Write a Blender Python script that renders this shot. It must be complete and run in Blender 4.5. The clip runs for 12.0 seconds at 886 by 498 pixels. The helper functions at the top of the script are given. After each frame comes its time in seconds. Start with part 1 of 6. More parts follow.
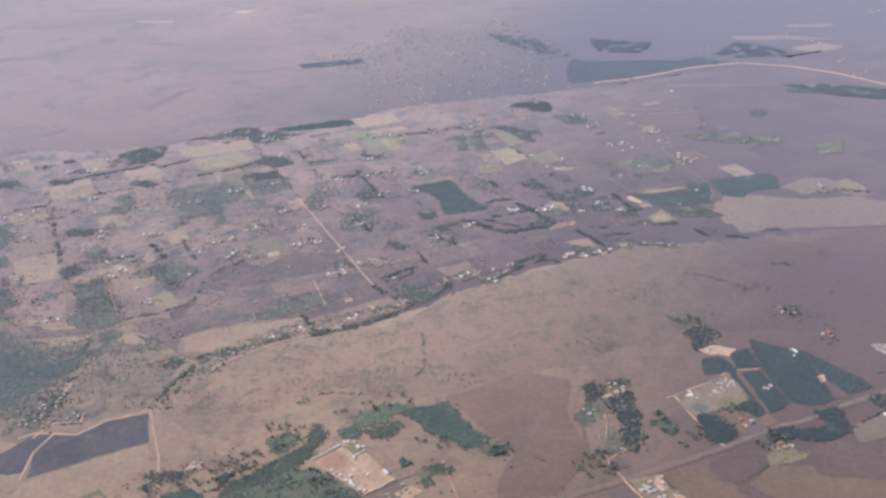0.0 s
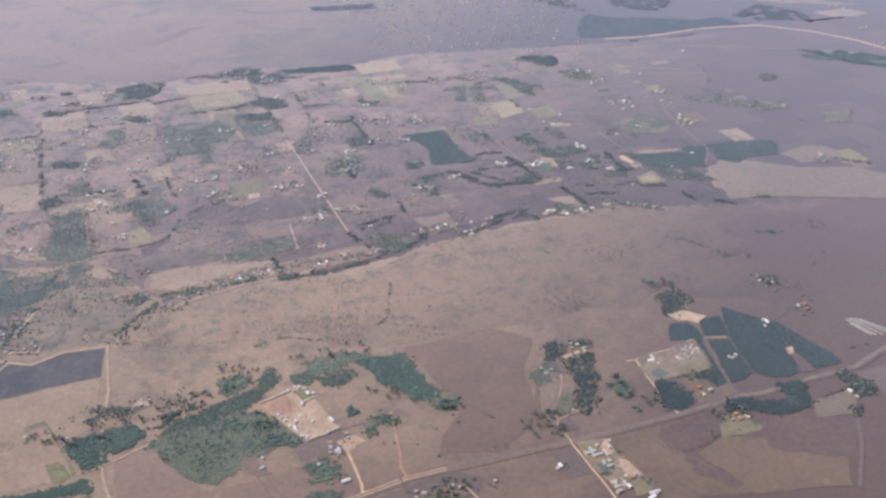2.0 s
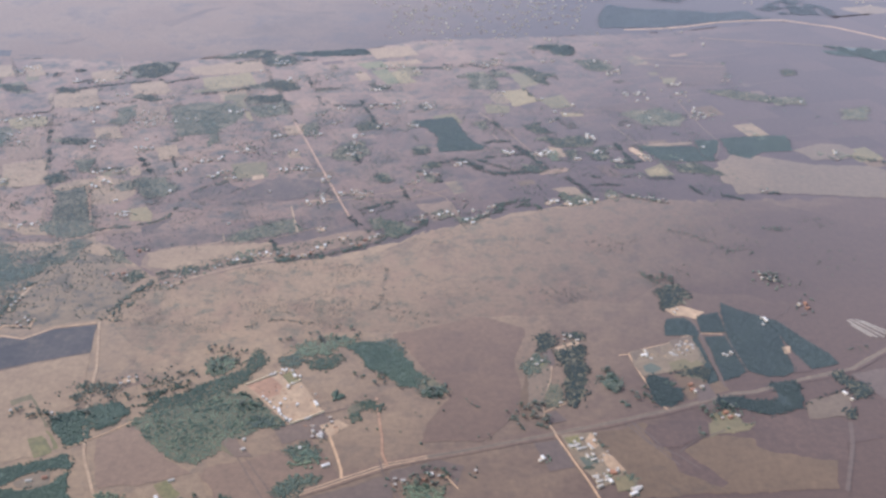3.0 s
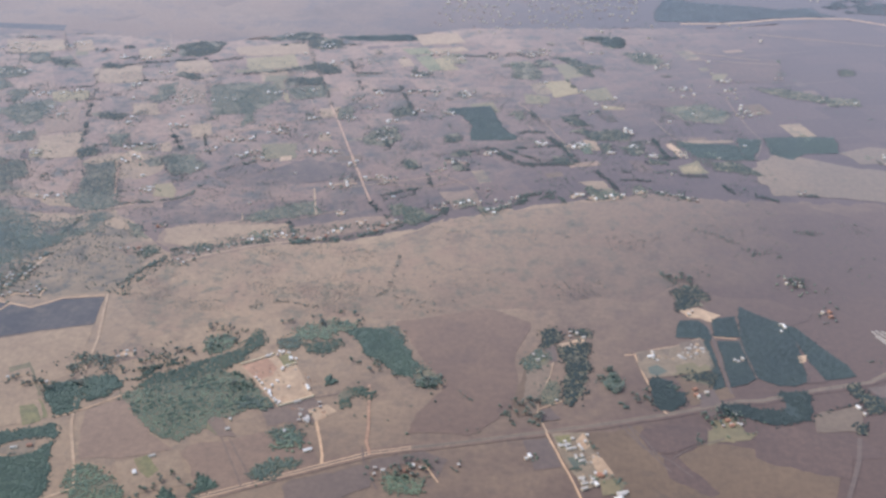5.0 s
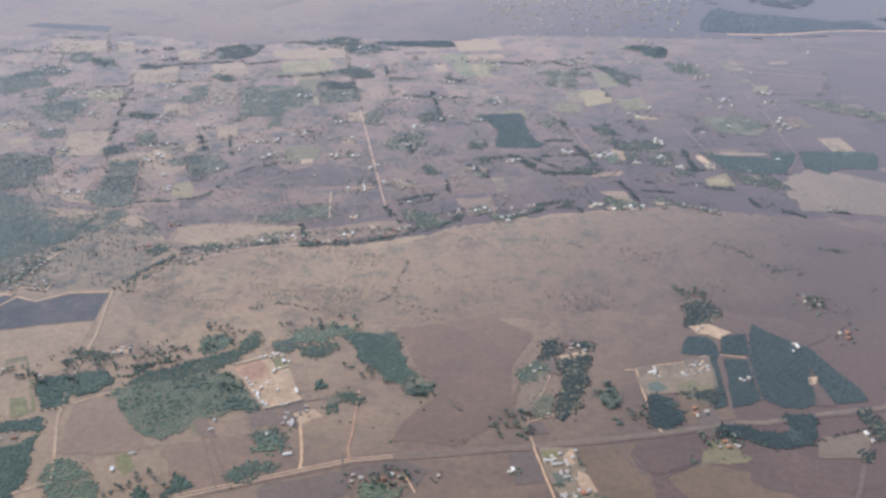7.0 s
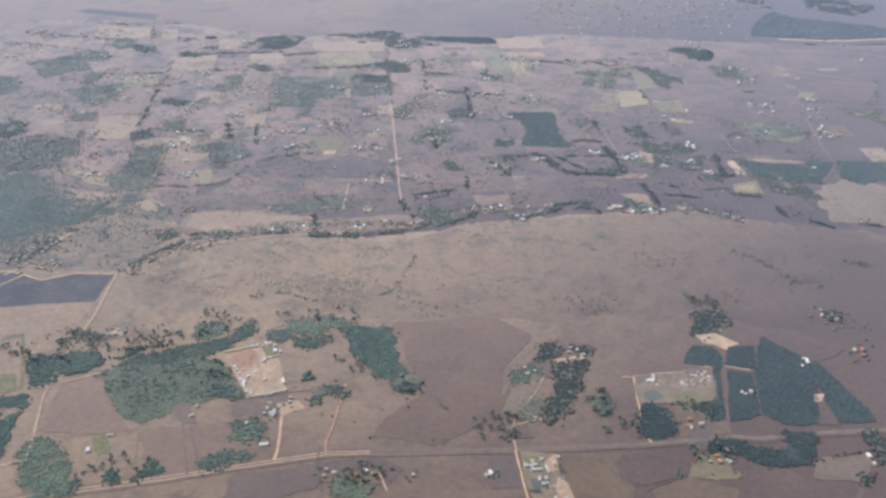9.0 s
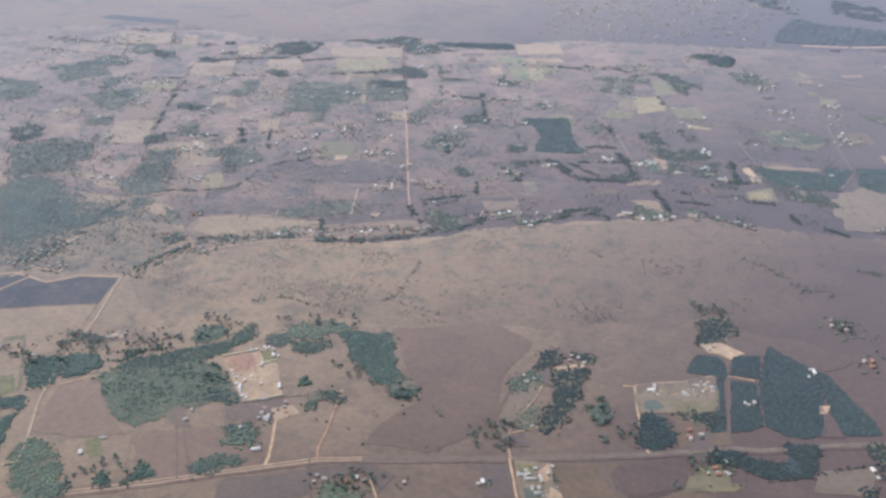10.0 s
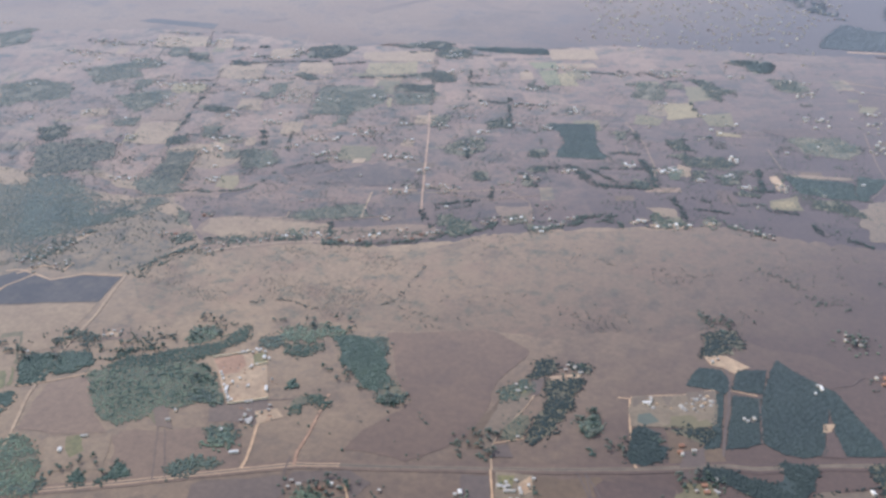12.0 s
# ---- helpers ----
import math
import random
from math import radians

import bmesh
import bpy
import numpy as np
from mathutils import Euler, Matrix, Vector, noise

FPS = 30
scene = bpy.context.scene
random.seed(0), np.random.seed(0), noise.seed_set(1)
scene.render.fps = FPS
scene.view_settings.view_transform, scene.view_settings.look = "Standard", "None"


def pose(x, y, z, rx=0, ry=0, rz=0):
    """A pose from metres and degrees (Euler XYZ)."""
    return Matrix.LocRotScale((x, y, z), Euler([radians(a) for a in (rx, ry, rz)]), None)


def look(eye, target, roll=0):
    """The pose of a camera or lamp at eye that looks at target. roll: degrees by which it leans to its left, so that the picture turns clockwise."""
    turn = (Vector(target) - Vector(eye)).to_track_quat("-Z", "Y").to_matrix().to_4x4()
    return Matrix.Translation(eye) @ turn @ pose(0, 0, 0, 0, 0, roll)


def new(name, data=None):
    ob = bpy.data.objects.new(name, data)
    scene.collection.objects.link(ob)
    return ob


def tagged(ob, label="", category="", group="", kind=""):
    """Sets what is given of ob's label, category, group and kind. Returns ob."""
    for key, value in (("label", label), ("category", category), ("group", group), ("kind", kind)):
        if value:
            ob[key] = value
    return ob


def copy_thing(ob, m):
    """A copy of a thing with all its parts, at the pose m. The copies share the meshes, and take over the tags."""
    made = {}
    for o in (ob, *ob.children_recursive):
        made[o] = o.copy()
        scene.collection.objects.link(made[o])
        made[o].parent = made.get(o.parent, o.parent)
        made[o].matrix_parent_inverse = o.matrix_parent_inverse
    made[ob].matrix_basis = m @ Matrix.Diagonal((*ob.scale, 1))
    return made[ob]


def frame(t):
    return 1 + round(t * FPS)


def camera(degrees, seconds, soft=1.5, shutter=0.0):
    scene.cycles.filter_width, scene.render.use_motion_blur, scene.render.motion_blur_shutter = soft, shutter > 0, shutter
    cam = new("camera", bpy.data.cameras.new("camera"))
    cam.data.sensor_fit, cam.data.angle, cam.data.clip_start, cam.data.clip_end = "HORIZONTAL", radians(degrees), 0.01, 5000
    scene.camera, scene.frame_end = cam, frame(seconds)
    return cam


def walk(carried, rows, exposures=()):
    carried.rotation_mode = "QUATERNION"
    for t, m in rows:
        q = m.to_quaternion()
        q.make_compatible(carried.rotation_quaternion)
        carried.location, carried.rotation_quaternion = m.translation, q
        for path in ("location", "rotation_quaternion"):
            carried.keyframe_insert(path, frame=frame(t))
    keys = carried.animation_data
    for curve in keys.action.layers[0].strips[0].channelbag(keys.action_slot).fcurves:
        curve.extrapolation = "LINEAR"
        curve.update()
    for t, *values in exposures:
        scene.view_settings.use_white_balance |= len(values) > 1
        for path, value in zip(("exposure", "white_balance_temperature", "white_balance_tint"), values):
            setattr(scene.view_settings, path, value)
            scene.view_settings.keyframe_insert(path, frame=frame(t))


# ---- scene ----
cam = camera(45.0, 12.0, soft=2.8)
# seconds, eye in metres, yaw, pitch and roll in degrees
PATH = [
    (0, (0.0, 0.0, 620.0), -0.00, -25.66, -2.88),
    (0.5, (18.6, 3.9, 615.6), 0.54, -26.78, -2.11),
    (1, (37.1, 8.3, 611.4), 0.95, -26.95, -1.64),
    (1.5, (55.3, 13.0, 607.4), 1.53, -27.82, -1.06),
    (2, (73.4, 17.8, 603.6), 2.27, -28.01, -0.96),
    (2.5, (91.4, 22.7, 599.6), 3.21, -28.09, -0.30),
    (3, (109.5, 27.9, 595.7), 4.12, -28.55, -0.04),
    (3.5, (127.3, 33.8, 591.9), 5.53, -28.63, 0.28),
    (5.5, (196.4, 60.1, 577.4), 9.36, -28.98, 0.20),
    (6, (212.9, 67.1, 573.7), 9.78, -28.83, -0.18),
    (6.5, (228.7, 74.6, 570.0), 11.62, -27.57, -1.83),
    (7, (244.6, 82.5, 566.1), 13.37, -28.32, -0.18),
    (9, (306.9, 117.0, 549.5), 17.78, -28.19, 0.12),
    (9.5, (321.8, 126.0, 545.6), 18.78, -27.96, -0.15),
    (10, (336.2, 135.3, 541.7), 20.01, -27.72, -0.43),
    (10.5, (350.3, 144.9, 537.7), 21.23, -27.66, -0.59),
    (11, (364.3, 155.1, 533.7), 22.37, -27.47, -0.62),
    (11.5, (378.0, 165.7, 529.5), 23.00, -27.42, -0.80),
    (12, (391.8, 176.4, 525.2), 24.17, -27.12, -1.33),
]


def heading(eye, yaw, pitch, roll):
    """The pose of the camera at eye: yaw to its left from +y, pitch up, roll as in look()."""
    return Matrix.Translation(eye) @ pose(0, 0, 0, 90 + pitch, 0, yaw) @ pose(0, 0, 0, 0, 0, roll)


walk(cam, [(t, heading(eye, yaw, pitch, roll)) for t, eye, yaw, pitch, roll in PATH], [(0, 0.13, 6550, 17), (2, 0.20, 6530, 15), (5, 0.25, 6500, 11), (12, 0.23, 6500, 9)])

# ---- sky and sun ----
SUN_ELEVATION, SUN_AZIMUTH = 50.0, -72.0
world = bpy.data.worlds.new("sky")
scene.world = world
world.use_nodes = True
sky = world.node_tree.nodes.new("ShaderNodeTexSky")
sky.sky_type, sky.sun_disc = "NISHITA", False
sky.sun_elevation, sky.sun_rotation = radians(SUN_ELEVATION), radians(SUN_AZIMUTH)
sky.altitude, sky.air_density, sky.dust_density, sky.ozone_density = 1400, 1.0, 6.0, 1.0
back = world.node_tree.nodes["Background"]
back.inputs["Strength"].default_value = 0.235
world.node_tree.links.new(sky.outputs[0], back.inputs[0])
sun = new("sun", bpy.data.lights.new("sun", "SUN"))
sun.data.energy, sun.data.angle, sun.data.color = 2.3, radians(2.0), (1.0, 0.94, 0.86)
az, el = radians(SUN_AZIMUTH), radians(SUN_ELEVATION)
sun.matrix_world = look((0, 0, 0), (-math.sin(az) * math.cos(el), -math.cos(az) * math.cos(el), -math.sin(el)))
sun.location = (0, 0, 1500)

# ---- materials ----
UP = (0.0, 0.0, 1.0)
GRID = radians(22.0)  # the farmland's plots lie turned by this angle


def hazed_group():
    """Matt matter under a bluish sheen that stands in for the haze of the air."""
    g = bpy.data.node_groups.new("hazed_matter", "ShaderNodeTree")
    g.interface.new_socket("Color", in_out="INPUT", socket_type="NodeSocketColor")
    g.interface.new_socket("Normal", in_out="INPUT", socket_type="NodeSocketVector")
    g.interface.new_socket("Haze", in_out="INPUT", socket_type="NodeSocketFloat")
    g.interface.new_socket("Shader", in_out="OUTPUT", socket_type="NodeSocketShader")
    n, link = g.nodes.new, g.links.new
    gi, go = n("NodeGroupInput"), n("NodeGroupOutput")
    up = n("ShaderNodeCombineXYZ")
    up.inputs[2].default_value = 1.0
    # Stronger at grazing view, so that far land looks hazier.
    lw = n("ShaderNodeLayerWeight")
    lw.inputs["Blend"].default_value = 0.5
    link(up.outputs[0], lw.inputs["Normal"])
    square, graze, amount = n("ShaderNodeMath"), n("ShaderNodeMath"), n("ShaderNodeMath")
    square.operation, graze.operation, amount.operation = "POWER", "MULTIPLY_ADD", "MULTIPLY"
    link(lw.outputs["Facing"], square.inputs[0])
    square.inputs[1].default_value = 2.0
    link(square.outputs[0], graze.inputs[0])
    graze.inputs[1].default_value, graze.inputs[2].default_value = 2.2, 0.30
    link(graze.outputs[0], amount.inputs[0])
    link(gi.outputs["Haze"], amount.inputs[1])
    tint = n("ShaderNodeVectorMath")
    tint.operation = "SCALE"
    tint.inputs[0].default_value = HAZE_TINT[:3]
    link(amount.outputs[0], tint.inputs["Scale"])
    matt, veil, mix = n("ShaderNodeBsdfDiffuse"), n("ShaderNodeBsdfSheen"), n("ShaderNodeAddShader")
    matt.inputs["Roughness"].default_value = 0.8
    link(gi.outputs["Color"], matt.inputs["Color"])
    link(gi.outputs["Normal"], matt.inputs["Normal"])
    link(tint.outputs[0], veil.inputs["Color"])
    veil.distribution = "MICROFIBER"
    veil.inputs["Roughness"].default_value = 1.0
    link(up.outputs[0], veil.inputs["Normal"])
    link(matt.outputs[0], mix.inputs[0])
    link(veil.outputs[0], mix.inputs[1])
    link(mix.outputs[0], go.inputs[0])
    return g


# Tint and strength of the haze painted over every surface.
HAZE_TINT = (0.77, 0.86, 1.0, 1.0)
HAZE_VEIL = 0.20
HAZED = hazed_group()


def surface(name, low, high, stain=None, patch=0.012, grain=0.16, stain_at=0.03, stained=0.5, plots=0.0, bump=0.4, island=0.0, dust=1.0, rows=None, mottle=None, warm=True, soil=None, bare=None):
    """A procedural surface under the haze veil: two tones in broad patches, fine grain, stains, and if wanted plots,
    rows, a tint for each island or colour dimmed eastward.
    """
    low, high, stain = (tuple(v * w for v, w in zip(c, (1.08, 0.99, 0.76))) if c and not island and warm else c for c in (low, high, stain))
    m = bpy.data.materials.new(name)
    m.use_nodes = True
    t = m.node_tree
    t.nodes.clear()
    n, link = t.nodes.new, t.links.new
    where = n("ShaderNodeNewGeometry")

    def cloud(scale, detail=4.0, rough=0.6, stretch=None):
        c = n("ShaderNodeTexNoise")
        c.inputs["Scale"].default_value, c.inputs["Detail"].default_value, c.inputs["Roughness"].default_value = scale, detail, rough
        if stretch:
            mp = n("ShaderNodeMapping")
            mp.inputs["Rotation"].default_value = (0, 0, stretch[0])
            mp.inputs["Scale"].default_value = (stretch[1], stretch[2], 1)
            link(where.outputs["Position"], mp.inputs[0])
            link(mp.outputs[0], c.inputs["Vector"])
        else:
            link(where.outputs["Position"], c.inputs["Vector"])
        return c.outputs["Fac"]

    def spread(value, a, b, lo=0.0, hi=1.0):
        r = n("ShaderNodeMapRange")
        r.inputs[1].default_value, r.inputs[2].default_value, r.inputs[3].default_value, r.inputs[4].default_value = a, b, lo, hi
        link(value, r.inputs[0])
        return r.outputs[0]

    def blend(fac, a, b, kind="MIX"):
        x = n("ShaderNodeMix")
        x.data_type, x.blend_type = "RGBA", kind
        for key, v in ((0, fac), (6, a), (7, b)):
            if isinstance(v, (int, float)):
                x.inputs[key].default_value = v
            elif isinstance(v, tuple):
                x.inputs[key].default_value = (*v, 1.0)
            else:
                link(v, x.inputs[key])
        return x.outputs[2]

    colour = blend(spread(cloud(patch, 5.0, 0.65), 0.38, 0.62), low, high)
    if stain:
        colour = blend(spread(cloud(stain_at, 6.0, 0.7), 1.0 - stained - 0.06, 1.0 - stained + 0.10), colour, stain)
    if mottle:
        colour = blend(spread(cloud(mottle[1], 7.0, 0.72), 0.50, 0.66, 0.0, mottle[2]), colour, mottle[0])
    if bare:
        colour = blend(spread(cloud(bare[1], 6.0, 0.62), 0.52, 0.66, 0.0, bare[2]), colour, bare[0])
    if rows:
        colour = blend(spread(cloud(1.0, 3.0, 0.5, rows), 0.35, 0.65, 0.0, 0.45), colour, low)
    # Darkens the colour eastward, painting in a fall of brightness towards that side.
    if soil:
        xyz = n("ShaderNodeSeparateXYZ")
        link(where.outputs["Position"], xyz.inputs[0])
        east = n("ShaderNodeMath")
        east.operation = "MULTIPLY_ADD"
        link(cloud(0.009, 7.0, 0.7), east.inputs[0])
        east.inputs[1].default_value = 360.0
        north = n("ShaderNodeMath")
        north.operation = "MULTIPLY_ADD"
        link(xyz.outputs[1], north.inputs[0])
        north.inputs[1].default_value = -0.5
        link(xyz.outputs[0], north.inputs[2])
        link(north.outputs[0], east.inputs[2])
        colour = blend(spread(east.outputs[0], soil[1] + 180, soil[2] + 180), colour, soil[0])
    if plots:
        mp = n("ShaderNodeMapping")
        mp.inputs["Rotation"].default_value = (0, 0, -GRID)
        mp.inputs["Scale"].default_value = (1 / 62.0, 1 / 44.0, 0)
        link(where.outputs["Position"], mp.inputs[0])
        fl = n("ShaderNodeVectorMath")
        fl.operation = "FLOOR"
        link(mp.outputs[0], fl.inputs[0])
        wn = n("ShaderNodeTexWhiteNoise")
        link(fl.outputs[0], wn.inputs["Vector"])
        colour = blend(plots, colour, blend(wn.outputs["Value"], (0.55, 0.55, 0.6), (1.35, 1.3, 1.2)), "MULTIPLY")
    if island:
        rnd = n("ShaderNodeObjectInfo")
        add = n("ShaderNodeMath")
        add.operation = "FRACT"
        both = n("ShaderNodeMath")
        link(rnd.outputs["Random"], both.inputs[0])
        link(where.outputs["Random Per Island"], both.inputs[1])
        link(both.outputs[0], add.inputs[0])
        tone = blend(add.outputs[0], (1 - island,) * 3, (1 + island,) * 3)
        colour = blend(1.0, colour, tone, "MULTIPLY")
    fine = cloud(grain, 5.0, 0.7)
    tone = blend(spread(fine, 0.3, 0.7), (0.82, 0.82, 0.82), (1.18, 1.18, 1.18))
    colour = blend(1.0, colour, tone, "MULTIPLY")
    bm_node = n("ShaderNodeBump")
    bm_node.inputs["Strength"].default_value, bm_node.inputs["Distance"].default_value = bump, 1.0
    link(fine, bm_node.inputs["Height"])
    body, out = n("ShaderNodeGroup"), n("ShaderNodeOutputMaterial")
    body.node_tree = HAZED
    body.inputs["Haze"].default_value = HAZE_VEIL * dust
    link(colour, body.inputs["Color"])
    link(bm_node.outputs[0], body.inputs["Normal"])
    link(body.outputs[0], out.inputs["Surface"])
    return m


# Many ground colours dim eastward: the light's fall-off is put into the colour.
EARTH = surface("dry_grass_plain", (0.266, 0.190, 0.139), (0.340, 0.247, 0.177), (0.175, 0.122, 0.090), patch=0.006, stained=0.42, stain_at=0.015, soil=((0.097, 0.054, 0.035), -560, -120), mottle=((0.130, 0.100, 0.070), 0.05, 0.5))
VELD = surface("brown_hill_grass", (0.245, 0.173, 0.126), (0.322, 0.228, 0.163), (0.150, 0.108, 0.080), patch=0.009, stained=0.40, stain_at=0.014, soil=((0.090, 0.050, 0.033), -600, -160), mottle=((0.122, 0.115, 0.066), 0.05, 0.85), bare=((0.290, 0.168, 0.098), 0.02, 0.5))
SCRUB = surface("grey_bush_grass", (0.205, 0.155, 0.112), (0.271, 0.201, 0.144), (0.098, 0.082, 0.064), patch=0.014, stained=0.45, stain_at=0.02, mottle=((0.070, 0.070, 0.052), 0.07, 0.9))
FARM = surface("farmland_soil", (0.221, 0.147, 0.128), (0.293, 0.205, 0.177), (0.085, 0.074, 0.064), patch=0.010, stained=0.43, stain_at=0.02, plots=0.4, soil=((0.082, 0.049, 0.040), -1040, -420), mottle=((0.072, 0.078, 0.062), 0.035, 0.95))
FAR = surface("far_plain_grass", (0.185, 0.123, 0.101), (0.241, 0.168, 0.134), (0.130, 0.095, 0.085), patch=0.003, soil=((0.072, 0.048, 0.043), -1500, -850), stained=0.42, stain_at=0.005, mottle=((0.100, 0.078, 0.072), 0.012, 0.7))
PLOUGHED = surface("ploughed_mauve_soil", (0.118, 0.076, 0.070), (0.150, 0.098, 0.086), (0.175, 0.120, 0.095), patch=0.02, stained=0.35, rows=(GRID, 0.6, 0.02))
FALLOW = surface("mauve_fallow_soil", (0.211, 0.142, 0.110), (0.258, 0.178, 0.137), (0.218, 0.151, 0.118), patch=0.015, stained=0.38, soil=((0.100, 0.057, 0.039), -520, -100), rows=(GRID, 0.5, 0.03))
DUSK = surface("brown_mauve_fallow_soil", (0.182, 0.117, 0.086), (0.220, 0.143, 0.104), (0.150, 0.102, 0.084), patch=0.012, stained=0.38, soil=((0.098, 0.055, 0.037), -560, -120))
BURNT = surface("burnt_stubble", (0.051, 0.046, 0.054), (0.090, 0.078, 0.083), (0.120, 0.098, 0.092), patch=0.02, stained=0.44, stain_at=0.035, rows=(GRID, 0.25, 0.03))
SMOULDER = surface("scorched_grass", (0.085, 0.062, 0.060), (0.120, 0.085, 0.078), (0.150, 0.105, 0.090), patch=0.02, stained=0.45, stain_at=0.02)
WORKS = surface("sandy_works_ground", (0.172, 0.134, 0.102), (0.222, 0.176, 0.136), (0.180, 0.130, 0.095), patch=0.05, stained=0.4, stain_at=0.06)
STUBBLE = surface("brown_stubble", (0.120, 0.079, 0.051), (0.152, 0.101, 0.066), (0.090, 0.065, 0.050), patch=0.012, stained=0.4, rows=(GRID, 0.4, 0.02))
MAUVE = surface("damp_mauve_soil", (0.084, 0.052, 0.046), (0.112, 0.069, 0.059), (0.100, 0.068, 0.060), patch=0.02, stained=0.35, rows=(GRID, 0.6, 0.02))
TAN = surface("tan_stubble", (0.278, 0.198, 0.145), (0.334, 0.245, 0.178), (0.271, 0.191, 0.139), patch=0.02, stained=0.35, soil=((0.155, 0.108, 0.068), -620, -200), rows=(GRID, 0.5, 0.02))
STRAW = surface("straw_yellow_field", (0.240, 0.195, 0.119), (0.290, 0.234, 0.144), (0.294, 0.232, 0.143), patch=0.03, stained=0.35)
OLIVE = surface("olive_field", (0.147, 0.129, 0.077), (0.184, 0.155, 0.093), (0.198, 0.165, 0.099), patch=0.03, stained=0.4)
CROP = surface("green_crop", (0.153, 0.159, 0.092), (0.194, 0.185, 0.108), (0.230, 0.196, 0.115), patch=0.03, stained=0.3)
LAWN = surface("watered_grass", (0.145, 0.142, 0.065), (0.200, 0.182, 0.084), (0.230, 0.180, 0.100), patch=0.08, stained=0.4, stain_at=0.1)
SAND = surface("bare_sandy_soil", (0.350, 0.256, 0.195), (0.450, 0.338, 0.262), (0.345, 0.213, 0.144), patch=0.05, stained=0.4, stain_at=0.09)
RED = surface("red_dirt", (0.319, 0.189, 0.137), (0.387, 0.242, 0.178), (0.338, 0.213, 0.150), patch=0.04, stained=0.35)
LANE = surface("pinkish_red_lane", (0.345, 0.228, 0.185), (0.420, 0.285, 0.232), (0.340, 0.220, 0.160), patch=0.04, stained=0.3)
TRACK = surface("pale_dirt_track", (0.432, 0.300, 0.216), (0.540, 0.384, 0.282), (0.348, 0.234, 0.168), patch=0.05, stained=0.35)
TAR = surface("grey_worn_asphalt", (0.105, 0.085, 0.075), (0.140, 0.110, 0.095), (0.170, 0.130, 0.105), patch=0.03, stained=0.3)
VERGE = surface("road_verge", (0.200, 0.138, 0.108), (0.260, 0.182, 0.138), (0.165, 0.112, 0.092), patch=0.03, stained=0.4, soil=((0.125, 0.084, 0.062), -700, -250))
BUSHLAND = surface("bushy_grass", (0.124, 0.113, 0.076), (0.172, 0.152, 0.103), (0.072, 0.072, 0.052), patch=0.05, stained=0.45, stain_at=0.06)
WATER = surface("green_pond_water", (0.060, 0.075, 0.050), (0.075, 0.088, 0.058), patch=0.05, bump=0.02, dust=1.5)
# Leaves take a larger share of the painted haze than the ground.
LEAF_GREEN = surface("fresh_green_leaves", (0.077, 0.121, 0.059), (0.165, 0.204, 0.097), patch=0.06, grain=0.7, island=0.18, bump=0.3, dust=1.7)
LEAF_DARK = surface("dark_gum_leaves", (0.041, 0.076, 0.037), (0.059, 0.095, 0.047), patch=0.02, grain=0.7, island=0.18, bump=0.3, dust=1.4)
LEAF_GREY = surface("dull_bush_leaves", (0.058, 0.086, 0.048), (0.090, 0.118, 0.064), patch=0.03, grain=0.7, island=0.25, bump=0.3, dust=1.6)
LEAF_GUM = surface("blackish_gum_leaves", (0.017, 0.034, 0.026), (0.027, 0.046, 0.034), patch=0.02, grain=0.7, island=0.15, bump=0.3, dust=1.08)
# Far trees' own copies of the dark leaves, distance haze tuned into their colour.
LEAF_FAR = surface("hazed_blue_green_leaves", (0.023, 0.048, 0.030), (0.033, 0.062, 0.036), patch=0.02, grain=0.7, island=0.15, bump=0.3, dust=1.25)
LEAF_HAZE = surface("far_hazed_leaves", (0.026, 0.042, 0.040), (0.038, 0.056, 0.050), patch=0.01, grain=0.7, island=0.12, bump=0.2, dust=1.45)
FAINT = surface("faint_dark_grass", (0.128, 0.088, 0.078), (0.165, 0.114, 0.098), (0.110, 0.078, 0.070), patch=0.008, stained=0.4, stain_at=0.01)
LEAF_DULL = surface("pale_dry_leaves", (0.088, 0.098, 0.062), (0.120, 0.122, 0.076), patch=0.03, grain=0.7, island=0.25, bump=0.3, dust=1.6)
BARK = surface("grey_bark", (0.10, 0.08, 0.06), (0.16, 0.13, 0.10), patch=0.5, grain=2.0)
WALL = surface("painted_plaster", (0.60, 0.53, 0.44), (0.70, 0.63, 0.54), (0.48, 0.40, 0.32), patch=0.4, grain=1.5, stained=0.3, stain_at=0.5, dust=0.8)
BRICK = surface("face_brick_wall", (0.27, 0.15, 0.11), (0.34, 0.20, 0.14), patch=0.4, grain=2.0, dust=0.8)
ROOF_WHITE = surface("white_metal_roof", (0.64, 0.61, 0.57), (0.74, 0.71, 0.67), (0.62, 0.58, 0.54), patch=0.3, grain=1.2, stained=0.25, stain_at=0.3, dust=0.5, bump=0.1, warm=False)
ROOF_PALE = surface("dusty_metal_roof", (0.46, 0.42, 0.38), (0.56, 0.52, 0.47), (0.40, 0.32, 0.25), patch=0.3, grain=1.2, stained=0.35, stain_at=0.3, dust=0.6, bump=0.1, warm=False)
ROOF_GREY = surface("weathered_metal_roof", (0.37, 0.33, 0.28), (0.50, 0.45, 0.39), (0.30, 0.22, 0.17), patch=0.3, grain=1.2, stained=0.35, stain_at=0.3, dust=0.7, bump=0.1, warm=False)
ROOF_RED = surface("clay_tile_roof", (0.33, 0.165, 0.12), (0.42, 0.22, 0.155), (0.312, 0.163, 0.125), patch=0.3, grain=1.5, dust=0.8)
DOOR = surface("dark_wood_door", (0.10, 0.06, 0.04), (0.14, 0.09, 0.06), patch=1.0, grain=3.0)
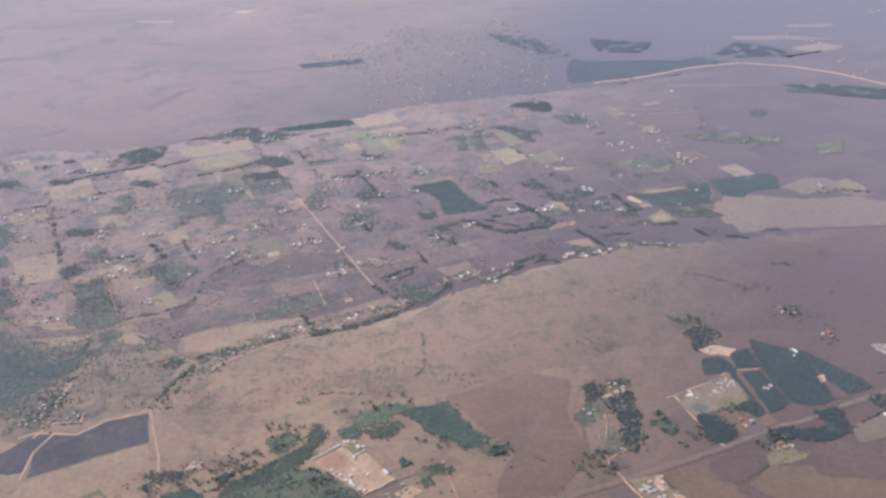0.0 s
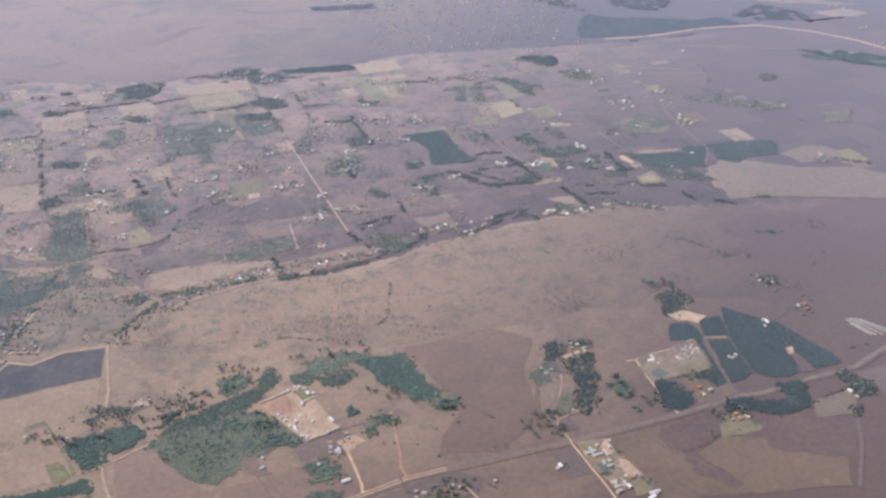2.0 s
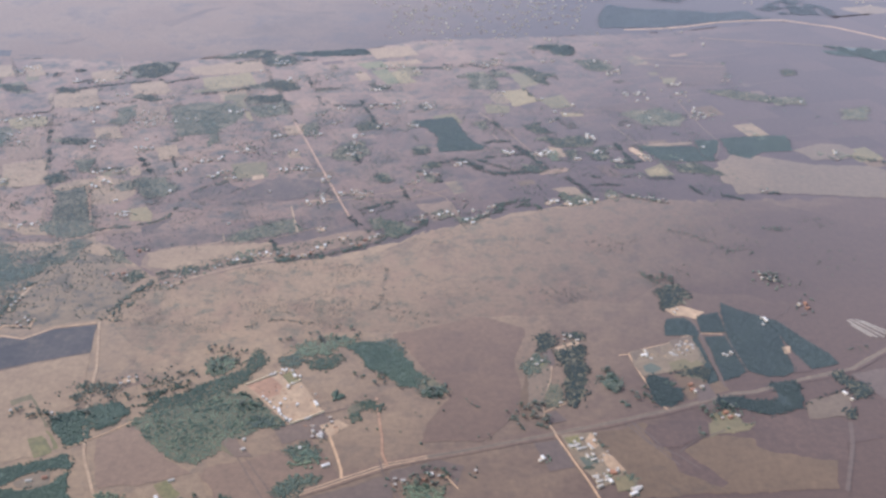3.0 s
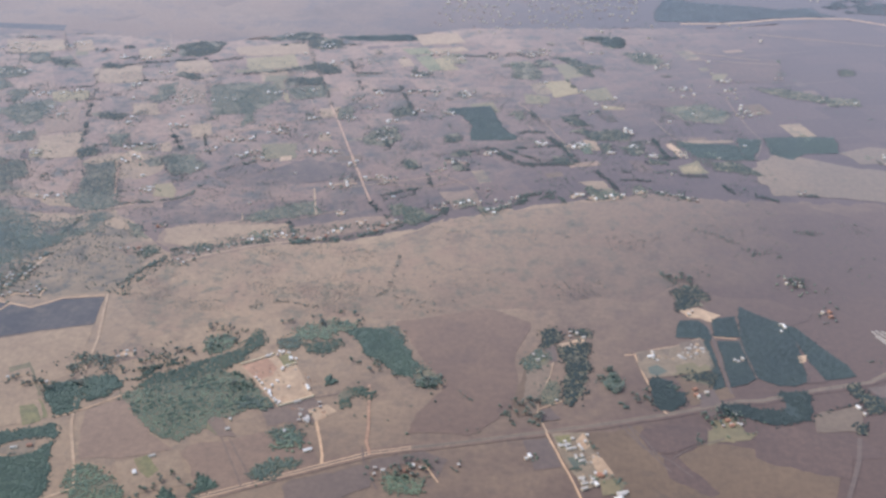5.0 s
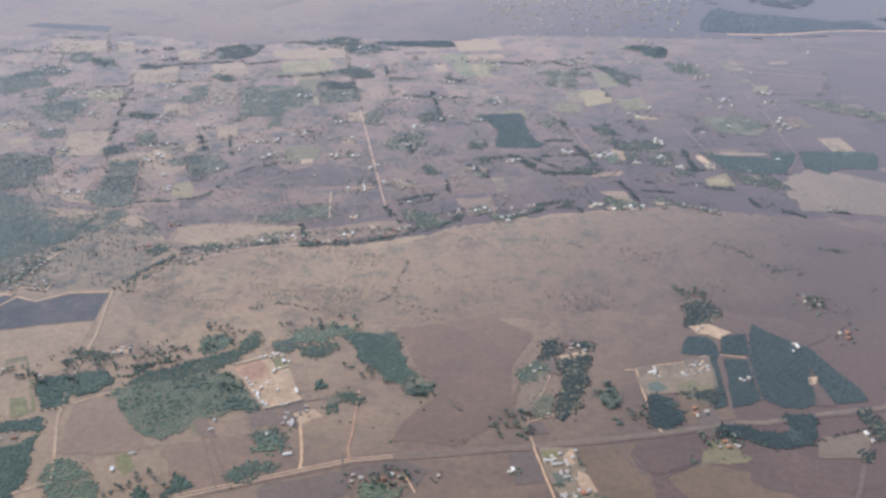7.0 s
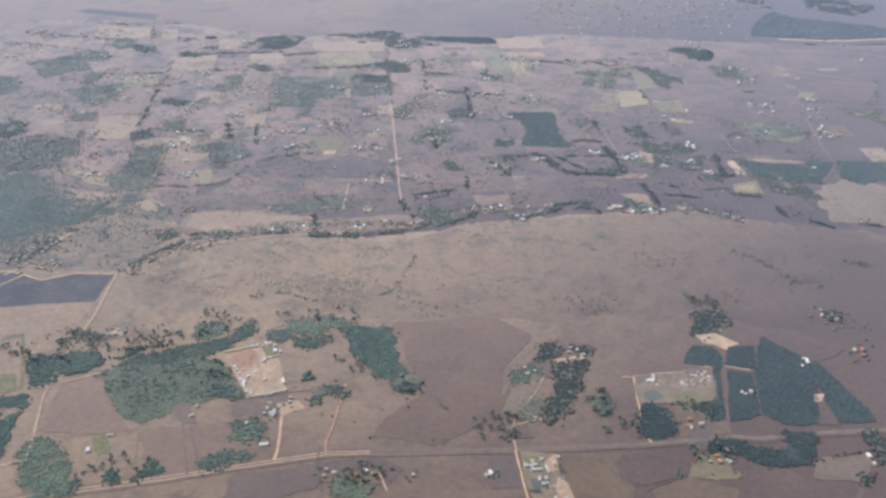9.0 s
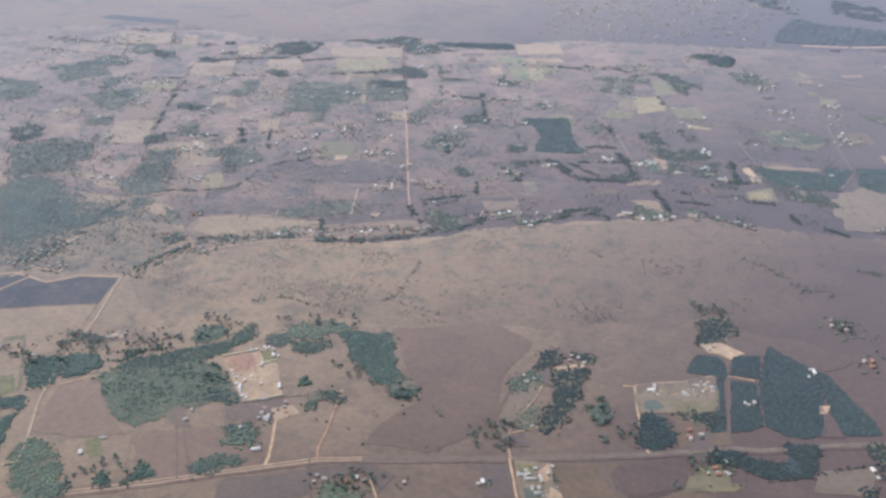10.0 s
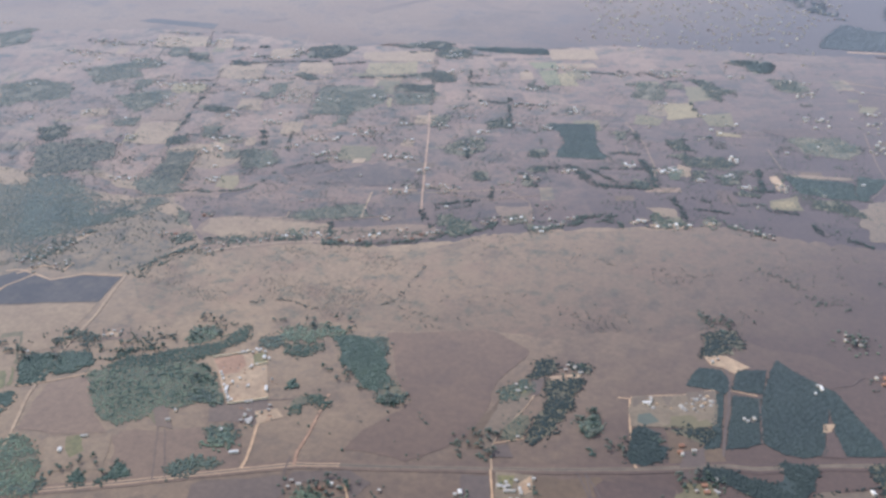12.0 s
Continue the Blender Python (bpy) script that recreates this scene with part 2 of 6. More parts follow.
PANE = surface("dark_window_glass", (0.03, 0.035, 0.04), (0.05, 0.055, 0.06), patch=1.0, bump=0.0)

# ---- builders ----


def rise(x, y):
    """The height of the land: flat, but for one low broad swell."""
    return 20.0 * np.exp(-(((x - 235.0) / 230.0) ** 2) - ((y - 1250.0) / 150.0) ** 2)


def part(name, bm, material, parent=None, label=""):
    """Links a bmesh as one mesh object under its thing."""
    me = bpy.data.meshes.new(name)
    bm.to_mesh(me)
    bm.free()
    me.materials.append(material)
    ob = new(name, me)
    ob.parent = parent
    if label:
        tagged(ob, label)
    return ob


def wobbled(pts, wobble, closed=True, step=7.0):
    """The outline, its long sides cut up and made uneven by up to about wobble metres."""
    pts = [Vector((x, y, 0)) for x, y in pts]
    out = []
    for a, b in zip(pts, pts[1:] + pts[:1] if closed else pts[1:]):
        cuts = max(1, int((b - a).length / step))
        out += [a.lerp(b, k / cuts) for k in range(cuts)]
    if not closed:
        out.append(pts[-1])
    slow, fine = (0.05, 0.8 * wobble) if wobble < 12 else (0.014, 3.0)
    for p in out:
        p.x += wobble * noise.noise(p * slow) + fine * noise.noise(p * 0.21 + Vector((9, 2, 5)))
        p.y += wobble * noise.noise(p * slow + Vector((3, 7, 1))) + fine * noise.noise(p * 0.21 + Vector((1, 8, 4)))
    return out


layers, lift, step = [0], [0.06], [0.002]


def draped(bm):
    """Cuts long edges and lays the sheet a little over the land and over the sheets before it."""
    layers[0] += 1
    def too_long(e):
        mid = (e.verts[0].co + e.verts[1].co) / 2
        return e.calc_length() > (16 if abs(mid.y - 1250) < 340 and abs(mid.x - 235) < 520 else 260)

    for _ in range(12):
        near = [e for e in bm.edges if too_long(e)]
        if not near:
            break
        bmesh.ops.subdivide_edges(bm, edges=near, cuts=1)
        bmesh.ops.triangulate(bm, faces=bm.faces[:])
    for f in bm.faces:
        f.normal_update()
        if f.normal.z < 0:
            f.normal_flip()
    for v in bm.verts:
        v.co.z = float(rise(v.co.x, v.co.y)) + lift[0] + step[0] * layers[0]
    return bm


def field(name, material, *pts, wobble=1.0, label="", category="field"):
    """A field or bare patch: a thin sheet with an uneven edge, on the land."""
    bm = bmesh.new()
    face = bm.faces.new([bm.verts.new(p) for p in wobbled(pts, wobble)])
    if face.normal.z < 0 or sum((a.x * b[1] - b[0] * a.y) for a, b in zip([Vector((*p, 0)) for p in pts], pts[1:] + pts[:1])) < 0:
        bmesh.ops.reverse_faces(bm, faces=bm.faces[:])
    bmesh.ops.triangulate(bm, faces=bm.faces[:])
    ob = part(name, draped(bm), material)
    return tagged(ob, label, category, kind="structure")


def road(name, material, width, *pts, label="", wobble=0.4, category="road"):
    """A strip along a line, its width a little uneven."""
    line = wobbled(pts, wobble, closed=False, step=12.0)
    bm = bmesh.new()
    before = None
    for k, p in enumerate(line):
        ahead = (line[min(k + 1, len(line) - 1)] - line[max(k - 1, 0)]).normalized()
        side = Vector((-ahead.y, ahead.x, 0)) * width * (0.5 + 0.12 * noise.noise(p * 0.09))
        pair = [bm.verts.new(p - side), bm.verts.new(p + side)]
        if before:
            bm.faces.new((before[0], pair[0], pair[1], before[1]))
        before = pair
    ob = part(name, draped(bm), material)
    return tagged(ob, label, category, kind="structure")


def inside(x, y, pts):
    """Which of the points x, y lie within the outline."""
    hit = np.zeros(len(x), bool)
    for (ax, ay), (bx, by) in zip(pts, pts[1:] + pts[:1]):
        if ay != by:
            hit ^= ((ay > y) != (by > y)) & (x < (bx - ax) * (y - ay) / (by - ay) + ax)
    return hit


def scattered(pts, gap, rng, fill=1.0, clearing=0.0):
    """Uneven places within an outline, about gap apart."""
    px, py = np.array(pts, float).T
    gx, gy = np.meshgrid(np.arange(px.min(), px.max() + gap, gap), np.arange(py.min(), py.max() + gap, gap))
    x = gx.ravel() + rng.uniform(-0.45, 0.45, gx.size) * gap
    y = gy.ravel() + rng.uniform(-0.45, 0.45, gx.size) * gap
    keep = inside(x, y, pts) & (rng.random(len(x)) < fill)
    if clearing:
        keep &= np.array([noise.noise(Vector((a * 0.045, b * 0.045, 3.0))) > clearing - 1 for a, b in zip(x, y)], bool)
    return x[keep], y[keep]


def lump_shapes(detail, count=7):
    """Uneven little leaf masses, as arrays of corners and faces."""
    shapes = []
    for k in range(count):
        bm = bmesh.new()
        bmesh.ops.create_icosphere(bm, subdivisions=detail, radius=1.0)
        for v in bm.verts:
            v.co *= 1.0 + 0.34 * noise.noise(v.co * 1.6 + Vector((k * 7.3, k * 3.1, 0)))
        shapes.append(np.array([v.co[:] for v in bm.verts]))
        faces = np.array([[v.index for v in f.verts] for f in bm.faces])
        bm.free()
    return shapes, faces


LUMPS = {1: lump_shapes(1), 2: lump_shapes(2)}


def lump_mesh(name, centres, radii, rng, detail=1):
    """One mesh of many leaf masses: centres (n, 3) and radii (n, 3)."""
    shapes, faces = LUMPS[detail]
    n, k = len(centres), len(shapes[0])
    pick = np.array(shapes)[rng.integers(0, len(shapes), n)]
    turn = rng.uniform(0, 2 * math.pi, n)
    c, s = np.cos(turn)[:, None], np.sin(turn)[:, None]
    pick = np.stack([pick[..., 0] * c - pick[..., 1] * s, pick[..., 0] * s + pick[..., 1] * c, pick[..., 2]], -1)
    verts = (pick * radii[:, None, :] + centres[:, None, :]).reshape(-1, 3)
    loops = (faces[None] + (np.arange(n) * k)[:, None, None]).reshape(-1)
    me = bpy.data.meshes.new(name)
    me.vertices.add(len(verts))
    me.vertices.foreach_set("co", verts.ravel().astype(np.float32))
    me.loops.add(len(loops))
    me.loops.foreach_set("vertex_index", loops.astype(np.int32))
    me.polygons.add(len(loops) // 3)
    me.polygons.foreach_set("loop_start", np.arange(0, len(loops), 3, dtype=np.int32))
    me.polygons.foreach_set("use_smooth", np.ones(len(loops) // 3, bool))
    me.update(calc_edges=True)
    return me


def crowns(x, y, size, rng, lumps):
    """Centres and radii of the leaf masses of trees that stand at x, y with crowns size wide."""
    n = len(x)
    base = np.stack([x, y, rise(x, y)], -1)
    cs, rs = [], []
    for k in range(lumps):
        w = size * (0.5 if k == 0 else 1.0) * rng.uniform(0.26, 0.40, n) * (1.0 if k else 1.7)
        off = rng.normal(0, 0.26, (n, 2)) * size[:, None] * (k > 0)
        z = size * rng.uniform(0.34, 0.48, n) if k else size * 0.28
        cs.append(base + np.stack([off[:, 0], off[:, 1], z], -1))
        rs.append(np.stack([w, w, (size * 0.34) if k == 0 else w * 0.6], -1))
    return np.concatenate(cs), np.concatenate(rs)


def wood(material, *pts, gap=3.0, size=3.6, lumps=4, fill=0.95, clearing=0.0, floor="leaves", wobble=3.0, seed=0, feather=1.5, flat=0.9, label="dense dark green trees standing close together", name="woodland"):
    """A stand of trees: leaf masses over shaded ground."""
    rng = np.random.default_rng(1000 + len(pts) * 7 + int(abs(pts[0][0] * 3 + pts[0][1])) + seed)
    if floor:
        field("woodland_floor", material if floor == "leaves" else floor, *pts, wobble=wobble, label="shaded undergrowth below trees", category="ground")
    rim = [(p.x, p.y) for p in wobbled(pts, wobble)]
    x, y = scattered(rim, gap, rng, fill, clearing)
    x, y = x + rng.normal(0, feather, len(x)), y + rng.normal(0, feather, len(x))
    if not len(x):
        return None
    wide = size * rng.uniform(0.65, 1.3, len(x))
    c, r = crowns(x, y, wide, rng, lumps)
    under = rise(c[:, 0], c[:, 1])
    c[:, 2] = under + (c[:, 2] - under) * flat
    r[:, 2] *= flat
    me = lump_mesh(name, c, r, rng)
    me.materials.append(material)
    return tagged(new(name, me), label, "trees", kind="stuff")


def belt(material, width, *pts, gap=3.0, size=3.2, lumps=3, fill=0.8, label="row of dark trees along a plot edge", name="tree_row"):
    """A row of trees and bushes along a line."""
    rng = np.random.default_rng(2000 + int(abs(pts[0][0] * 5 + pts[0][1])))
    xs, ys = [], []
    for (ax, ay), (bx, by) in zip(pts, pts[1:]):
        long = math.hypot(bx - ax, by - ay)
        n = max(1, int(long / gap * max(1.0, width / gap)))
        u = rng.random(n)
        off = rng.normal(0, 0.35, n) * width
        thick = np.array([noise.noise(Vector(((ax + (bx - ax) * q) * 0.07, (ay + (by - ay) * q) * 0.07, 2.0))) for q in u])
        keep = rng.random(n) < fill * np.clip(0.75 + 1.6 * thick, 0, 1.3)
        xs.append((ax + (bx - ax) * u - (by - ay) / long * off)[keep])
        ys.append((ay + (by - ay) * u + (bx - ax) / long * off)[keep])
    x, y = np.concatenate(xs), np.concatenate(ys)
    wide = size * rng.uniform(0.5, 1.3, len(x))
    me = lump_mesh(name, *crowns(x, y, wide, rng, lumps), rng)
    me.materials.append(material)
    return tagged(new(name, me), label, "trees", kind="stuff")


# ---- the land ----
xs = np.concatenate([np.linspace(-6000, -1000, 11), np.arange(-300, 776, 12.5), np.linspace(1400, 6000, 11)])
ys = np.concatenate([np.linspace(-3000, 800, 7), np.arange(900, 1601, 12.5), np.linspace(1800, 6500, 12)])
bm = bmesh.new()
rowsv = [[bm.verts.new((x, y, float(rise(x, y)))) for x in xs] for y in ys]
for r0, r1 in zip(rowsv, rowsv[1:]):
    for k in range(len(xs) - 1):
        bm.faces.new((r0[k], r0[k + 1], r1[k + 1], r1[k]))
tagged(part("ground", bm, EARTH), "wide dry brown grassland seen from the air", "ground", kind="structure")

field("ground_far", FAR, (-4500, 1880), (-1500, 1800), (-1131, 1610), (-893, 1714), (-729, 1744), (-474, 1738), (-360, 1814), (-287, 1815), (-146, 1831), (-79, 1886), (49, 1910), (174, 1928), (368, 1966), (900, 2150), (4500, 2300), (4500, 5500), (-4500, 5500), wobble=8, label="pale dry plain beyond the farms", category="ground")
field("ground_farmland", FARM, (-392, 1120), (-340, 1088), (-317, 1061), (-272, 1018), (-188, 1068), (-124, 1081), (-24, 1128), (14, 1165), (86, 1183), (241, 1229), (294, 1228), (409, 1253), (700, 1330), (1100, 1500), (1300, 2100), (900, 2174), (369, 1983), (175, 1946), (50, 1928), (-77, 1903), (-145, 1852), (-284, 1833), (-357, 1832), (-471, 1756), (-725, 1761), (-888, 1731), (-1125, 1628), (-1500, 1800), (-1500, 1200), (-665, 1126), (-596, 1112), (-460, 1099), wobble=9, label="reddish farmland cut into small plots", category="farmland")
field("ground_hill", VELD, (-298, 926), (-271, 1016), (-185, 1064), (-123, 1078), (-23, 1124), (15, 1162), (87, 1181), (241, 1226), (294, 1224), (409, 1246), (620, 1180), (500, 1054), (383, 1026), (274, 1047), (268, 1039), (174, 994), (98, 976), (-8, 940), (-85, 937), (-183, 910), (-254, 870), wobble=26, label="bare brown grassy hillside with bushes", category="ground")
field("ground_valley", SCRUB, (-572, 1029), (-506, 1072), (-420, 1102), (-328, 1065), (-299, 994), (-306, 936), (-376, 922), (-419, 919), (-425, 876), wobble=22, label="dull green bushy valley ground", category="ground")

# faint streaks of the far plain
STREAKS = dict(wobble=14, category="ground")
DIM = "faint dark grassland far off"
field("ground_streak", FAINT, (-984, 2400), (-912, 2415), (-857, 2424), (-856, 2400), (-926, 2380), (-974, 2370), label=DIM, **STREAKS)
field("ground_streak", FAINT, (-965, 2859), (-879, 2873), (-791, 2854), (-871, 2845), label=DIM, **STREAKS)
field("ground_streak", FAINT, (-1034, 2702), (-938, 2718), (-882, 2724), (-887, 2690), (-953, 2674), label=DIM, **STREAKS)
field("ground_streak", FAINT, (-810, 2515), (-782, 2562), (-738, 2522), (-751, 2493), label=DIM, **STREAKS)
field("ground_streak", FAINT, (-716, 2487), (-613, 2472), (-549, 2444), (-621, 2443), label=DIM, **STREAKS)
field("ground_streak", FAINT, (-566, 2305), (-518, 2314), (-489, 2291), (-538, 2286), label=DIM, **STREAKS)
field("ground_streak", FAINT, (-467, 2234), (-401, 2197), (-293, 2220), (-290, 2194), (-386, 2169), (-438, 2204), label=DIM, **STREAKS)
field("ground_streak", FAINT, (-431, 2125), (-381, 2136), (-352, 2092), (-281, 2064), (-372, 2072), label=DIM, **STREAKS)
field("ground_streak", FAINT, (-576, 1983), (-541, 2019), (-510, 2088), (-474, 2109), (-510, 2032), (-540, 1967), label=DIM, **STREAKS)
field("ground_streak", FAINT, (-371, 1992), (-323, 1956), (-266, 1954), (-216, 1959), (-263, 1926), (-340, 1925), label=DIM, **STREAKS)
field("ground_streak", FAR, (-730, 1851), (-712, 1895), (-695, 1908), (-702, 1862), label=DIM, **STREAKS)
field("ground_streak", FAINT, (-764, 1774), (-719, 1773), (-717, 1767), (-760, 1762), label=DIM, **STREAKS)
field("ground_streak", FAINT, (-89, 2695), (-18, 2704), (-4, 2652), (-74, 2655), label=DIM, **STREAKS)
field("ground_streak", FAINT, (105, 2581), (146, 2573), (145, 2561), (104, 2570), label=DIM, **STREAKS)
field("ground_streak", FAINT, (792, 2361), (890, 2351), (883, 2332), (786, 2342), label=DIM, **STREAKS)
field("ground_streak", FAINT, (646, 2290), (774, 2264), (859, 2229), (763, 2229), (648, 2251), label=DIM, **STREAKS)
field("ground_streak", TAN, (-750, 2714), (-647, 2699), (-643, 2680), (-747, 2702), label="pale bare ground far off", **STREAKS)
field("ground_streak", SAND, (-517, 2762), (-487, 2781), (-456, 2768), (-483, 2749), label="pale bare ground far off", **STREAKS)
field("ground_streak", TAN, (750, 2171), (815, 2205), (846, 2158), (779, 2135), label="pale bare ground far off", **STREAKS)
field("ground_streak", FAINT, (-332, 1930), (-358, 2011), (-326, 1964), (-286, 1946), (-211, 1964), (-207, 1950), (-288, 1926), label=DIM, **STREAKS)
field("ground_streak", FAINT, (-290, 2078), (-249, 2075), (-249, 2057), (-290, 2061), label=DIM, **STREAKS)
field("ground_streak", FAINT, (-725, 1841), (-692, 1878), (-677, 1901), (-674, 1868), (-696, 1843), label=DIM, **STREAKS)
# ---- small plots, thickets and plot edges of the farmland ----
layers[0], lift[0], step[0] = 0, 0.13, 0.0008
FARMS = [(-954, 1426), (-857, 1668), (-463, 1718), (-145, 1814), (54, 1886), (315, 1915), (520, 1800), (640, 1400), (408, 1274), (239, 1240), (20, 1184), (-47, 1182), (-195, 1132), (-392, 1143), (-665, 1126), (-900, 1250)]
plan = random.Random(21)
px, py = np.array(FARMS, float).T


def spot():
    while True:
        x, y = plan.uniform(px.min(), px.max()), plan.uniform(py.min(), py.max())
        if inside(np.array([x]), np.array([y]), FARMS)[0]:
            return x, y


def turned(x, y, w, l):
    c, s = math.cos(GRID), math.sin(GRID)
    return [(x + c * a * w / 2 - s * b * l / 2, y + s * a * w / 2 + c * b * l / 2) for a, b in ((-1, -1), (1, -1), (1, 1), (-1, 1))]


for k in range(60):
    x, y = spot()
    east = x - 0.9 * y > -1330
    kind = plan.choice((FALLOW, PLOUGHED, MAUVE, SMOULDER, STUBBLE, STUBBLE, SCRUB, OLIVE) if east else (FALLOW, PLOUGHED, MAUVE, SMOULDER, VERGE, VERGE, SCRUB, SCRUB, TAN, TAN, OLIVE, OLIVE))
    field("plot", kind, *turned(x, y, plan.uniform(9, 44), plan.uniform(9, 52)), wobble=plan.choice((0.8, 2.0)), label="small plot of dry farmland", category="plot")

for k in range(34):
    x, y = spot()
    t, long = GRID + plan.choice((0, math.pi / 2)), plan.uniform(40, 170)
    road("track", plan.choice((VERGE, VERGE, TAN)), plan.uniform(0.9, 1.6), (x, y), (x + long * math.cos(t), y + long * math.sin(t)), label="narrow earth track between plots", category="track")

layers[0], lift[0], step[0] = 0, 0.26, 0.002
# ---- fields and bare patches ----
field("field", BURNT, (-403, 904), (-377, 902), (-353, 921), (-314, 932), (-302, 881), (-354, 859), (-407, 833), (-413, 875), wobble=1.0, label="burnt black field beside a pale track")
field("field", BURNT, (-438, 884), (-423, 904), (-405, 903), (-414, 873), (-414, 841), (-429, 840), (-470, 850), wobble=1.5, label="burnt black field beside a pale track")
field("field", TAN, (-405, 830), (-353, 856), (-301, 879), (-286, 820), (-275, 829), (-294, 805), (-335, 783), (-420, 790), wobble=1.5, label="pale brown stubble field")
field("field", FALLOW, (331, 817), (410, 826), (440, 800), (330, 770), wobble=2, label="dark mauve ploughed field")
field("field", PLOUGHED, (236, 778), (290, 815), (297, 805), (263, 775), wobble=2, label="dark mauve ploughed field")
field("field", DUSK, (-7, 936), (78, 972), (124, 955), (124, 895), (124, 821), (91, 770), (38, 757), (41, 810), (55, 845), (19, 889), wobble=14, label="mauve fallow field")
field("field", FALLOW, (-247, 749), (-221, 773), (-200, 758), (-179, 727), (-153, 712), (-193, 692), (-212, 692), (-240, 720), wobble=1.5, label="dark mauve ploughed field")
field("field", FALLOW, (-146, 711), (-95, 740), (-60, 762), (-35, 732), (-28, 714), (-85, 676), (-101, 690), (-124, 684), wobble=1.5, label="dark mauve ploughed field")
field("field", TAN, (-344, 792), (-311, 808), (-286, 826), (-275, 805), (-297, 786), (-299, 767), (-314, 761), wobble=2, label="tan stubble field")
field("field", SAND, (-136, 838), (-98, 867), (-55, 802), (-84, 782), wobble=0.4, label="bare sandy ground inside a walled yard", category="yard")
field("field", RED, (-135, 838), (-115, 854), (-100, 838), (-102, 826), (-113, 817), wobble=1.0, label="bare red ground inside a walled yard", category="yard")
field("field", LAWN, (-105, 856), (-97, 865), (-85, 848), (-94, 841), wobble=0.6, label="watered lawn by the houses", category="lawn")
field("field", VERGE, (-96, 775), (-56, 799), (-32, 786), (-45, 766), (-70, 761), (-84, 754), wobble=1.5, label="trodden bare ground", category="yard")
field("field", SAND, (-56, 782), (-41, 792), (-29, 784), (-44, 767), wobble=1.0, label="bare sandy yard", category="yard")
field("field", VERGE, (15, 709), (14, 726), (55, 743), (76, 737), (70, 708), (60, 735), wobble=1.5, label="trodden ground of a homestead", category="yard")
field("field", VERGE, (135, 771), (156, 778), (171, 742), (149, 735), wobble=1.0, label="trodden ground of a homestead", category="yard")
field("field", VERGE, (279, 863), (295, 873), (311, 846), (295, 829), (282, 838), wobble=2.0, label="trodden ground by the road", category="yard")
field("field", OLIVE, (293, 825), (311, 832), (324, 822), (312, 802), (293, 799), wobble=5.0, label="weedy ground of a homestead", category="yard")
field("field", BURNT, (-940, 1767), (-927, 1792), (-782, 1801), (-772, 1768), (-831, 1767), wobble=2.0, label="dark far field")

field("field", LAWN, (135, 879), (149, 885), (153, 873), (141, 865), wobble=1.2, label="yellowish garden plot", category="plot")
field("field", PLOUGHED, (198, 791), (214, 799), (228, 777), (232, 763), (215, 757), wobble=1.0, label="dark mauve ploughed field")

field("field", STUBBLE, (259, 773), (288, 793), (333, 790), (378, 774), (401, 768), (391, 728), (222, 710), (216, 745), (234, 755), wobble=13, label="brown stubble field by the main road")
field("field", MAUVE, (339, 822), (364, 828), (377, 819), (413, 814), (402, 769), (378, 775), (351, 782), (335, 792), wobble=2.0, label="dark mauve ploughed field")
field("field", MAUVE, (244, 798), (262, 806), (278, 818), (291, 803), (268, 786), (257, 773), (243, 777), wobble=2.0, label="dark mauve ploughed field")
field("field", MAUVE, (256, 765), (276, 752), (301, 732), (291, 724), (266, 741), (253, 754), wobble=2.5, label="dark mauve ploughed field")
field("field", OLIVE, (291, 810), (313, 813), (333, 812), (326, 803), (300, 796), (290, 790), wobble=1.5, label="weedy ground of a homestead", category="yard")
field("field", STUBBLE, (192, 783), (233, 808), (244, 798), (243, 777), (255, 769), (234, 755), (216, 745), (206, 763), wobble=2.0, label="brown stubble field by the main road")
field("field", OLIVE, (-146, 757), (-138, 763), (-123, 749), (-123, 736), (-135, 743), wobble=1.5, label="dry yellow grass between bushes", category="plot")
field("field", OLIVE, (136, 878), (141, 886), (149, 877), (141, 868), wobble=0.8, label="yellowish garden plot", category="plot")
field("field", STUBBLE, (267, 884), (290, 885), (315, 874), (320, 856), (282, 839), (276, 858), wobble=2.0, label="brown grass beside the plantation")

field("field", OLIVE, (-348, 798), (-332, 810), (-297, 763), (-312, 754), wobble=2, label="dry yellowish weedy plot")
field("field", LAWN, (-309, 750), (-295, 759), (-276, 734), (-291, 727), wobble=2, label="yellowish green weedy plot")
field("field", TAN, (-193, 687), (-164, 704), (-147, 713), (-125, 671), (-169, 651), wobble=1, label="pinkish tan fenced plot around a house")
field("field", LAWN, (-180, 694), (-170, 701), (-154, 685), (-159, 674), (-168, 680), wobble=1.5, label="watered lawn by a house")
field("field", VERGE, (-265, 840), (-240, 855), (-226, 839), (-251, 824), wobble=3, label="pale trodden ground of a homestead")
field("field", VERGE, (-50, 683), (-22, 703), (15, 718), (20, 693), (-5, 671), (-41, 659), wobble=4, label="pale eroded ground by the main road")
field("field", VERGE, (-146, 758), (-137, 770), (-118, 748), (-104, 737), (-121, 735), wobble=3, label="dry grass clearing among bushes")
field("field", FALLOW, (-246, 746), (-222, 768), (-193, 742), (-171, 716), (-198, 695), (-224, 686), (-233, 705), wobble=2, label="mauve fallow field")
field("field", FALLOW, (-144, 717), (-118, 729), (-84, 675), (-111, 656), wobble=2, label="mauve fallow field")
field("field", TAN, (-353, 786), (-328, 801), (-305, 769), (-280, 733), (-293, 723), (-318, 713), wobble=3, label="pale weedy ground")
field("field", LAWN, (-308, 745), (-297, 751), (-279, 729), (-292, 721), wobble=2, label="yellowish green weedy plot")
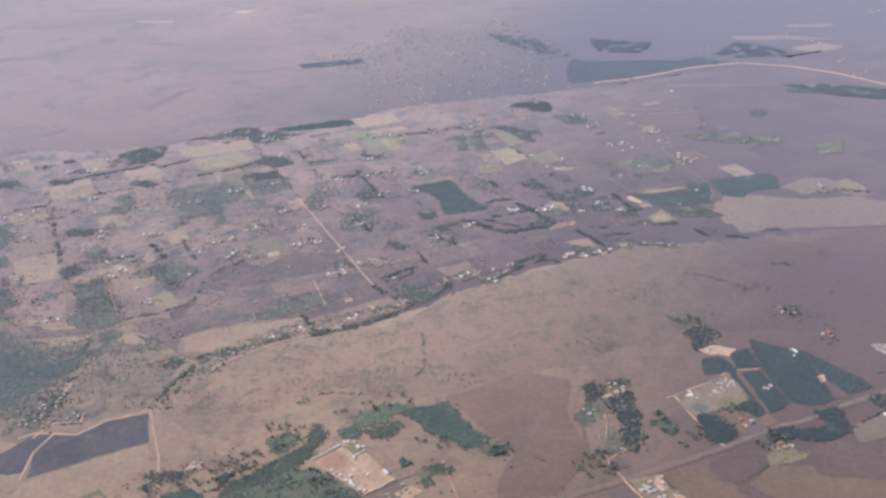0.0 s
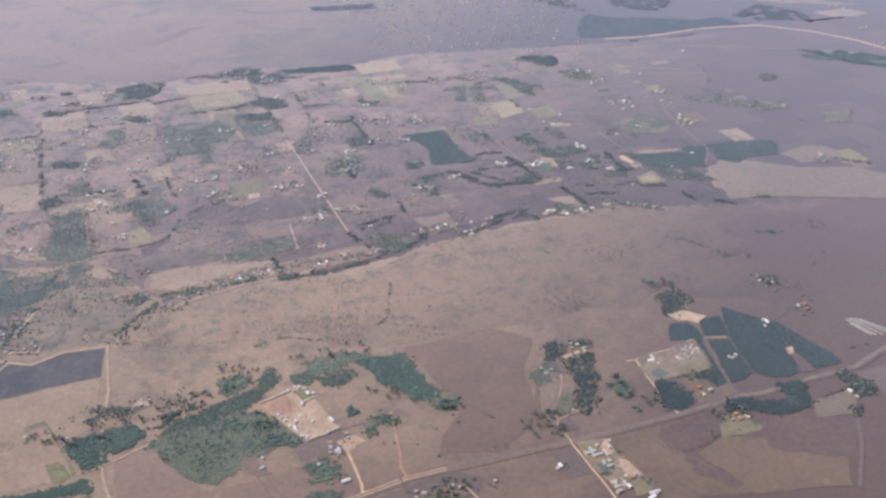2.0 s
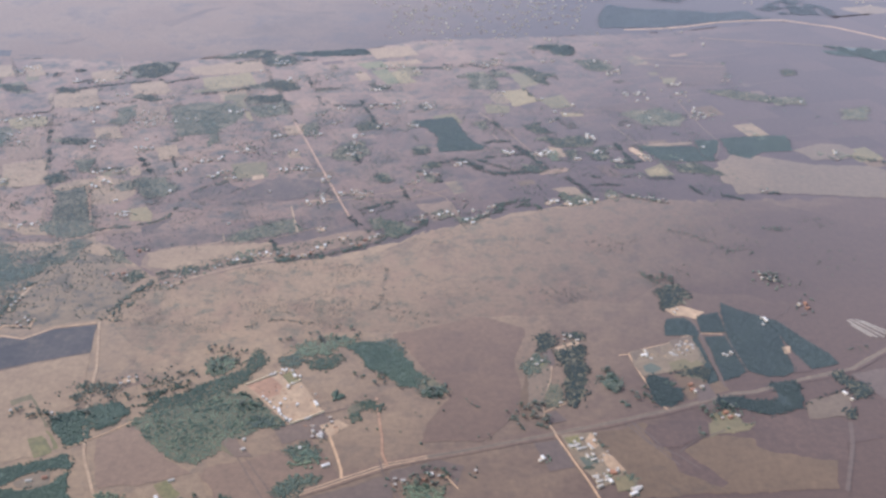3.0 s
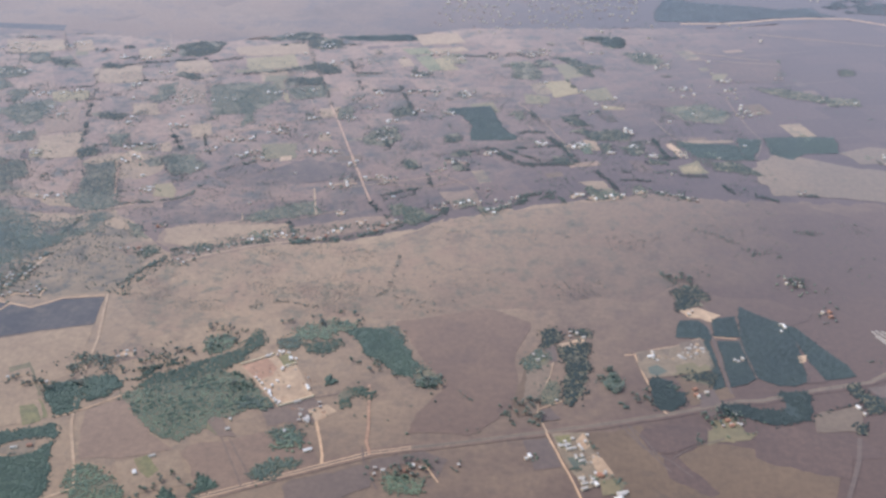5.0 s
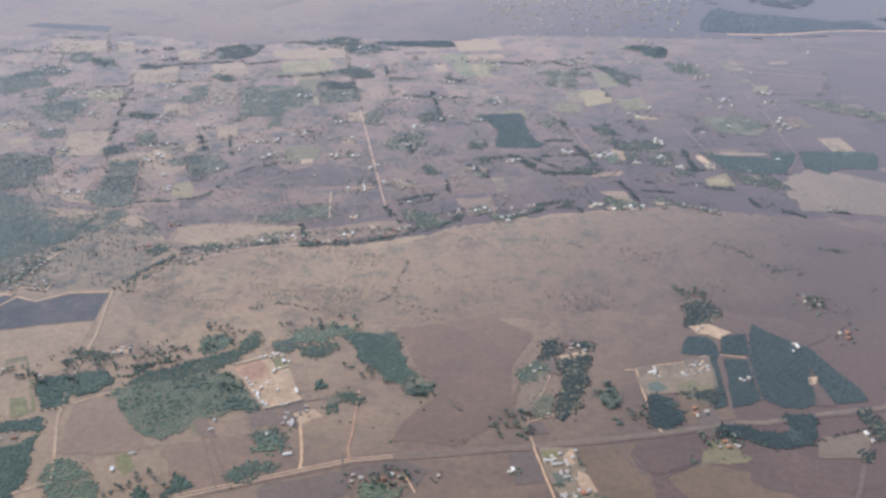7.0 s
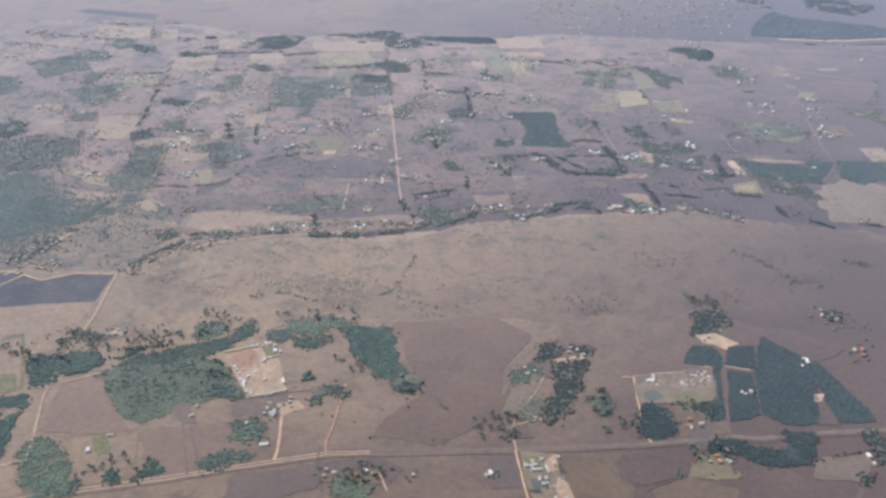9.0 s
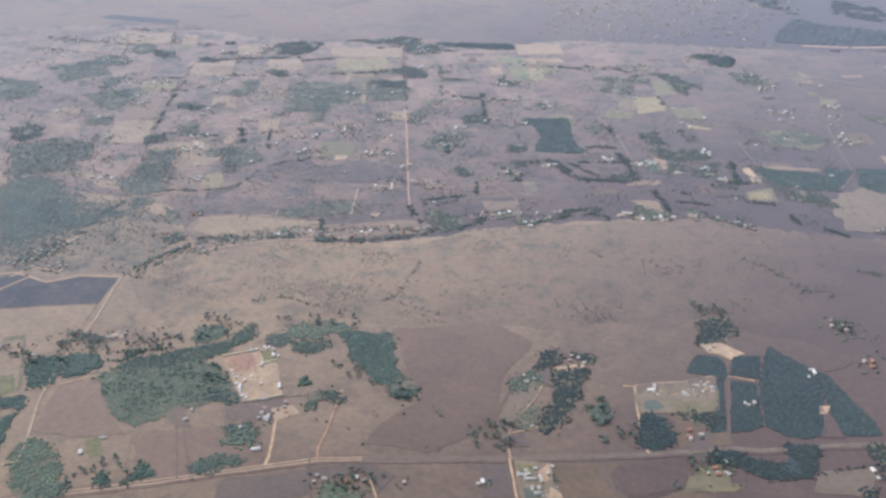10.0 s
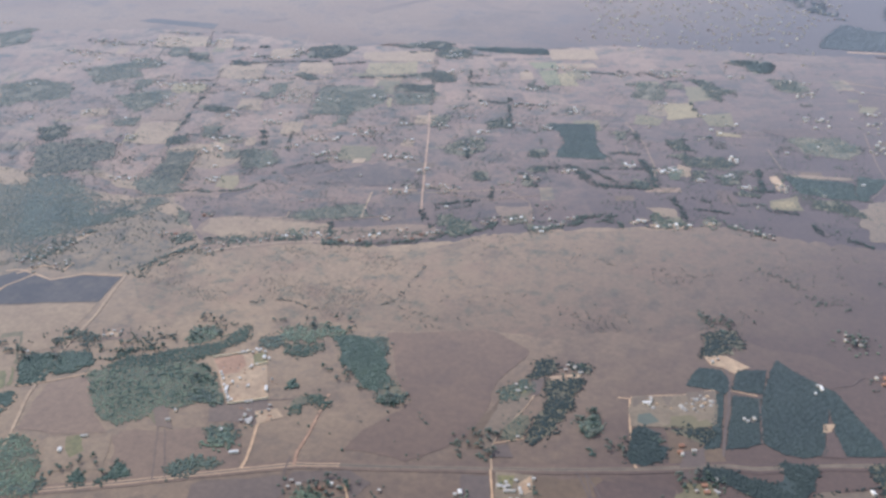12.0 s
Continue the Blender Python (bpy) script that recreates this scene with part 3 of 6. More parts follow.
field("field", WORKS, (-297, 689), (-283, 701), (-273, 705), (-267, 691), (-275, 685), (-292, 683), wobble=2, label="sandy clearing among trees with farm buildings")
field("field", STUBBLE, (129, 877), (149, 883), (153, 852), (143, 808), (128, 802), (121, 822), wobble=3, label="tan stubble strip between trees")
field("field", MAUVE, (336, 820), (413, 824), (416, 811), (401, 764), (363, 767), (326, 778), wobble=4, label="dark mauve ploughed field")
field("field", MAUVE, (238, 804), (289, 819), (289, 796), (259, 773), (230, 777), wobble=3, label="dark mauve ploughed field")
field("field", TAN, (386, 847), (425, 868), (420, 830), (383, 823), wobble=2, label="tan stubble field")
field("field", STUBBLE, (183, 788), (228, 802), (245, 771), (295, 754), (313, 720), (217, 705), (201, 752), wobble=6, label="brown stubble field")
field("field", MAUVE, (250, 772), (266, 765), (297, 733), (291, 726), (257, 743), wobble=5, label="dark mauve soil between stubble fields")
# fields and bare plots of the farmland
field("field", TAN, (-816, 1695), (-755, 1726), (-717, 1667), (-790, 1647), wobble=3, label="tan bare plot of a far farm")
field("field", TAN, (-724, 1714), (-702, 1725), (-669, 1676), (-690, 1666), wobble=3, label="tan bare plot of a far farm")
field("field", TAN, (-606, 1596), (-563, 1616), (-532, 1545), (-585, 1528), wobble=3, label="pinkish tan stubble field")
field("field", TAN, (-601, 1695), (-567, 1713), (-552, 1671), (-583, 1655), wobble=3, label="pale tan plot among trees")
field("field", TAN, (-516, 1644), (-468, 1663), (-437, 1612), (-493, 1591), wobble=3, label="pinkish tan stubble field")
field("field", STRAW, (-649, 1478), (-629, 1493), (-606, 1467), (-612, 1441), (-632, 1448), wobble=3, label="straw-coloured ground of a farm")
field("field", TAN, (-584, 1318), (-533, 1342), (-500, 1262), (-531, 1251), (-559, 1251), wobble=3, label="broad tan stubble field")
field("field", STRAW, (-577, 1269), (-564, 1279), (-548, 1258), (-564, 1247), wobble=3, label="straw-coloured ground of a farm")
field("field", TAN, (-707, 1330), (-673, 1351), (-655, 1328), (-682, 1304), wobble=3, label="pale tan ground with houses")
field("field", SAND, (-444, 1276), (-443, 1292), (-428, 1292), (-412, 1268), (-427, 1257), wobble=3, label="bare sandy farm yard")
field("field", OLIVE, (-443, 1302), (-432, 1315), (-414, 1316), (-406, 1300), (-433, 1290), wobble=3, label="dry yellowish ground of a farm")
field("field", TAN, (-411, 1321), (-402, 1329), (-387, 1299), (-398, 1294), wobble=3, label="bright tan plot")
field("field", TAN, (-395, 1390), (-369, 1403), (-350, 1359), (-376, 1348), wobble=3, label="pinkish tan plot")
field("field", STRAW, (-366, 1196), (-354, 1202), (-339, 1194), (-328, 1162), (-349, 1165), wobble=4, label="dry straw-coloured grass")
field("field", TAN, (-526, 1142), (-521, 1155), (-482, 1139), (-462, 1142), (-443, 1120), (-468, 1119), wobble=4, label="pale tan ground with houses")
field("field", TAN, (-462, 1051), (-470, 1081), (-439, 1103), (-414, 1099), (-411, 1077), (-430, 1050), (-448, 1042), wobble=5, label="pinkish tan rise of bare ground")
field("field", VERGE, (-308, 1053), (-312, 1085), (-279, 1104), (-227, 1119), (-198, 1119), (-213, 1093), (-258, 1069), (-284, 1040), wobble=5, label="pale settled strip of dry ground")
field("field", VERGE, (-286, 1031), (-255, 1064), (-213, 1093), (-179, 1110), (-131, 1128), (-91, 1150), (-58, 1155), (-39, 1145), (-48, 1128), (-106, 1102), (-163, 1077), (-227, 1039), (-260, 1011), wobble=4, label="pale settled strip of dry ground")
field("field", VERGE, (-347, 1031), (-331, 1048), (-311, 1051), (-308, 1032), (-328, 1019), wobble=3, label="pale trodden ground with houses")
field("field", TAN, (-430, 1738), (-333, 1780), (-311, 1722), (-409, 1690), wobble=3, label="pinkish tan field")
field("field", STRAW, (-407, 1681), (-349, 1703), (-323, 1647), (-385, 1623), wobble=3, label="straw-yellow field")
field("field", STRAW, (-353, 1705), (-335, 1714), (-310, 1654), (-320, 1645), wobble=3, label="bright straw-yellow plot")
field("field", OLIVE, (-409, 1624), (-348, 1642), (-343, 1625), (-402, 1609), wobble=3, label="dull olive strip of ground")
field("field", TAN, (-155, 1849), (-84, 1876), (-61, 1824), (-132, 1797), wobble=3, label="pinkish tan field")
field("field", CROP, (-163, 1771), (-123, 1787), (-107, 1755), (-142, 1743), wobble=3, label="pale green crop field")
field("field", CROP, (-136, 1736), (-109, 1748), (-77, 1679), (-98, 1669), wobble=3, label="green crop field")
field("field", STRAW, (-103, 1732), (-77, 1740), (-54, 1684), (-76, 1676), wobble=3, label="straw-yellow field")
field("field", TAN, (-121, 1781), (-63, 1800), (-51, 1779), (-104, 1756), wobble=3, label="tan field")
field("field", STRAW, (-303, 1535), (-295, 1538), (-281, 1499), (-286, 1497), wobble=3, label="straw-yellow strip of ground")
field("field", OLIVE, (-276, 1340), (-229, 1351), (-216, 1302), (-257, 1295), wobble=3, label="dull olive plot")
field("field", SMOULDER, (-261, 1219), (-236, 1265), (-186, 1294), (-142, 1286), (-126, 1261), (-162, 1238), (-218, 1226), wobble=9, label="dark scorched patch of grass")
field("field", SMOULDER, (-312, 1248), (-258, 1277), (-240, 1267), (-266, 1236), (-297, 1230), wobble=8, label="dark scorched patch of grass")
field("field", VERGE, (-9, 1220), (31, 1231), (47, 1192), (15, 1177), wobble=3, label="pale plot with houses")
field("field", TAN, (156, 1253), (187, 1260), (199, 1235), (180, 1236), wobble=3, label="tan bare plot")
field("field", OLIVE, (281, 1327), (306, 1361), (319, 1314), (288, 1300), wobble=3, label="yellowish green plot among trees")
field("field", STRAW, (286, 1322), (303, 1344), (311, 1322), (293, 1306), wobble=3, label="pale straw strip in a plot")
field("field", TAN, (383, 1377), (413, 1413), (450, 1389), (494, 1362), (490, 1299), (447, 1284), (394, 1265), (387, 1310), wobble=3, label="broad tan stubble field")
field("field", OLIVE, (97, 1736), (126, 1743), (151, 1697), (119, 1665), wobble=3, label="olive-coloured field")
field("field", STRAW, (86, 1649), (121, 1665), (147, 1613), (107, 1585), wobble=3, label="straw-yellow field")
field("field", OLIVE, (144, 1622), (182, 1642), (198, 1591), (165, 1580), wobble=3, label="olive-coloured field")
field("field", OLIVE, (60, 1594), (101, 1588), (99, 1558), (67, 1552), wobble=3, label="olive-coloured field")
field("field", STRAW, (176, 1565), (211, 1563), (214, 1552), (182, 1548), wobble=3, label="pale straw strip of ground")
field("field", MAUVE, (234, 1589), (277, 1613), (333, 1609), (331, 1581), (281, 1568), wobble=6, label="dark mauve ground with bushes")
field("field", MAUVE, (260, 1543), (318, 1572), (363, 1557), (357, 1520), (300, 1513), wobble=6, label="dark mauve ground with bushes")
field("field", TAN, (300, 1552), (316, 1558), (316, 1538), (303, 1534), wobble=3, label="pale tan plot")
field("field", SAND, (268, 1420), (276, 1428), (294, 1376), (287, 1367), wobble=3, label="bare sandy plot")
field("field", TAN, (290, 1439), (359, 1458), (362, 1449), (295, 1427), wobble=3, label="tan bare plot")
field("field", MAUVE, (340, 1781), (461, 1821), (458, 1716), (351, 1693), wobble=6, label="dark mauve ground")
field("field", TAN, (498, 1439), (535, 1469), (574, 1469), (587, 1445), (569, 1417), (521, 1406), wobble=4, label="pinkish tan field")
field("field", TAN, (376, 1352), (426, 1420), (469, 1406), (518, 1390), (591, 1393), (636, 1366), (615, 1295), (564, 1290), (503, 1288), (431, 1281), (381, 1300), wobble=3, label="broad tan stubble field")
field("field", OLIVE, (348, 1731), (371, 1739), (365, 1706), (347, 1704), wobble=3, label="olive-coloured strip")
field("field", MAUVE, (276, 1607), (328, 1615), (328, 1591), (276, 1581), wobble=6, label="dark mauve ground")

field("field", TAN, (-632, 1590), (-568, 1614), (-544, 1548), (-601, 1529), wobble=3, label="bright tan stubble field")
field("field", TAN, (-510, 1641), (-460, 1651), (-443, 1599), (-492, 1599), wobble=3, label="pinkish tan plot")
field("field", TAN, (-592, 1685), (-557, 1697), (-540, 1656), (-575, 1647), wobble=3, label="pinkish tan plot")
field("field", TAN, (-791, 1702), (-752, 1724), (-721, 1667), (-762, 1649), wobble=3, label="pinkish tan plot")
field("field", TAN, (-726, 1713), (-701, 1729), (-676, 1681), (-696, 1668), wobble=3, label="pale tan plot")
field("field", STRAW, (-636, 1478), (-595, 1495), (-581, 1458), (-616, 1450), wobble=3, label="dry straw-coloured ground of a farm")
field("field", TAN, (-508, 1454), (-475, 1466), (-451, 1420), (-488, 1412), wobble=3, label="pinkish tan plot")
field("field", TAN, (-846, 1706), (-807, 1712), (-770, 1647), (-807, 1638), wobble=3, label="pale tan plot of a far farm")
field("field", VERGE, (-479, 1539), (-431, 1551), (-399, 1474), (-441, 1458), wobble=4, label="pale ground of a small settlement")
field("field", STRAW, (-400, 1684), (-338, 1703), (-317, 1652), (-384, 1628), wobble=3, label="straw-coloured field")
field("field", TAN, (-442, 1728), (-359, 1772), (-336, 1715), (-427, 1694), wobble=3, label="pinkish tan field")
field("field", OLIVE, (-349, 1604), (-314, 1615), (-317, 1583), (-345, 1578), wobble=3, label="pale olive plot")
field("field", SAND, (-237, 1304), (-224, 1310), (-219, 1296), (-233, 1290), wobble=1.5, label="bare sandy plot")
field("field", TAN, (-206, 1383), (-190, 1389), (-184, 1368), (-200, 1364), wobble=2, label="tan plot with farm buildings")
field("field", TAN, (156, 1421), (175, 1412), (182, 1376), (167, 1374), wobble=2, label="bare pinkish plot")
field("field", STRAW, (-372, 1189), (-349, 1203), (-332, 1175), (-358, 1164), wobble=4, label="dry straw-coloured grass")
field("field", TAN, (-311, 1085), (-263, 1107), (-222, 1109), (-171, 1121), (-171, 1102), (-210, 1075), (-265, 1046), (-298, 1054), wobble=5, label="pale pinkish strip of dry ground")
field("field", FALLOW, (-629, 1411), (-579, 1426), (-540, 1345), (-582, 1330), wobble=3, label="mauve fallow field")
field("field", SMOULDER, (-233, 1268), (-199, 1304), (-155, 1294), (-153, 1265), (-198, 1252), wobble=7, label="dark scorched patch of grass")

# the works yard, the farm grove and the settlement by the main road
field("field", WORKS, (230, 919), (268, 936), (292, 954), (298, 931), (304, 907), (291, 898), (263, 886), (240, 878), (233, 897), wobble=1.5, label="sandy ground of a works yard", category="yard")
field("field", TAN, (231, 917), (246, 926), (263, 932), (261, 918), (247, 909), (235, 905), wobble=1.5, label="pale sandy ground of a works yard", category="yard")
field("field", OLIVE, (263, 902), (289, 915), (303, 904), (286, 893), (264, 888), wobble=1.5, label="weedy ground of a works yard", category="yard")
field("field", TAN, (271, 943), (292, 952), (296, 933), (287, 936), (277, 928), wobble=1.5, label="pale sandy ground of a works yard", category="yard")
field("pond", WATER, (241, 896), (250, 903), (259, 903), (259, 892), (250, 884), (243, 886), wobble=0.8, label="small green pond with sandy banks", category="pond")
field("field", SAND, (274, 1001), (290, 1009), (315, 998), (304, 984), (291, 989), (282, 990), wobble=2, label="bare sandy clearing among trees")
field("field", FALLOW, (385, 931), (392, 928), (404, 900), (386, 894), (387, 913), wobble=1.5, label="bare brown clearing in a plantation")
field("field", SAND, (382, 938), (390, 941), (389, 930), (383, 926), wobble=1, label="bare sandy spot in a plantation")
field("field", VERGE, (285, 862), (300, 873), (306, 850), (288, 839), wobble=2, label="trodden ground by the main road")
field("field", TAN, (385, 842), (429, 867), (425, 844), (418, 829), (386, 830), wobble=1.5, label="tan stubble field by a tree row")
field("field", VERGE, (438, 896), (473, 910), (507, 907), (495, 848), (460, 856), wobble=3, label="dry grass by the main road")
field("field", TAN, (129, 874), (152, 887), (151, 865), (145, 838), (144, 813), (139, 804), (132, 819), wobble=2, label="tan stubble strip beside a farm grove")
field("field", SAND, (157, 922), (180, 936), (182, 930), (165, 916), (157, 916), wobble=1.5, label="bare sandy farm yard", category="yard")
field("field", VERGE, (144, 910), (154, 920), (157, 893), (151, 888), wobble=1.5, label="trodden ground of a farm")
field("field", VERGE, (146, 814), (156, 819), (166, 805), (149, 800), wobble=1, label="small tan plot")
field("field", WORKS, (159, 784), (187, 791), (196, 768), (204, 755), (214, 739), (206, 730), (191, 717), (186, 724), (172, 750), (163, 770), wobble=1.5, label="pale ground of a small settlement")
field("field", SAND, (185, 789), (193, 775), (188, 767), (180, 777), wobble=1, label="pale sandy yard", category="yard")
field("field", SAND, (194, 763), (203, 758), (213, 741), (201, 737), (195, 750), wobble=1, label="pale sandy yard", category="yard")
field("field", LAWN, (162, 780), (174, 785), (178, 769), (169, 765), wobble=1, label="weedy green plot")
field("pond", WATER, (174, 754), (188, 759), (191, 750), (180, 743), wobble=0.6, label="dark farm reservoir", category="pond")
field("field", OLIVE, (201, 730), (216, 736), (220, 717), (204, 713), wobble=1.5, label="weedy green ground")

# ---- roads and tracks ----
layers[0], lift[0], step[0] = 0, 0.42, 0.001
ROAD = [(-174, 621), (-156, 632), (-124, 651), (-84, 675), (-52, 695), (-23, 713), (12, 734), (44, 746), (85, 760), (147, 783), (207, 806), (255, 826), (322, 857), (342, 861), (382, 881), (442, 906)]
ROAD = [(-330, 525), *ROAD, (640, 1075), (1400, 1420)]
road("road_verge", FALLOW, 11.0, *ROAD, label="wide worn earth verge of the main road")
road("road", TRACK, 4.4, *ROAD[:9], label="pale earth shoulders of the main road")
road("road", WORKS, 3.8, *ROAD[8:], label="worn earth shoulders of the main road")
road("road", TAR, 1.9, *ROAD, label="worn grey tarred road")
road("track", RED, 2.4, (-10, 827), (-3, 793), (2, 770), (5, 748), (11, 732), label="reddish dirt track", category="track")
road("track", TRACK, 2.6, (-25, 713), (-27, 724), (-33, 741), (-40, 758), (-44, 768), label="pale dirt track", category="track")
road("track", TRACK, 2.4, (-413, 830), (-414, 873), (-403, 904), label="pale dirt track", category="track")
road("track", TRACK, 2.6, (-438, 898), (-424, 906), (-403, 904), (-379, 900), (-354, 923), (-315, 935), label="pale dirt track", category="track")
road("track", SAND, 2.8, (-313, 937), (-286, 856), (-278, 815), (-266, 769), (-251, 728), (-225, 679), (-212, 653), (-330, 560), label="earth track", category="track")
road("track", TRACK, 1.6, (-270, 735), (-248, 753), (-224, 777), label="pale dirt track", category="track")
road("track", TRACK, 5.0, (307, 1998), (374, 2009), (421, 2024), (484, 2056), (544, 2073), (614, 2081), (703, 2041), (772, 1982), (834, 1897), (1500, 1900), label="far pale road", category="track")
road("track", TAN, 3.0, (440, 1957), (565, 1939), (667, 1926), (831, 1890), label="far pale track", category="track")
road("track", TAN, 2.5, (318, 1836), (431, 1815), label="far pale track", category="track")
road("track", SAND, 2.4, (-265, 1014), (-240, 1035), (-188, 1068), (-140, 1084), label="pale dirt track", category="track")
road("track", TRACK, 3.0, (-423, 898), (-408, 923), (-381, 923), (-383, 939), label="pale dirt track", category="track")
road("track", SAND, 4.0, (-416, 951), (-416, 977), (-412, 1006), label="bare sandy ground", category="track")
road("track", VERGE, 1.6, (3, 741), (9, 721), (15, 709), (26, 691), label="earth track", category="track")
road("track", VERGE, 1.6, (-81, 676), (-104, 712), (-120, 736), label="earth track", category="track")
road("track", VERGE, 1.6, (-74, 683), (-111, 733), label="earth track", category="track")
road("track", VERGE, 1.6, (-83, 780), (-58, 798), (-34, 810), label="earth track", category="track")
road("track", VERGE, 1.2, (32, 738), (38, 728), (45, 723), label="earth track", category="track")
road("track", VERGE, 1.2, (222, 809), (239, 788), (249, 769), label="earth track", category="track")
road("track", TRACK, 1.4, (60, 725), (73, 707), label="pale dirt track", category="track")
road("track", VERGE, 1.2, (-45, 688), (-34, 695), (-9, 695), (-6, 679), label="earth track", category="track")
road("track", VERGE, 4.0, (419, 821), (413, 789), (398, 744), (393, 728), label="wide earth track between fields", category="track")
road("track", VERGE, 1.4, (163, 759), (177, 735), (191, 707), label="earth track", category="track")
road("track", VERGE, 1.2, (217, 806), (236, 778), (259, 764), (276, 747), label="earth track", category="track")
road("track", SAND, 1.6, (-262, 1010), (-248, 1029), (-238, 1037), (-222, 1047), label="pale dirt track along the hill's foot", category="track")
road("track", SAND, 2.2, (-400, 1121), (-372, 1140), label="sandy stream bed", category="track")
road("track", SAND, 1.6, (-286, 1097), (-267, 1102), label="pale sandy strip", category="track")
road("track", SAND, 1.4, (-255, 1104), (-228, 1121), (-234, 1138), label="pale dirt track", category="track")
road("track", TRACK, 1.8, (219, 913), (229, 915), (238, 881), (246, 855), (251, 836), (257, 828), label="pale dirt track", category="track")
road("track", TRACK, 1.6, (229, 917), (247, 927), (268, 936), (292, 954), label="pale dirt track", category="track")
road("track", TRACK, 1.6, (238, 879), (253, 884), (260, 892), (260, 906), (263, 925), (271, 937), label="pale dirt track", category="track")
road("track", VERGE, 2.2, (293, 994), (302, 970), (308, 933), (313, 884), (316, 867), label="earth track through a plantation", category="track")
road("track", TRACK, 1.4, (305, 958), (327, 958), label="earth track through a plantation", category="track")
road("track", VERGE, 1.3, (328, 958), (336, 923), (341, 895), label="earth track through a plantation", category="track")
road("track", VERGE, 1.2, (383, 993), (399, 1004), (406, 1019), (428, 1017), label="pale dirt track", category="track")
road("track", SAND, 1.8, (153, 893), (151, 865), (143, 834), (145, 809), (151, 795), (155, 785), label="pale dirt track", category="track")
road("track", TRACK, 1.2, (145, 816), (165, 831), label="pale dirt track", category="track")
road("track", TRACK, 1.8, (154, 785), (170, 749), (181, 724), (187, 709), (196, 684), label="pale dirt track", category="track")
road("track", VERGE, 1.2, (223, 807), (235, 782), (259, 750), label="earth track", category="track")
road("track", VERGE, 1.2, (261, 768), (277, 785), (305, 801), label="earth track between fields", category="track")
road("track", TRACK, 0.9, (239, 911), (255, 921), (268, 933), label="pale dirt track in a works yard", category="track")
road("track", TRACK, 0.9, (268, 912), (279, 921), (289, 936), (295, 943), label="pale dirt track in a works yard", category="track")
road("track", TAR, 1.2, (263, 897), (278, 904), (296, 909), label="dark wet rut in a works yard", category="track")
road("track", TRACK, 0.9, (271, 894), (289, 902), (302, 908), label="pale dirt track in a works yard", category="track")
road("track", VERGE, 1.2, (14, 720), (30, 732), (57, 739), label="earth track through dry grass", category="track")
# lanes and tracks of the farmland
road("track", VERGE, 2.2, (-770, 1762), (-717, 1671), (-655, 1599), label="earth track along plots", category="track")
road("track", VERGE, 2.6, (-625, 1596), (-589, 1501), (-562, 1423), (-531, 1340), (-493, 1247), (-463, 1153), label="earth track along plots", category="track")
road("track", RED, 2.4, (-447, 1279), (-432, 1231), (-407, 1164), label="reddish dirt track", category="track")
road("track", VERGE, 2.4, (-328, 1779), (-281, 1661), (-215, 1493), label="straight dirt lane between trees", category="track")
road("track", LANE, 2.5, (-217, 1497), (-180, 1411), (-142, 1317), (-108, 1234), (-89, 1189), label="straight pinkish red dirt lane", category="track")
road("track", VERGE, 2.6, (-441, 1117), (-407, 1112), (-385, 1126), (-351, 1140), (-318, 1167), (-309, 1191), label="sandy stream bed", category="track")
road("track", SAND, 2.2, (-167, 1217), (-157, 1183), (-146, 1148), label="pale dirt track", category="track")
road("track", SAND, 3.2, (-151, 1229), (-132, 1236), (-117, 1237), label="bare sandy strip with houses", category="track")
road("track", VERGE, 2.2, (-300, 1067), (-261, 1102), (-231, 1114), (-185, 1123), (-151, 1143), (-123, 1161), label="dirt track along the hill foot", category="track")
road("track", VERGE, 2.0, (-682, 1478), (-599, 1514), label="earth track along plots", category="track")
road("track", VERGE, 2.6, (400, 1464), (392, 1418), (382, 1385), label="pale dirt track through a plantation", category="track")
road("track", VERGE, 2.2, (54, 1558), (101, 1479), (130, 1407), (152, 1325), label="earth track between plots", category="track")
road("track", VERGE, 1.8, (-32, 1288), (26, 1238), (50, 1179), label="earth track between plots", category="track")
road("track", VERGE, 1.8, (-92, 1238), (-23, 1237), (32, 1264), label="earth track between plots", category="track")
road("track", VERGE, 1.8, (-228, 1539), (-125, 1563), (-63, 1573), label="earth track between plots", category="track")
road("track", VERGE, 1.8, (-198, 1462), (-258, 1426), (-305, 1388), (-376, 1346), label="earth track between plots", category="track")
road("track", VERGE, 1.8, (-272, 1640), (-320, 1618), (-390, 1601), (-433, 1587), label="earth track between plots", category="track")
road("track", VERGE, 1.8, (281, 1223), (255, 1238), (223, 1242), label="earth track between plots", category="track")
road("track", VERGE, 2.0, (290, 1227), (297, 1234), label="pale dirt track", category="track")
road("track", VERGE, 2.0, (361, 1625), (385, 1514), (400, 1464), label="reddish earth track", category="track")
road("track", TAN, 2.0, (314, 1800), (405, 1797), (460, 1799), label="faint earth track across the plain", category="track")
layers[0], lift[0], step[0] = 0, 0.40, 0.0006
# ---- woods, plantations and tree rows ----
GREENS = dict(flat=0.75, gap=1.3, size=1.8, lumps=2, clearing=0.5, fill=0.95, floor=BUSHLAND, wobble=5, feather=1.8, label="mixed green bush and trees by a stream")
MIXED = dict(gap=2.2, size=2.6, lumps=3, clearing=0.85, fill=0.4, floor=None, wobble=5, feather=2.0, seed=4, label="mixed green bush and trees by a stream")
STREAM = dict(flat=0.85, gap=1.4, size=2.1, lumps=3, clearing=0.65, fill=0.9, floor=BUSHLAND, wobble=5, feather=2.4, label="dark green trees along a stream")
DENSE = dict(flat=0.8, gap=1.35, size=2.0, lumps=3, fill=0.95, clearing=0.45, wobble=5, feather=1.8)
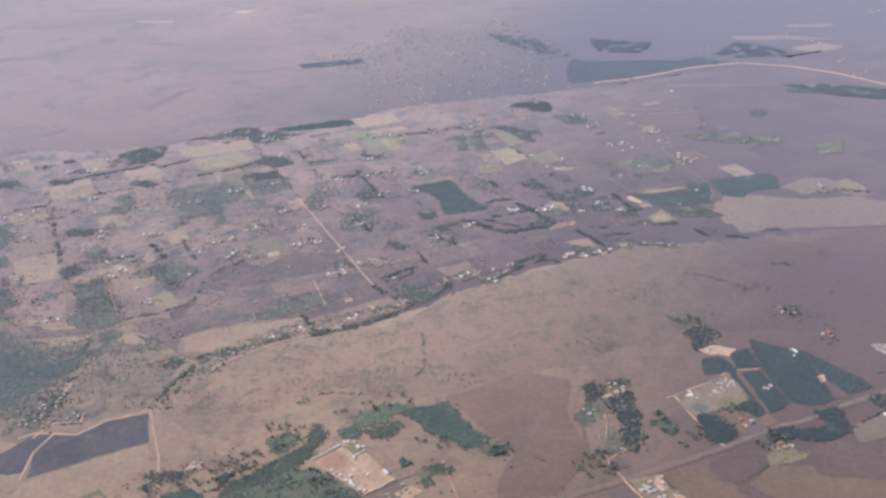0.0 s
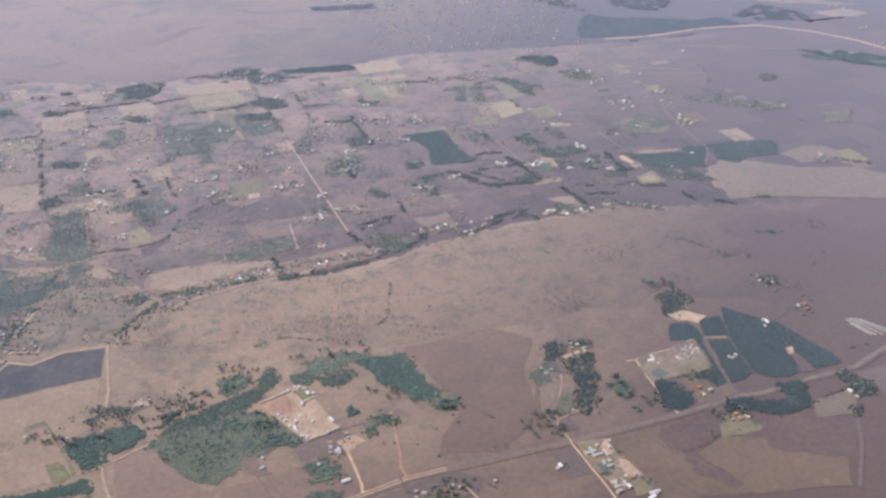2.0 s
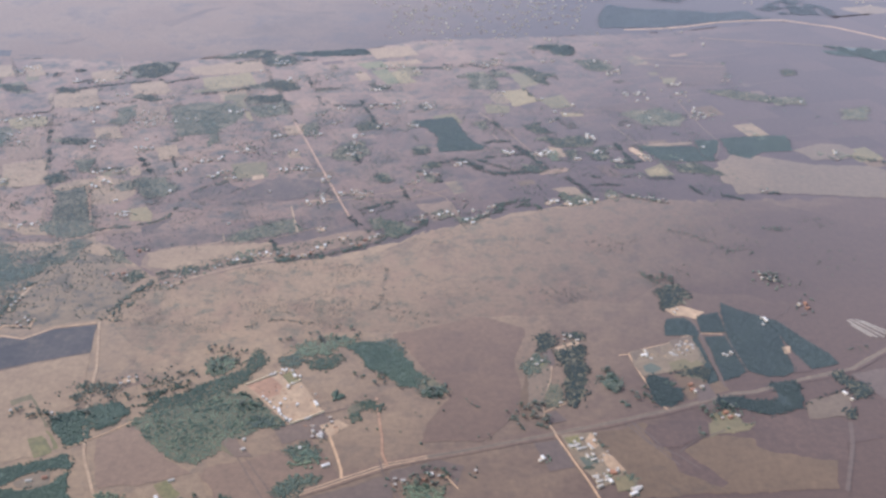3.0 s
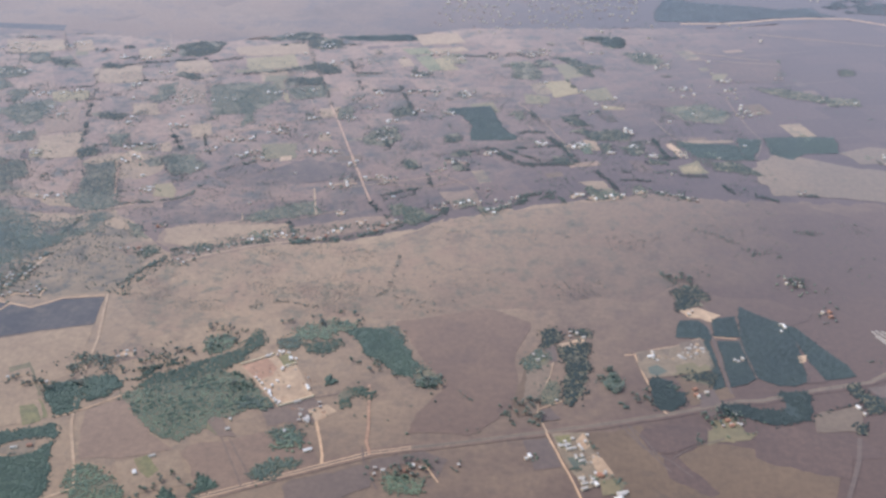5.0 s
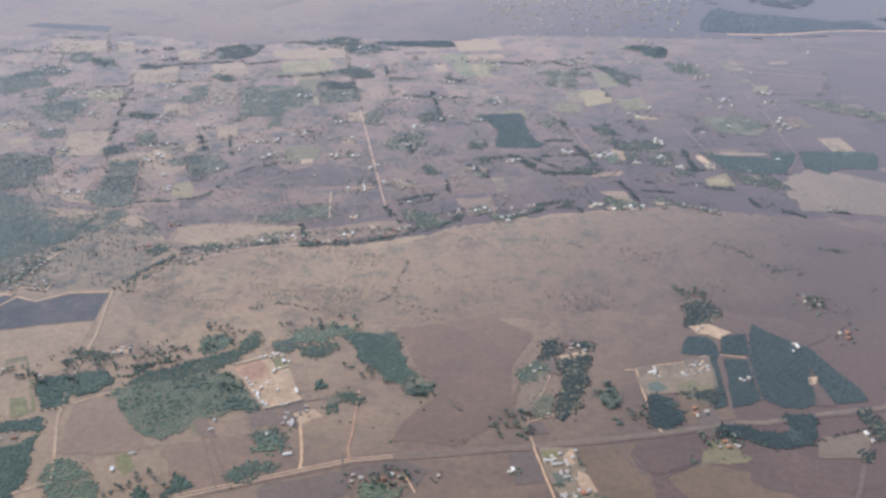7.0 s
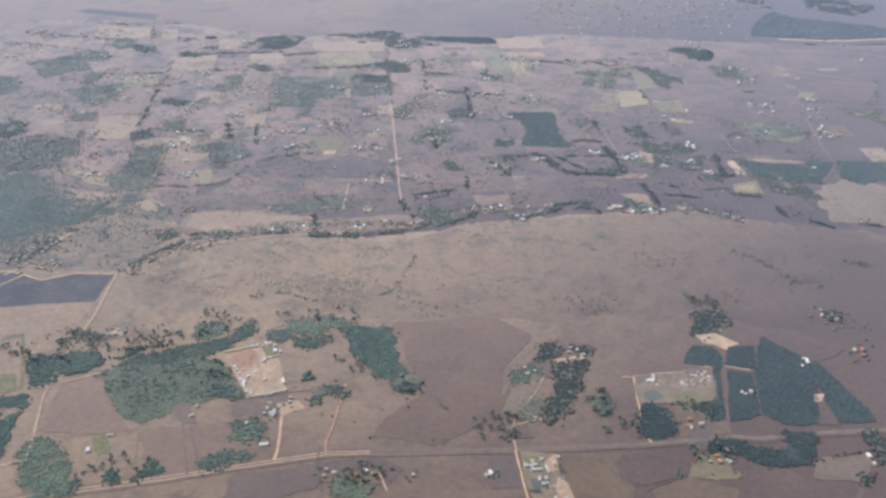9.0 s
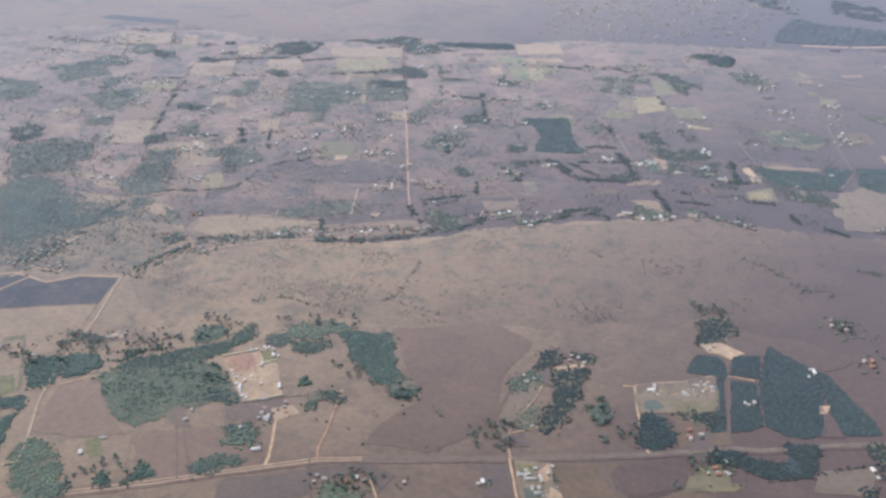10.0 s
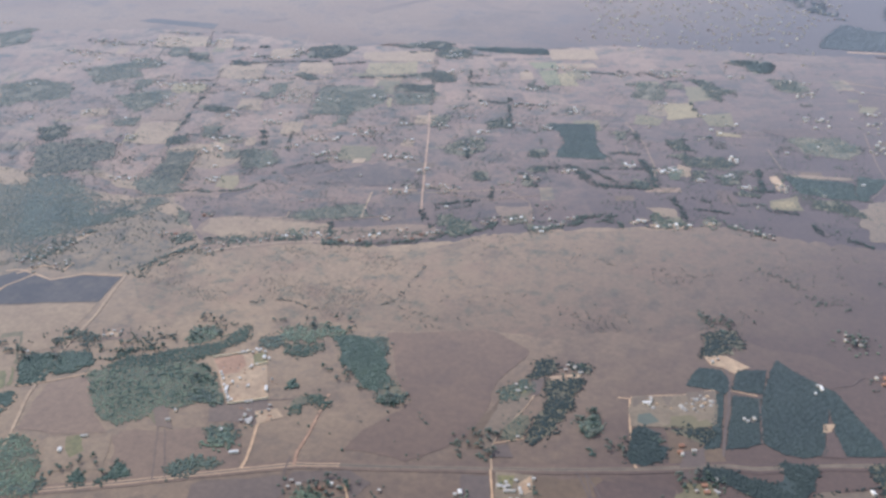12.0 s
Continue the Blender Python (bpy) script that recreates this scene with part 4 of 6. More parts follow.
wood(LEAF_GREEN, (-227, 774), (-215, 785), (-195, 799), (-172, 809), (-153, 826), (-133, 827), (-118, 812), (-91, 787), (-89, 777), (-107, 776), (-121, 761), (-137, 761), (-138, 739), (-152, 723), (-169, 722), (-188, 737), (-207, 757), **GREENS)
wood(LEAF_DARK, (-227, 774), (-194, 798), (-172, 809), (-144, 805), (-137, 780), (-152, 749), (-170, 731), (-190, 741), (-207, 757), **MIXED)
wood(LEAF_DARK, (-170, 806), (-133, 827), (-118, 812), (-92, 786), (-108, 778), (-128, 764), **MIXED)
wood(LEAF_DARK, (-222, 787), (-208, 810), (-186, 822), (-166, 847), (-146, 864), (-143, 892), (-134, 897), (-126, 880), (-134, 847), (-159, 819), (-193, 798), **STREAM)
wood(LEAF_DARK, (-265, 779), (-266, 798), (-245, 802), (-234, 785), (-247, 771), **STREAM)
wood(LEAF_GREEN, (-95, 887), (-103, 905), (-90, 921), (-55, 926), (-42, 922), (-63, 904), (-65, 893), **STREAM)
wood(LEAF_DARK, (-84, 880), (-56, 896), (-48, 884), (-59, 866), (-78, 870), **STREAM)
wood(LEAF_DARK, (-52, 905), (-47, 913), (-31, 923), (-15, 918), (6, 902), (20, 879), (32, 864), (27, 848), (12, 848), (-6, 861), (-26, 877), (-37, 896), **DENSE)
wood(LEAF_GREEN, (-178, 858), (-182, 878), (-166, 886), (-152, 877), (-156, 862), (-168, 852), **STREAM)
wood(LEAF_DARK, (-34, 809), (-25, 818), (-13, 826), (-5, 819), (-3, 806), (-15, 812), (-24, 806), (-19, 792), (-25, 790), **STREAM)
wood(LEAF_GREEN, (-230, 667), (-223, 680), (-205, 678), (-189, 673), (-154, 628), (-179, 613), (-204, 632), **STREAM)
wood(LEAF_GREY, (-26, 923), (-3, 924), (9, 907), (6, 902), (-15, 918), **STREAM)
wood(LEAF_GREY, (22, 861), (34, 865), (53, 844), (47, 828), (33, 837), **STREAM)
wood(LEAF_GREY, (-112, 880), (-95, 896), (-86, 878), (-99, 867), **STREAM)
wood(LEAF_GREY, (-81, 744), (-65, 758), (-51, 750), (-51, 731), (-66, 730), **STREAM)
wood(LEAF_GREY, (-81, 694), (-53, 715), (-41, 712), (-51, 694), (-70, 684), **STREAM)
wood(LEAF_GREY, (-123, 780), (-115, 792), (-90, 789), (-84, 781), (-95, 774), (-102, 762), (-113, 766), gap=2.4, size=2.8, clearing=0.9, floor=None, feather=2.0, label="thin dull bush", wobble=2)
wood(LEAF_DARK, (-302, 775), (-294, 782), (-273, 789), (-260, 768), (-254, 749), (-269, 737), (-288, 756), gap=1.6, size=2.25, lumps=3)
wood(LEAF_DARK, (-256, 769), (-261, 790), (-254, 805), (-241, 802), (-233, 788), (-243, 769), (-250, 759), gap=1.65, size=2.3, lumps=3, clearing=0.7)
wood(LEAF_GREY, (27, 849), (40, 854), (52, 846), (51, 832), (42, 827), (32, 835), gap=4.0, floor=None, fill=0.6, label="sparse bushes")
wood(LEAF_DARK, (-53, 830), (-52, 833), (-46, 831), (-42, 824), (-45, 820), (-50, 824), gap=2.2, lumps=5, wobble=0.6, label="round dark tree clump")
wood(LEAF_DARK, (-142, 654), (-144, 665), (-134, 662), (-125, 651), (-134, 646), gap=1.6, size=2.25, lumps=3, wobble=1)
wood(LEAF_DARK, (-121, 656), (-117, 669), (-120, 685), (-108, 681), (-98, 673), (-108, 664), (-116, 655), gap=1.6, size=2.25, lumps=3, wobble=1)
wood(LEAF_GREY, (-82, 698), (-73, 710), (-53, 715), (-52, 706), (-72, 686), gap=2.3, size=2.6, clearing=0.9, wobble=2, floor=None, feather=2.0, label="thin dull bush")
wood(LEAF_GREEN, (-81, 740), (-77, 754), (-62, 753), (-43, 736), (-53, 726), (-68, 725), gap=2.3, size=2.6, clearing=0.9, wobble=2, floor=None, feather=2.0, label="thin green bush")
wood(LEAF_GREY, (-178, 625), (-162, 638), (-159, 653), (-152, 633), (-159, 623), gap=2.3, size=2.6, clearing=0.9, floor=None, feather=2.0, label="thin dull bush")
PLANT = dict(flat=0.65, gap=1.4, size=1.8, lumps=2, fill=0.99, wobble=1.2, feather=0.6, label="dense dark gum plantation in straight blocks", name="plantation")
FARWOOD = dict(flat=0.75, gap=2.0, size=3.4, lumps=1, wobble=4.0, feather=1.6, fill=0.92)
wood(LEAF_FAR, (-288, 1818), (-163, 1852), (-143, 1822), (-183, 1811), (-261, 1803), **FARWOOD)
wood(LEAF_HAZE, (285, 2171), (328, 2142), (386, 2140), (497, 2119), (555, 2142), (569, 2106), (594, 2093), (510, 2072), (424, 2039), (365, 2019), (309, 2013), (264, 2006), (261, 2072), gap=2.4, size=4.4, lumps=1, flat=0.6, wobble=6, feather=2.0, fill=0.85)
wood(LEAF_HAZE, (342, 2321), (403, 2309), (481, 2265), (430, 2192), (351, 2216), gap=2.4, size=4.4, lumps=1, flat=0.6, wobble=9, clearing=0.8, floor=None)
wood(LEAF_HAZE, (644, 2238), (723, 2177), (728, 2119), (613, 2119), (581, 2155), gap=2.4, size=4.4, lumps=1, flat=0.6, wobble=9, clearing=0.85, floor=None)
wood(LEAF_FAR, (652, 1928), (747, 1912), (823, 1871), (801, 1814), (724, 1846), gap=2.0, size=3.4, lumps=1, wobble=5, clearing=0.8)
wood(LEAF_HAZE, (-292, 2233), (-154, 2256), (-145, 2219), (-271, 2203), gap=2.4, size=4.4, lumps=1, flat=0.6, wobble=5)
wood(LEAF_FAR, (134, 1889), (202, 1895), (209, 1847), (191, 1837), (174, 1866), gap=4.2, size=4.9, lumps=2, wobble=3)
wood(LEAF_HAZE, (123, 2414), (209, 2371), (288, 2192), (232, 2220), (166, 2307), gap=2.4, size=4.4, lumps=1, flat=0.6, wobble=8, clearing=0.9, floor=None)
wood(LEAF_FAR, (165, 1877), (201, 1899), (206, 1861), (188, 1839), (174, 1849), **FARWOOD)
MIDWOOD = dict(flat=0.55, gap=2.5, size=3.0, lumps=2, wobble=8.0, clearing=0.9, fill=0.75, feather=4.0, floor=SCRUB, label="dull green bush on farmland")
wood(LEAF_GREY, (-491, 945), (-486, 965), (-474, 979), (-462, 1022), (-444, 1048), (-415, 1074), (-417, 1098), (-403, 1112), (-382, 1106), (-393, 1056), (-419, 1029), (-430, 984), (-438, 940), (-453, 906), **MIDWOOD)
belt(LEAF_GREY, 10.0, (-303, 951), (-297, 992), (-281, 1015), gap=3.0, size=3.0, fill=0.6)
belt(LEAF_GREY, 16.0, (-434, 927), (-419, 954), (-416, 1011), gap=3.0, size=3.0, fill=0.5)
VALLEY = dict(flat=0.55, gap=2.5, size=3.0, lumps=2, clearing=0.8, fill=0.85, floor=SCRUB, wobble=11, feather=6.0, label="dull green bush on valley ground")
wood(LEAF_GREY, (-602, 1123), (-538, 1126), (-475, 1094), (-457, 1035), (-476, 999), (-491, 979), **VALLEY)
wood(LEAF_GREY, (-569, 1080), (-446, 980), (-446, 950), (-464, 945), **VALLEY)
wood(LEAF_GREY, (-478, 1068), (-444, 1083), (-416, 1098), (-416, 1044), (-451, 1005), **VALLEY)
belt(LEAF_GREY, 5.0, (-314, 940), (-307, 966), (-293, 1004), (-263, 1043), (-224, 1061), (-195, 1076), gap=1.7, size=1.9, fill=0.7)
belt(LEAF_GREY, 5.0, (-423, 949), (-422, 995), (-421, 1012), gap=1.7, size=1.9, fill=0.7)


wood(LEAF_GREY, (-507, 1074), (-460, 1033), (-431, 1041), (-416, 1096), (-408, 1078), (-419, 1024), (-451, 1007), (-482, 1005), gap=2.0, size=2.2, lumps=2, clearing=0.7, floor=SCRUB, feather=3.0, wobble=8, label="dull green bush in a shallow valley")

ROW = dict(gap=1.5, size=2.2, lumps=2, fill=0.85)
THINROW = dict(gap=1.8, size=2.0, lumps=2, fill=0.55)
COPSE = dict(flat=0.85, gap=1.6, size=2.2, lumps=2, wobble=6.0, clearing=0.72, fill=0.92, feather=2.8, floor=BUSHLAND)
FARBLOCK = dict(flat=0.75, gap=1.6, size=2.2, lumps=2, wobble=2.5, fill=0.97, feather=1.2)
THIN = dict(flat=0.85, gap=1.8, size=2.0, lumps=2, wobble=6.0, clearing=0.75, fill=0.7, feather=4.0, floor=BUSHLAND, label="dull green bush on farmland")
BROAD = dict(flat=0.7, gap=1.6, size=2.0, lumps=2, wobble=10.0, clearing=0.55, fill=0.85, feather=6.0, floor=BUSHLAND, label="dull green bush on low ground")
belt(LEAF_DULL, 3, (-39, 973), (-26, 998), (-27, 1027), (-29, 1071), **THINROW)
belt(LEAF_GREY, 12, (-298, 938), (-294, 965), (-287, 997), (-269, 1014), **THINROW)
belt(LEAF_DULL, 5, (-164, 934), (-132, 957), (-90, 947), **THINROW)
belt(LEAF_GREY, 9, (-289, 803), (-279, 824), (-253, 828), **ROW)
belt(LEAF_DARK, 9, (-221, 798), (-216, 822), (-197, 834), **ROW)
belt(LEAF_DARK, 7, (-217, 810), (-194, 815), (-176, 835), **ROW)
belt(LEAF_GREY, 6, (250, 1075), (272, 1049), (285, 1045), **ROW)
belt(LEAF_GREY, 9, (353, 1118), (374, 1136), (386, 1119), **THINROW)
belt(LEAF_GREY, 7, (293, 1162), (323, 1150), (353, 1128), **THINROW)
belt(LEAF_GREY, 7, (406, 1181), (440, 1183), **THINROW)
wood(LEAF_GUM, (267, 1025), (273, 1042), (291, 1052), (303, 1036), (302, 1021), (287, 1028), (278, 1007), (271, 1009), **STREAM)
wood(LEAF_GREY, (199, 871), (210, 881), (218, 869), (216, 852), (206, 854), **STREAM)
wood(LEAF_GUM, (157, 918), (185, 931), (187, 902), (182, 846), (174, 823), (166, 827), (163, 853), (168, 881), (161, 899), **STREAM)
wood(LEAF_GUM, (139, 936), (143, 947), (154, 948), (156, 933), (149, 917), (141, 911), **STREAM)
wood(LEAF_GREY, (127, 895), (141, 911), (149, 898), (147, 883), (131, 872), (126, 881), **STREAM)
wood(LEAF_GUM, (166, 949), (186, 949), (188, 935), (174, 940), **STREAM)
wood(LEAF_GREY, (142, 851), (158, 861), (163, 827), (150, 824), **THIN)
belt(LEAF_GREY, 5, (117, 809), (120, 799), (127, 789), **ROW)
belt(LEAF_GREY, 5, (138, 799), (149, 794), **ROW)
wood(LEAF_DARK, (-332, 700), (-289, 716), (-265, 727), (-255, 708), (-273, 707), (-284, 703), (-306, 687), (-322, 679), **DENSE)
wood(LEAF_DARK, (-320, 676), (-275, 684), (-266, 690), (-254, 704), (-239, 663), (-226, 614), (-286, 608), **DENSE)
belt(LEAF_GREY, 12, (-297, 818), (-290, 828), (-273, 827), (-247, 810), **ROW)
belt(LEAF_DARK, 8, (-224, 812), (-206, 823), (-198, 833), **ROW)
belt(LEAF_GREY, 8, (-221, 835), (-202, 844), (-191, 862), **THINROW)
wood(LEAF_DARK, (-271, 788), (-257, 800), (-241, 793), (-238, 772), (-255, 762), (-266, 769), **STREAM)
wood(LEAF_GREEN, (31, 707), (46, 714), (63, 709), (60, 692), (35, 690), **STREAM)
belt(LEAF_GREY, 4, (69, 834), (86, 819), **THINROW)
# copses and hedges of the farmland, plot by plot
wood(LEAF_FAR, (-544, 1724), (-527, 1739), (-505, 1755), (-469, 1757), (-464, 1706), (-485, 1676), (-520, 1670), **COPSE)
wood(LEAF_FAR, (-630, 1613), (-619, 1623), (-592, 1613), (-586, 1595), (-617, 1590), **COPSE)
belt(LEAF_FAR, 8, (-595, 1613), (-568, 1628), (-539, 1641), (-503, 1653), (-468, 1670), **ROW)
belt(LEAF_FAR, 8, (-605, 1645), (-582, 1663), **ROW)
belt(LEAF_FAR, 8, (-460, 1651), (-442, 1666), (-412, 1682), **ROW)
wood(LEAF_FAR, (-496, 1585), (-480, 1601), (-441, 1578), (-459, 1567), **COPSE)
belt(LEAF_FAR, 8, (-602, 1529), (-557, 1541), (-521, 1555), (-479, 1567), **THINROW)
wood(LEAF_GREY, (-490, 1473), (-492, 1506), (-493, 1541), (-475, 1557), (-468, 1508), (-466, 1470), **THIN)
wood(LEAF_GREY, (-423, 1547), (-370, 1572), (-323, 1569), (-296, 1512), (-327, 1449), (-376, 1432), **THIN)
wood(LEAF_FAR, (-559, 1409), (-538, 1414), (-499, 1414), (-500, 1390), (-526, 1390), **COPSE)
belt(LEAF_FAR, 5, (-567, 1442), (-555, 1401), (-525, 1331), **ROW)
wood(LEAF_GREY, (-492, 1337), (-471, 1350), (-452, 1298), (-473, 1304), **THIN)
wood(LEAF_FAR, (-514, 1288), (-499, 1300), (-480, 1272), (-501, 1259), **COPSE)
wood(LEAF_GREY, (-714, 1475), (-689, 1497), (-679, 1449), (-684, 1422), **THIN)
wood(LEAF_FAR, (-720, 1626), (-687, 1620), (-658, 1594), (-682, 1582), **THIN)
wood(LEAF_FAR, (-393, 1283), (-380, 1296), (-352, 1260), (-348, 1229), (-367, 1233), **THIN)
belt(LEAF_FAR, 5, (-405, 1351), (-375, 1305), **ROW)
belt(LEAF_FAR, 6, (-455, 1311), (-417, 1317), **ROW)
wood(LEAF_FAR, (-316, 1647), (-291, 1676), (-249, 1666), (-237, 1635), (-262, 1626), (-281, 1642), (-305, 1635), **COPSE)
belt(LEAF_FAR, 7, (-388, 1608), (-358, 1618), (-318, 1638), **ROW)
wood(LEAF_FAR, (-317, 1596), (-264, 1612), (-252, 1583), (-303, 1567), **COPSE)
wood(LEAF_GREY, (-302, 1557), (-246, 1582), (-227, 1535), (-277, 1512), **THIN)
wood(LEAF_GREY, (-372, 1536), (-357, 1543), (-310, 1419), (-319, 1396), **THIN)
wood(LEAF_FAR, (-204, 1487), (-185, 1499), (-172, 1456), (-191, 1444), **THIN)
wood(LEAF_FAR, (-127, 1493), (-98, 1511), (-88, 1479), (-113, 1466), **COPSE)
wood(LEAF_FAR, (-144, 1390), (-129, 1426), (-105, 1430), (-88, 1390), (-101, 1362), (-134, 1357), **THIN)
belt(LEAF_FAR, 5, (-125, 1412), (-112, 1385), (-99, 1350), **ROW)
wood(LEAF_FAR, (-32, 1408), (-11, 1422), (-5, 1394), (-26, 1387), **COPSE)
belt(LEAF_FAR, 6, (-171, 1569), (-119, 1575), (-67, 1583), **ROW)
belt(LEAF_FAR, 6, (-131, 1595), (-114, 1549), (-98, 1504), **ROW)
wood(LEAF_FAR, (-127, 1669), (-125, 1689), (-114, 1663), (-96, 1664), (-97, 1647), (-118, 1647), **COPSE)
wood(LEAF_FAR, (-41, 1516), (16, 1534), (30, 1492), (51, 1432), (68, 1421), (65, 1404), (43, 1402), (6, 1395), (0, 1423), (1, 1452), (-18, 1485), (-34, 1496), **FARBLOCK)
belt(LEAF_FAR, 9, (66, 1432), (85, 1441), (107, 1440), **ROW)
wood(LEAF_FAR, (-17, 1342), (-5, 1360), (11, 1353), (16, 1341), (-4, 1331), **COPSE)
wood(LEAF_FAR, (-9, 1317), (4, 1308), (16, 1286), (0, 1289), **THIN)
belt(LEAF_FAR, 11, (18, 1358), (36, 1368), (54, 1347), (72, 1321), (91, 1307), (126, 1316), (146, 1309), **ROW)
belt(LEAF_FAR, 8, (62, 1366), (84, 1343), (105, 1324), **ROW)
belt(LEAF_FAR, 7, (68, 1371), (113, 1384), (139, 1395), **ROW)
belt(LEAF_FAR, 10, (106, 1426), (127, 1393), (141, 1359), (152, 1320), **ROW)
wood(LEAF_FAR, (120, 1347), (142, 1335), (150, 1311), (126, 1316), **COPSE)
wood(LEAF_FAR, (139, 1447), (153, 1468), (166, 1454), (208, 1470), (224, 1445), (221, 1425), (171, 1416), (163, 1434), **COPSE)
wood(LEAF_FAR, (121, 1509), (141, 1522), (152, 1493), (166, 1480), (149, 1474), (135, 1481), **COPSE)
belt(LEAF_FAR, 5, (142, 1519), (159, 1476), **ROW)
belt(LEAF_FAR, 5, (75, 1518), (86, 1501), **ROW)
wood(LEAF_FAR, (180, 1401), (191, 1410), (197, 1376), (189, 1362), **COPSE)
wood(LEAF_GREEN, (156, 1395), (166, 1401), (173, 1362), (161, 1358), **COPSE)
wood(LEAF_FAR, (210, 1394), (229, 1410), (241, 1375), (225, 1359), **COPSE)
belt(LEAF_FAR, 6, (252, 1441), (259, 1409), (266, 1366), **ROW)
belt(LEAF_FAR, 9, (245, 1349), (280, 1365), **ROW)
wood(LEAF_FAR, (26, 1733), (63, 1734), (83, 1693), (71, 1654), (39, 1659), **THIN)
belt(LEAF_FAR, 6, (30, 1367), (13, 1353), (2, 1365), **ROW)
wood(LEAF_FAR, (-72, 1307), (-64, 1319), (-51, 1309), (-50, 1290), (-64, 1289), **COPSE)
belt(LEAF_GREY, 5, (-390, 1138), (-352, 1151), (-326, 1163), (-314, 1176), (-309, 1210), **ROW)
belt(LEAF_DARK, 5, (-325, 1097), (-310, 1091), **ROW)
wood(LEAF_DARK, (-263, 1055), (-250, 1064), (-239, 1042), (-253, 1037), **COPSE)
belt(LEAF_DARK, 6, (-286, 1037), (-266, 1048), **ROW)
wood(LEAF_DARK, (-317, 1036), (-305, 1046), (-294, 1029), (-306, 1019), **COPSE)
belt(LEAF_GREY, 6, (-306, 976), (-294, 1005), (-283, 1027), **THINROW)
wood(LEAF_GREY, (-228, 1127), (-214, 1145), (-192, 1164), (-156, 1185), (-146, 1153), (-175, 1132), (-219, 1120), **BROAD)
wood(LEAF_GREEN, (-210, 1095), (-190, 1103), (-181, 1088), (-200, 1078), **COPSE)
belt(LEAF_DARK, 5, (-169, 1116), (-153, 1084), **ROW)
belt(LEAF_DARK, 8, (-210, 1065), (-165, 1079), (-125, 1080), (-101, 1093), **ROW)
belt(LEAF_GREY, 10, (-239, 1047), (-219, 1064), (-207, 1068), **THINROW)
wood(LEAF_GREY, (-361, 1092), (-335, 1089), (-318, 1057), (-339, 1060), **THIN)
wood(LEAF_GUM, (268, 952), (270, 968), (273, 983), (292, 986), (299, 976), (304, 960), (302, 951), (290, 954), **PLANT)
wood(LEAF_GUM, (294, 948), (300, 954), (306, 918), (311, 876), (299, 869), (301, 904), **PLANT)
wood(LEAF_GUM, (304, 990), (315, 994), (328, 999), (329, 980), (331, 962), (319, 961), (306, 960), **PLANT)
wood(LEAF_GUM, (308, 953), (320, 954), (330, 954), (334, 923), (340, 894), (329, 884), (315, 876), (313, 911), **PLANT)
wood(LEAF_GUM, (271, 886), (301, 899), (305, 893), (302, 876), (283, 882), **STREAM)
wood(LEAF_GUM, (421, 896), (433, 899), (436, 887), (452, 881), (452, 869), (444, 859), (432, 857), (432, 874), (424, 885), **STREAM)
wood(LEAF_GUM, (420, 840), (426, 845), (428, 828), (421, 827), **STREAM)
belt(LEAF_GUM, 3, (384, 845), (409, 861), (430, 873), **ROW)
wood(LEAF_GUM, (271, 1006), (278, 1025), (294, 1025), (299, 1011), (290, 1011), (275, 1000), **STREAM)
belt(LEAF_GREY, 7, (206, 888), (213, 867), (213, 850), **ROW)
belt(LEAF_GREY, 5, (216, 838), (222, 830), **ROW)
belt(LEAF_GREY, 5, (258, 870), (270, 868), **ROW)
belt(LEAF_GREY, 5, (237, 854), (244, 838), **THINROW)
belt(LEAF_GREY, 4, (167, 772), (176, 769), **ROW)
belt(LEAF_GREY, 4, (189, 777), (199, 770), **ROW)
belt(LEAF_GREY, 4, (176, 739), (189, 744), **ROW)
wood(LEAF_GREY, (212, 738), (221, 732), (224, 716), (216, 715), **STREAM)
belt(LEAF_GREY, 4, (279, 805), (286, 791), (282, 805), **ROW)
belt(LEAF_GREY, 6, (309, 833), (334, 821), (326, 809), **THINROW)
belt(LEAF_GREY, 5, (445, 941), (468, 945), **THINROW)
wood(LEAF_GUM, (372, 993), (387, 988), (397, 972), (411, 952), (426, 931), (432, 914), (417, 908), (403, 903), (391, 932), (385, 958), **PLANT)
wood(LEAF_GUM, (331, 996), (334, 1019), (349, 1007), (371, 994), (382, 976), (385, 943), (385, 922), (388, 899), (374, 888), (360, 887), (347, 892), (340, 897), (334, 930), (331, 960), **PLANT)
wood(LEAF_GUM, (239, 875), (250, 883), (262, 877), (265, 860), (275, 862), (276, 848), (263, 834), (249, 835), (244, 855), **DENSE)
wood(LEAF_GUM, (303, 848), (317, 854), (336, 850), (357, 848), (362, 856), (359, 867), (357, 874), (384, 883), (387, 852), (381, 838), (353, 827), (330, 832), (306, 834), **DENSE)
wood(LEAF_GREY, (-906, 1376), (-879, 1422), (-798, 1421), (-758, 1365), (-816, 1329), (-830, 1297), **THIN)
wood(LEAF_GREY, (-837, 1494), (-780, 1553), (-721, 1494), (-762, 1434), **THIN)
wood(LEAF_GREY, (-1130, 1610), (-1098, 1662), (-1038, 1585), (-1060, 1537), **THIN)
wood(LEAF_GREY, (-664, 1067), (-570, 1084), (-489, 1044), (-467, 1000), (-475, 954), (-513, 918), **BROAD)
wood(LEAF_GREY, (-702, 1399), (-653, 1445), (-604, 1407), (-621, 1349), **THIN)
belt(LEAF_FAR, 6, (-926, 1570), (-801, 1580), (-726, 1620), **THINROW)
belt(LEAF_FAR, 6, (-636, 1451), (-562, 1464), (-527, 1520), **THINROW)
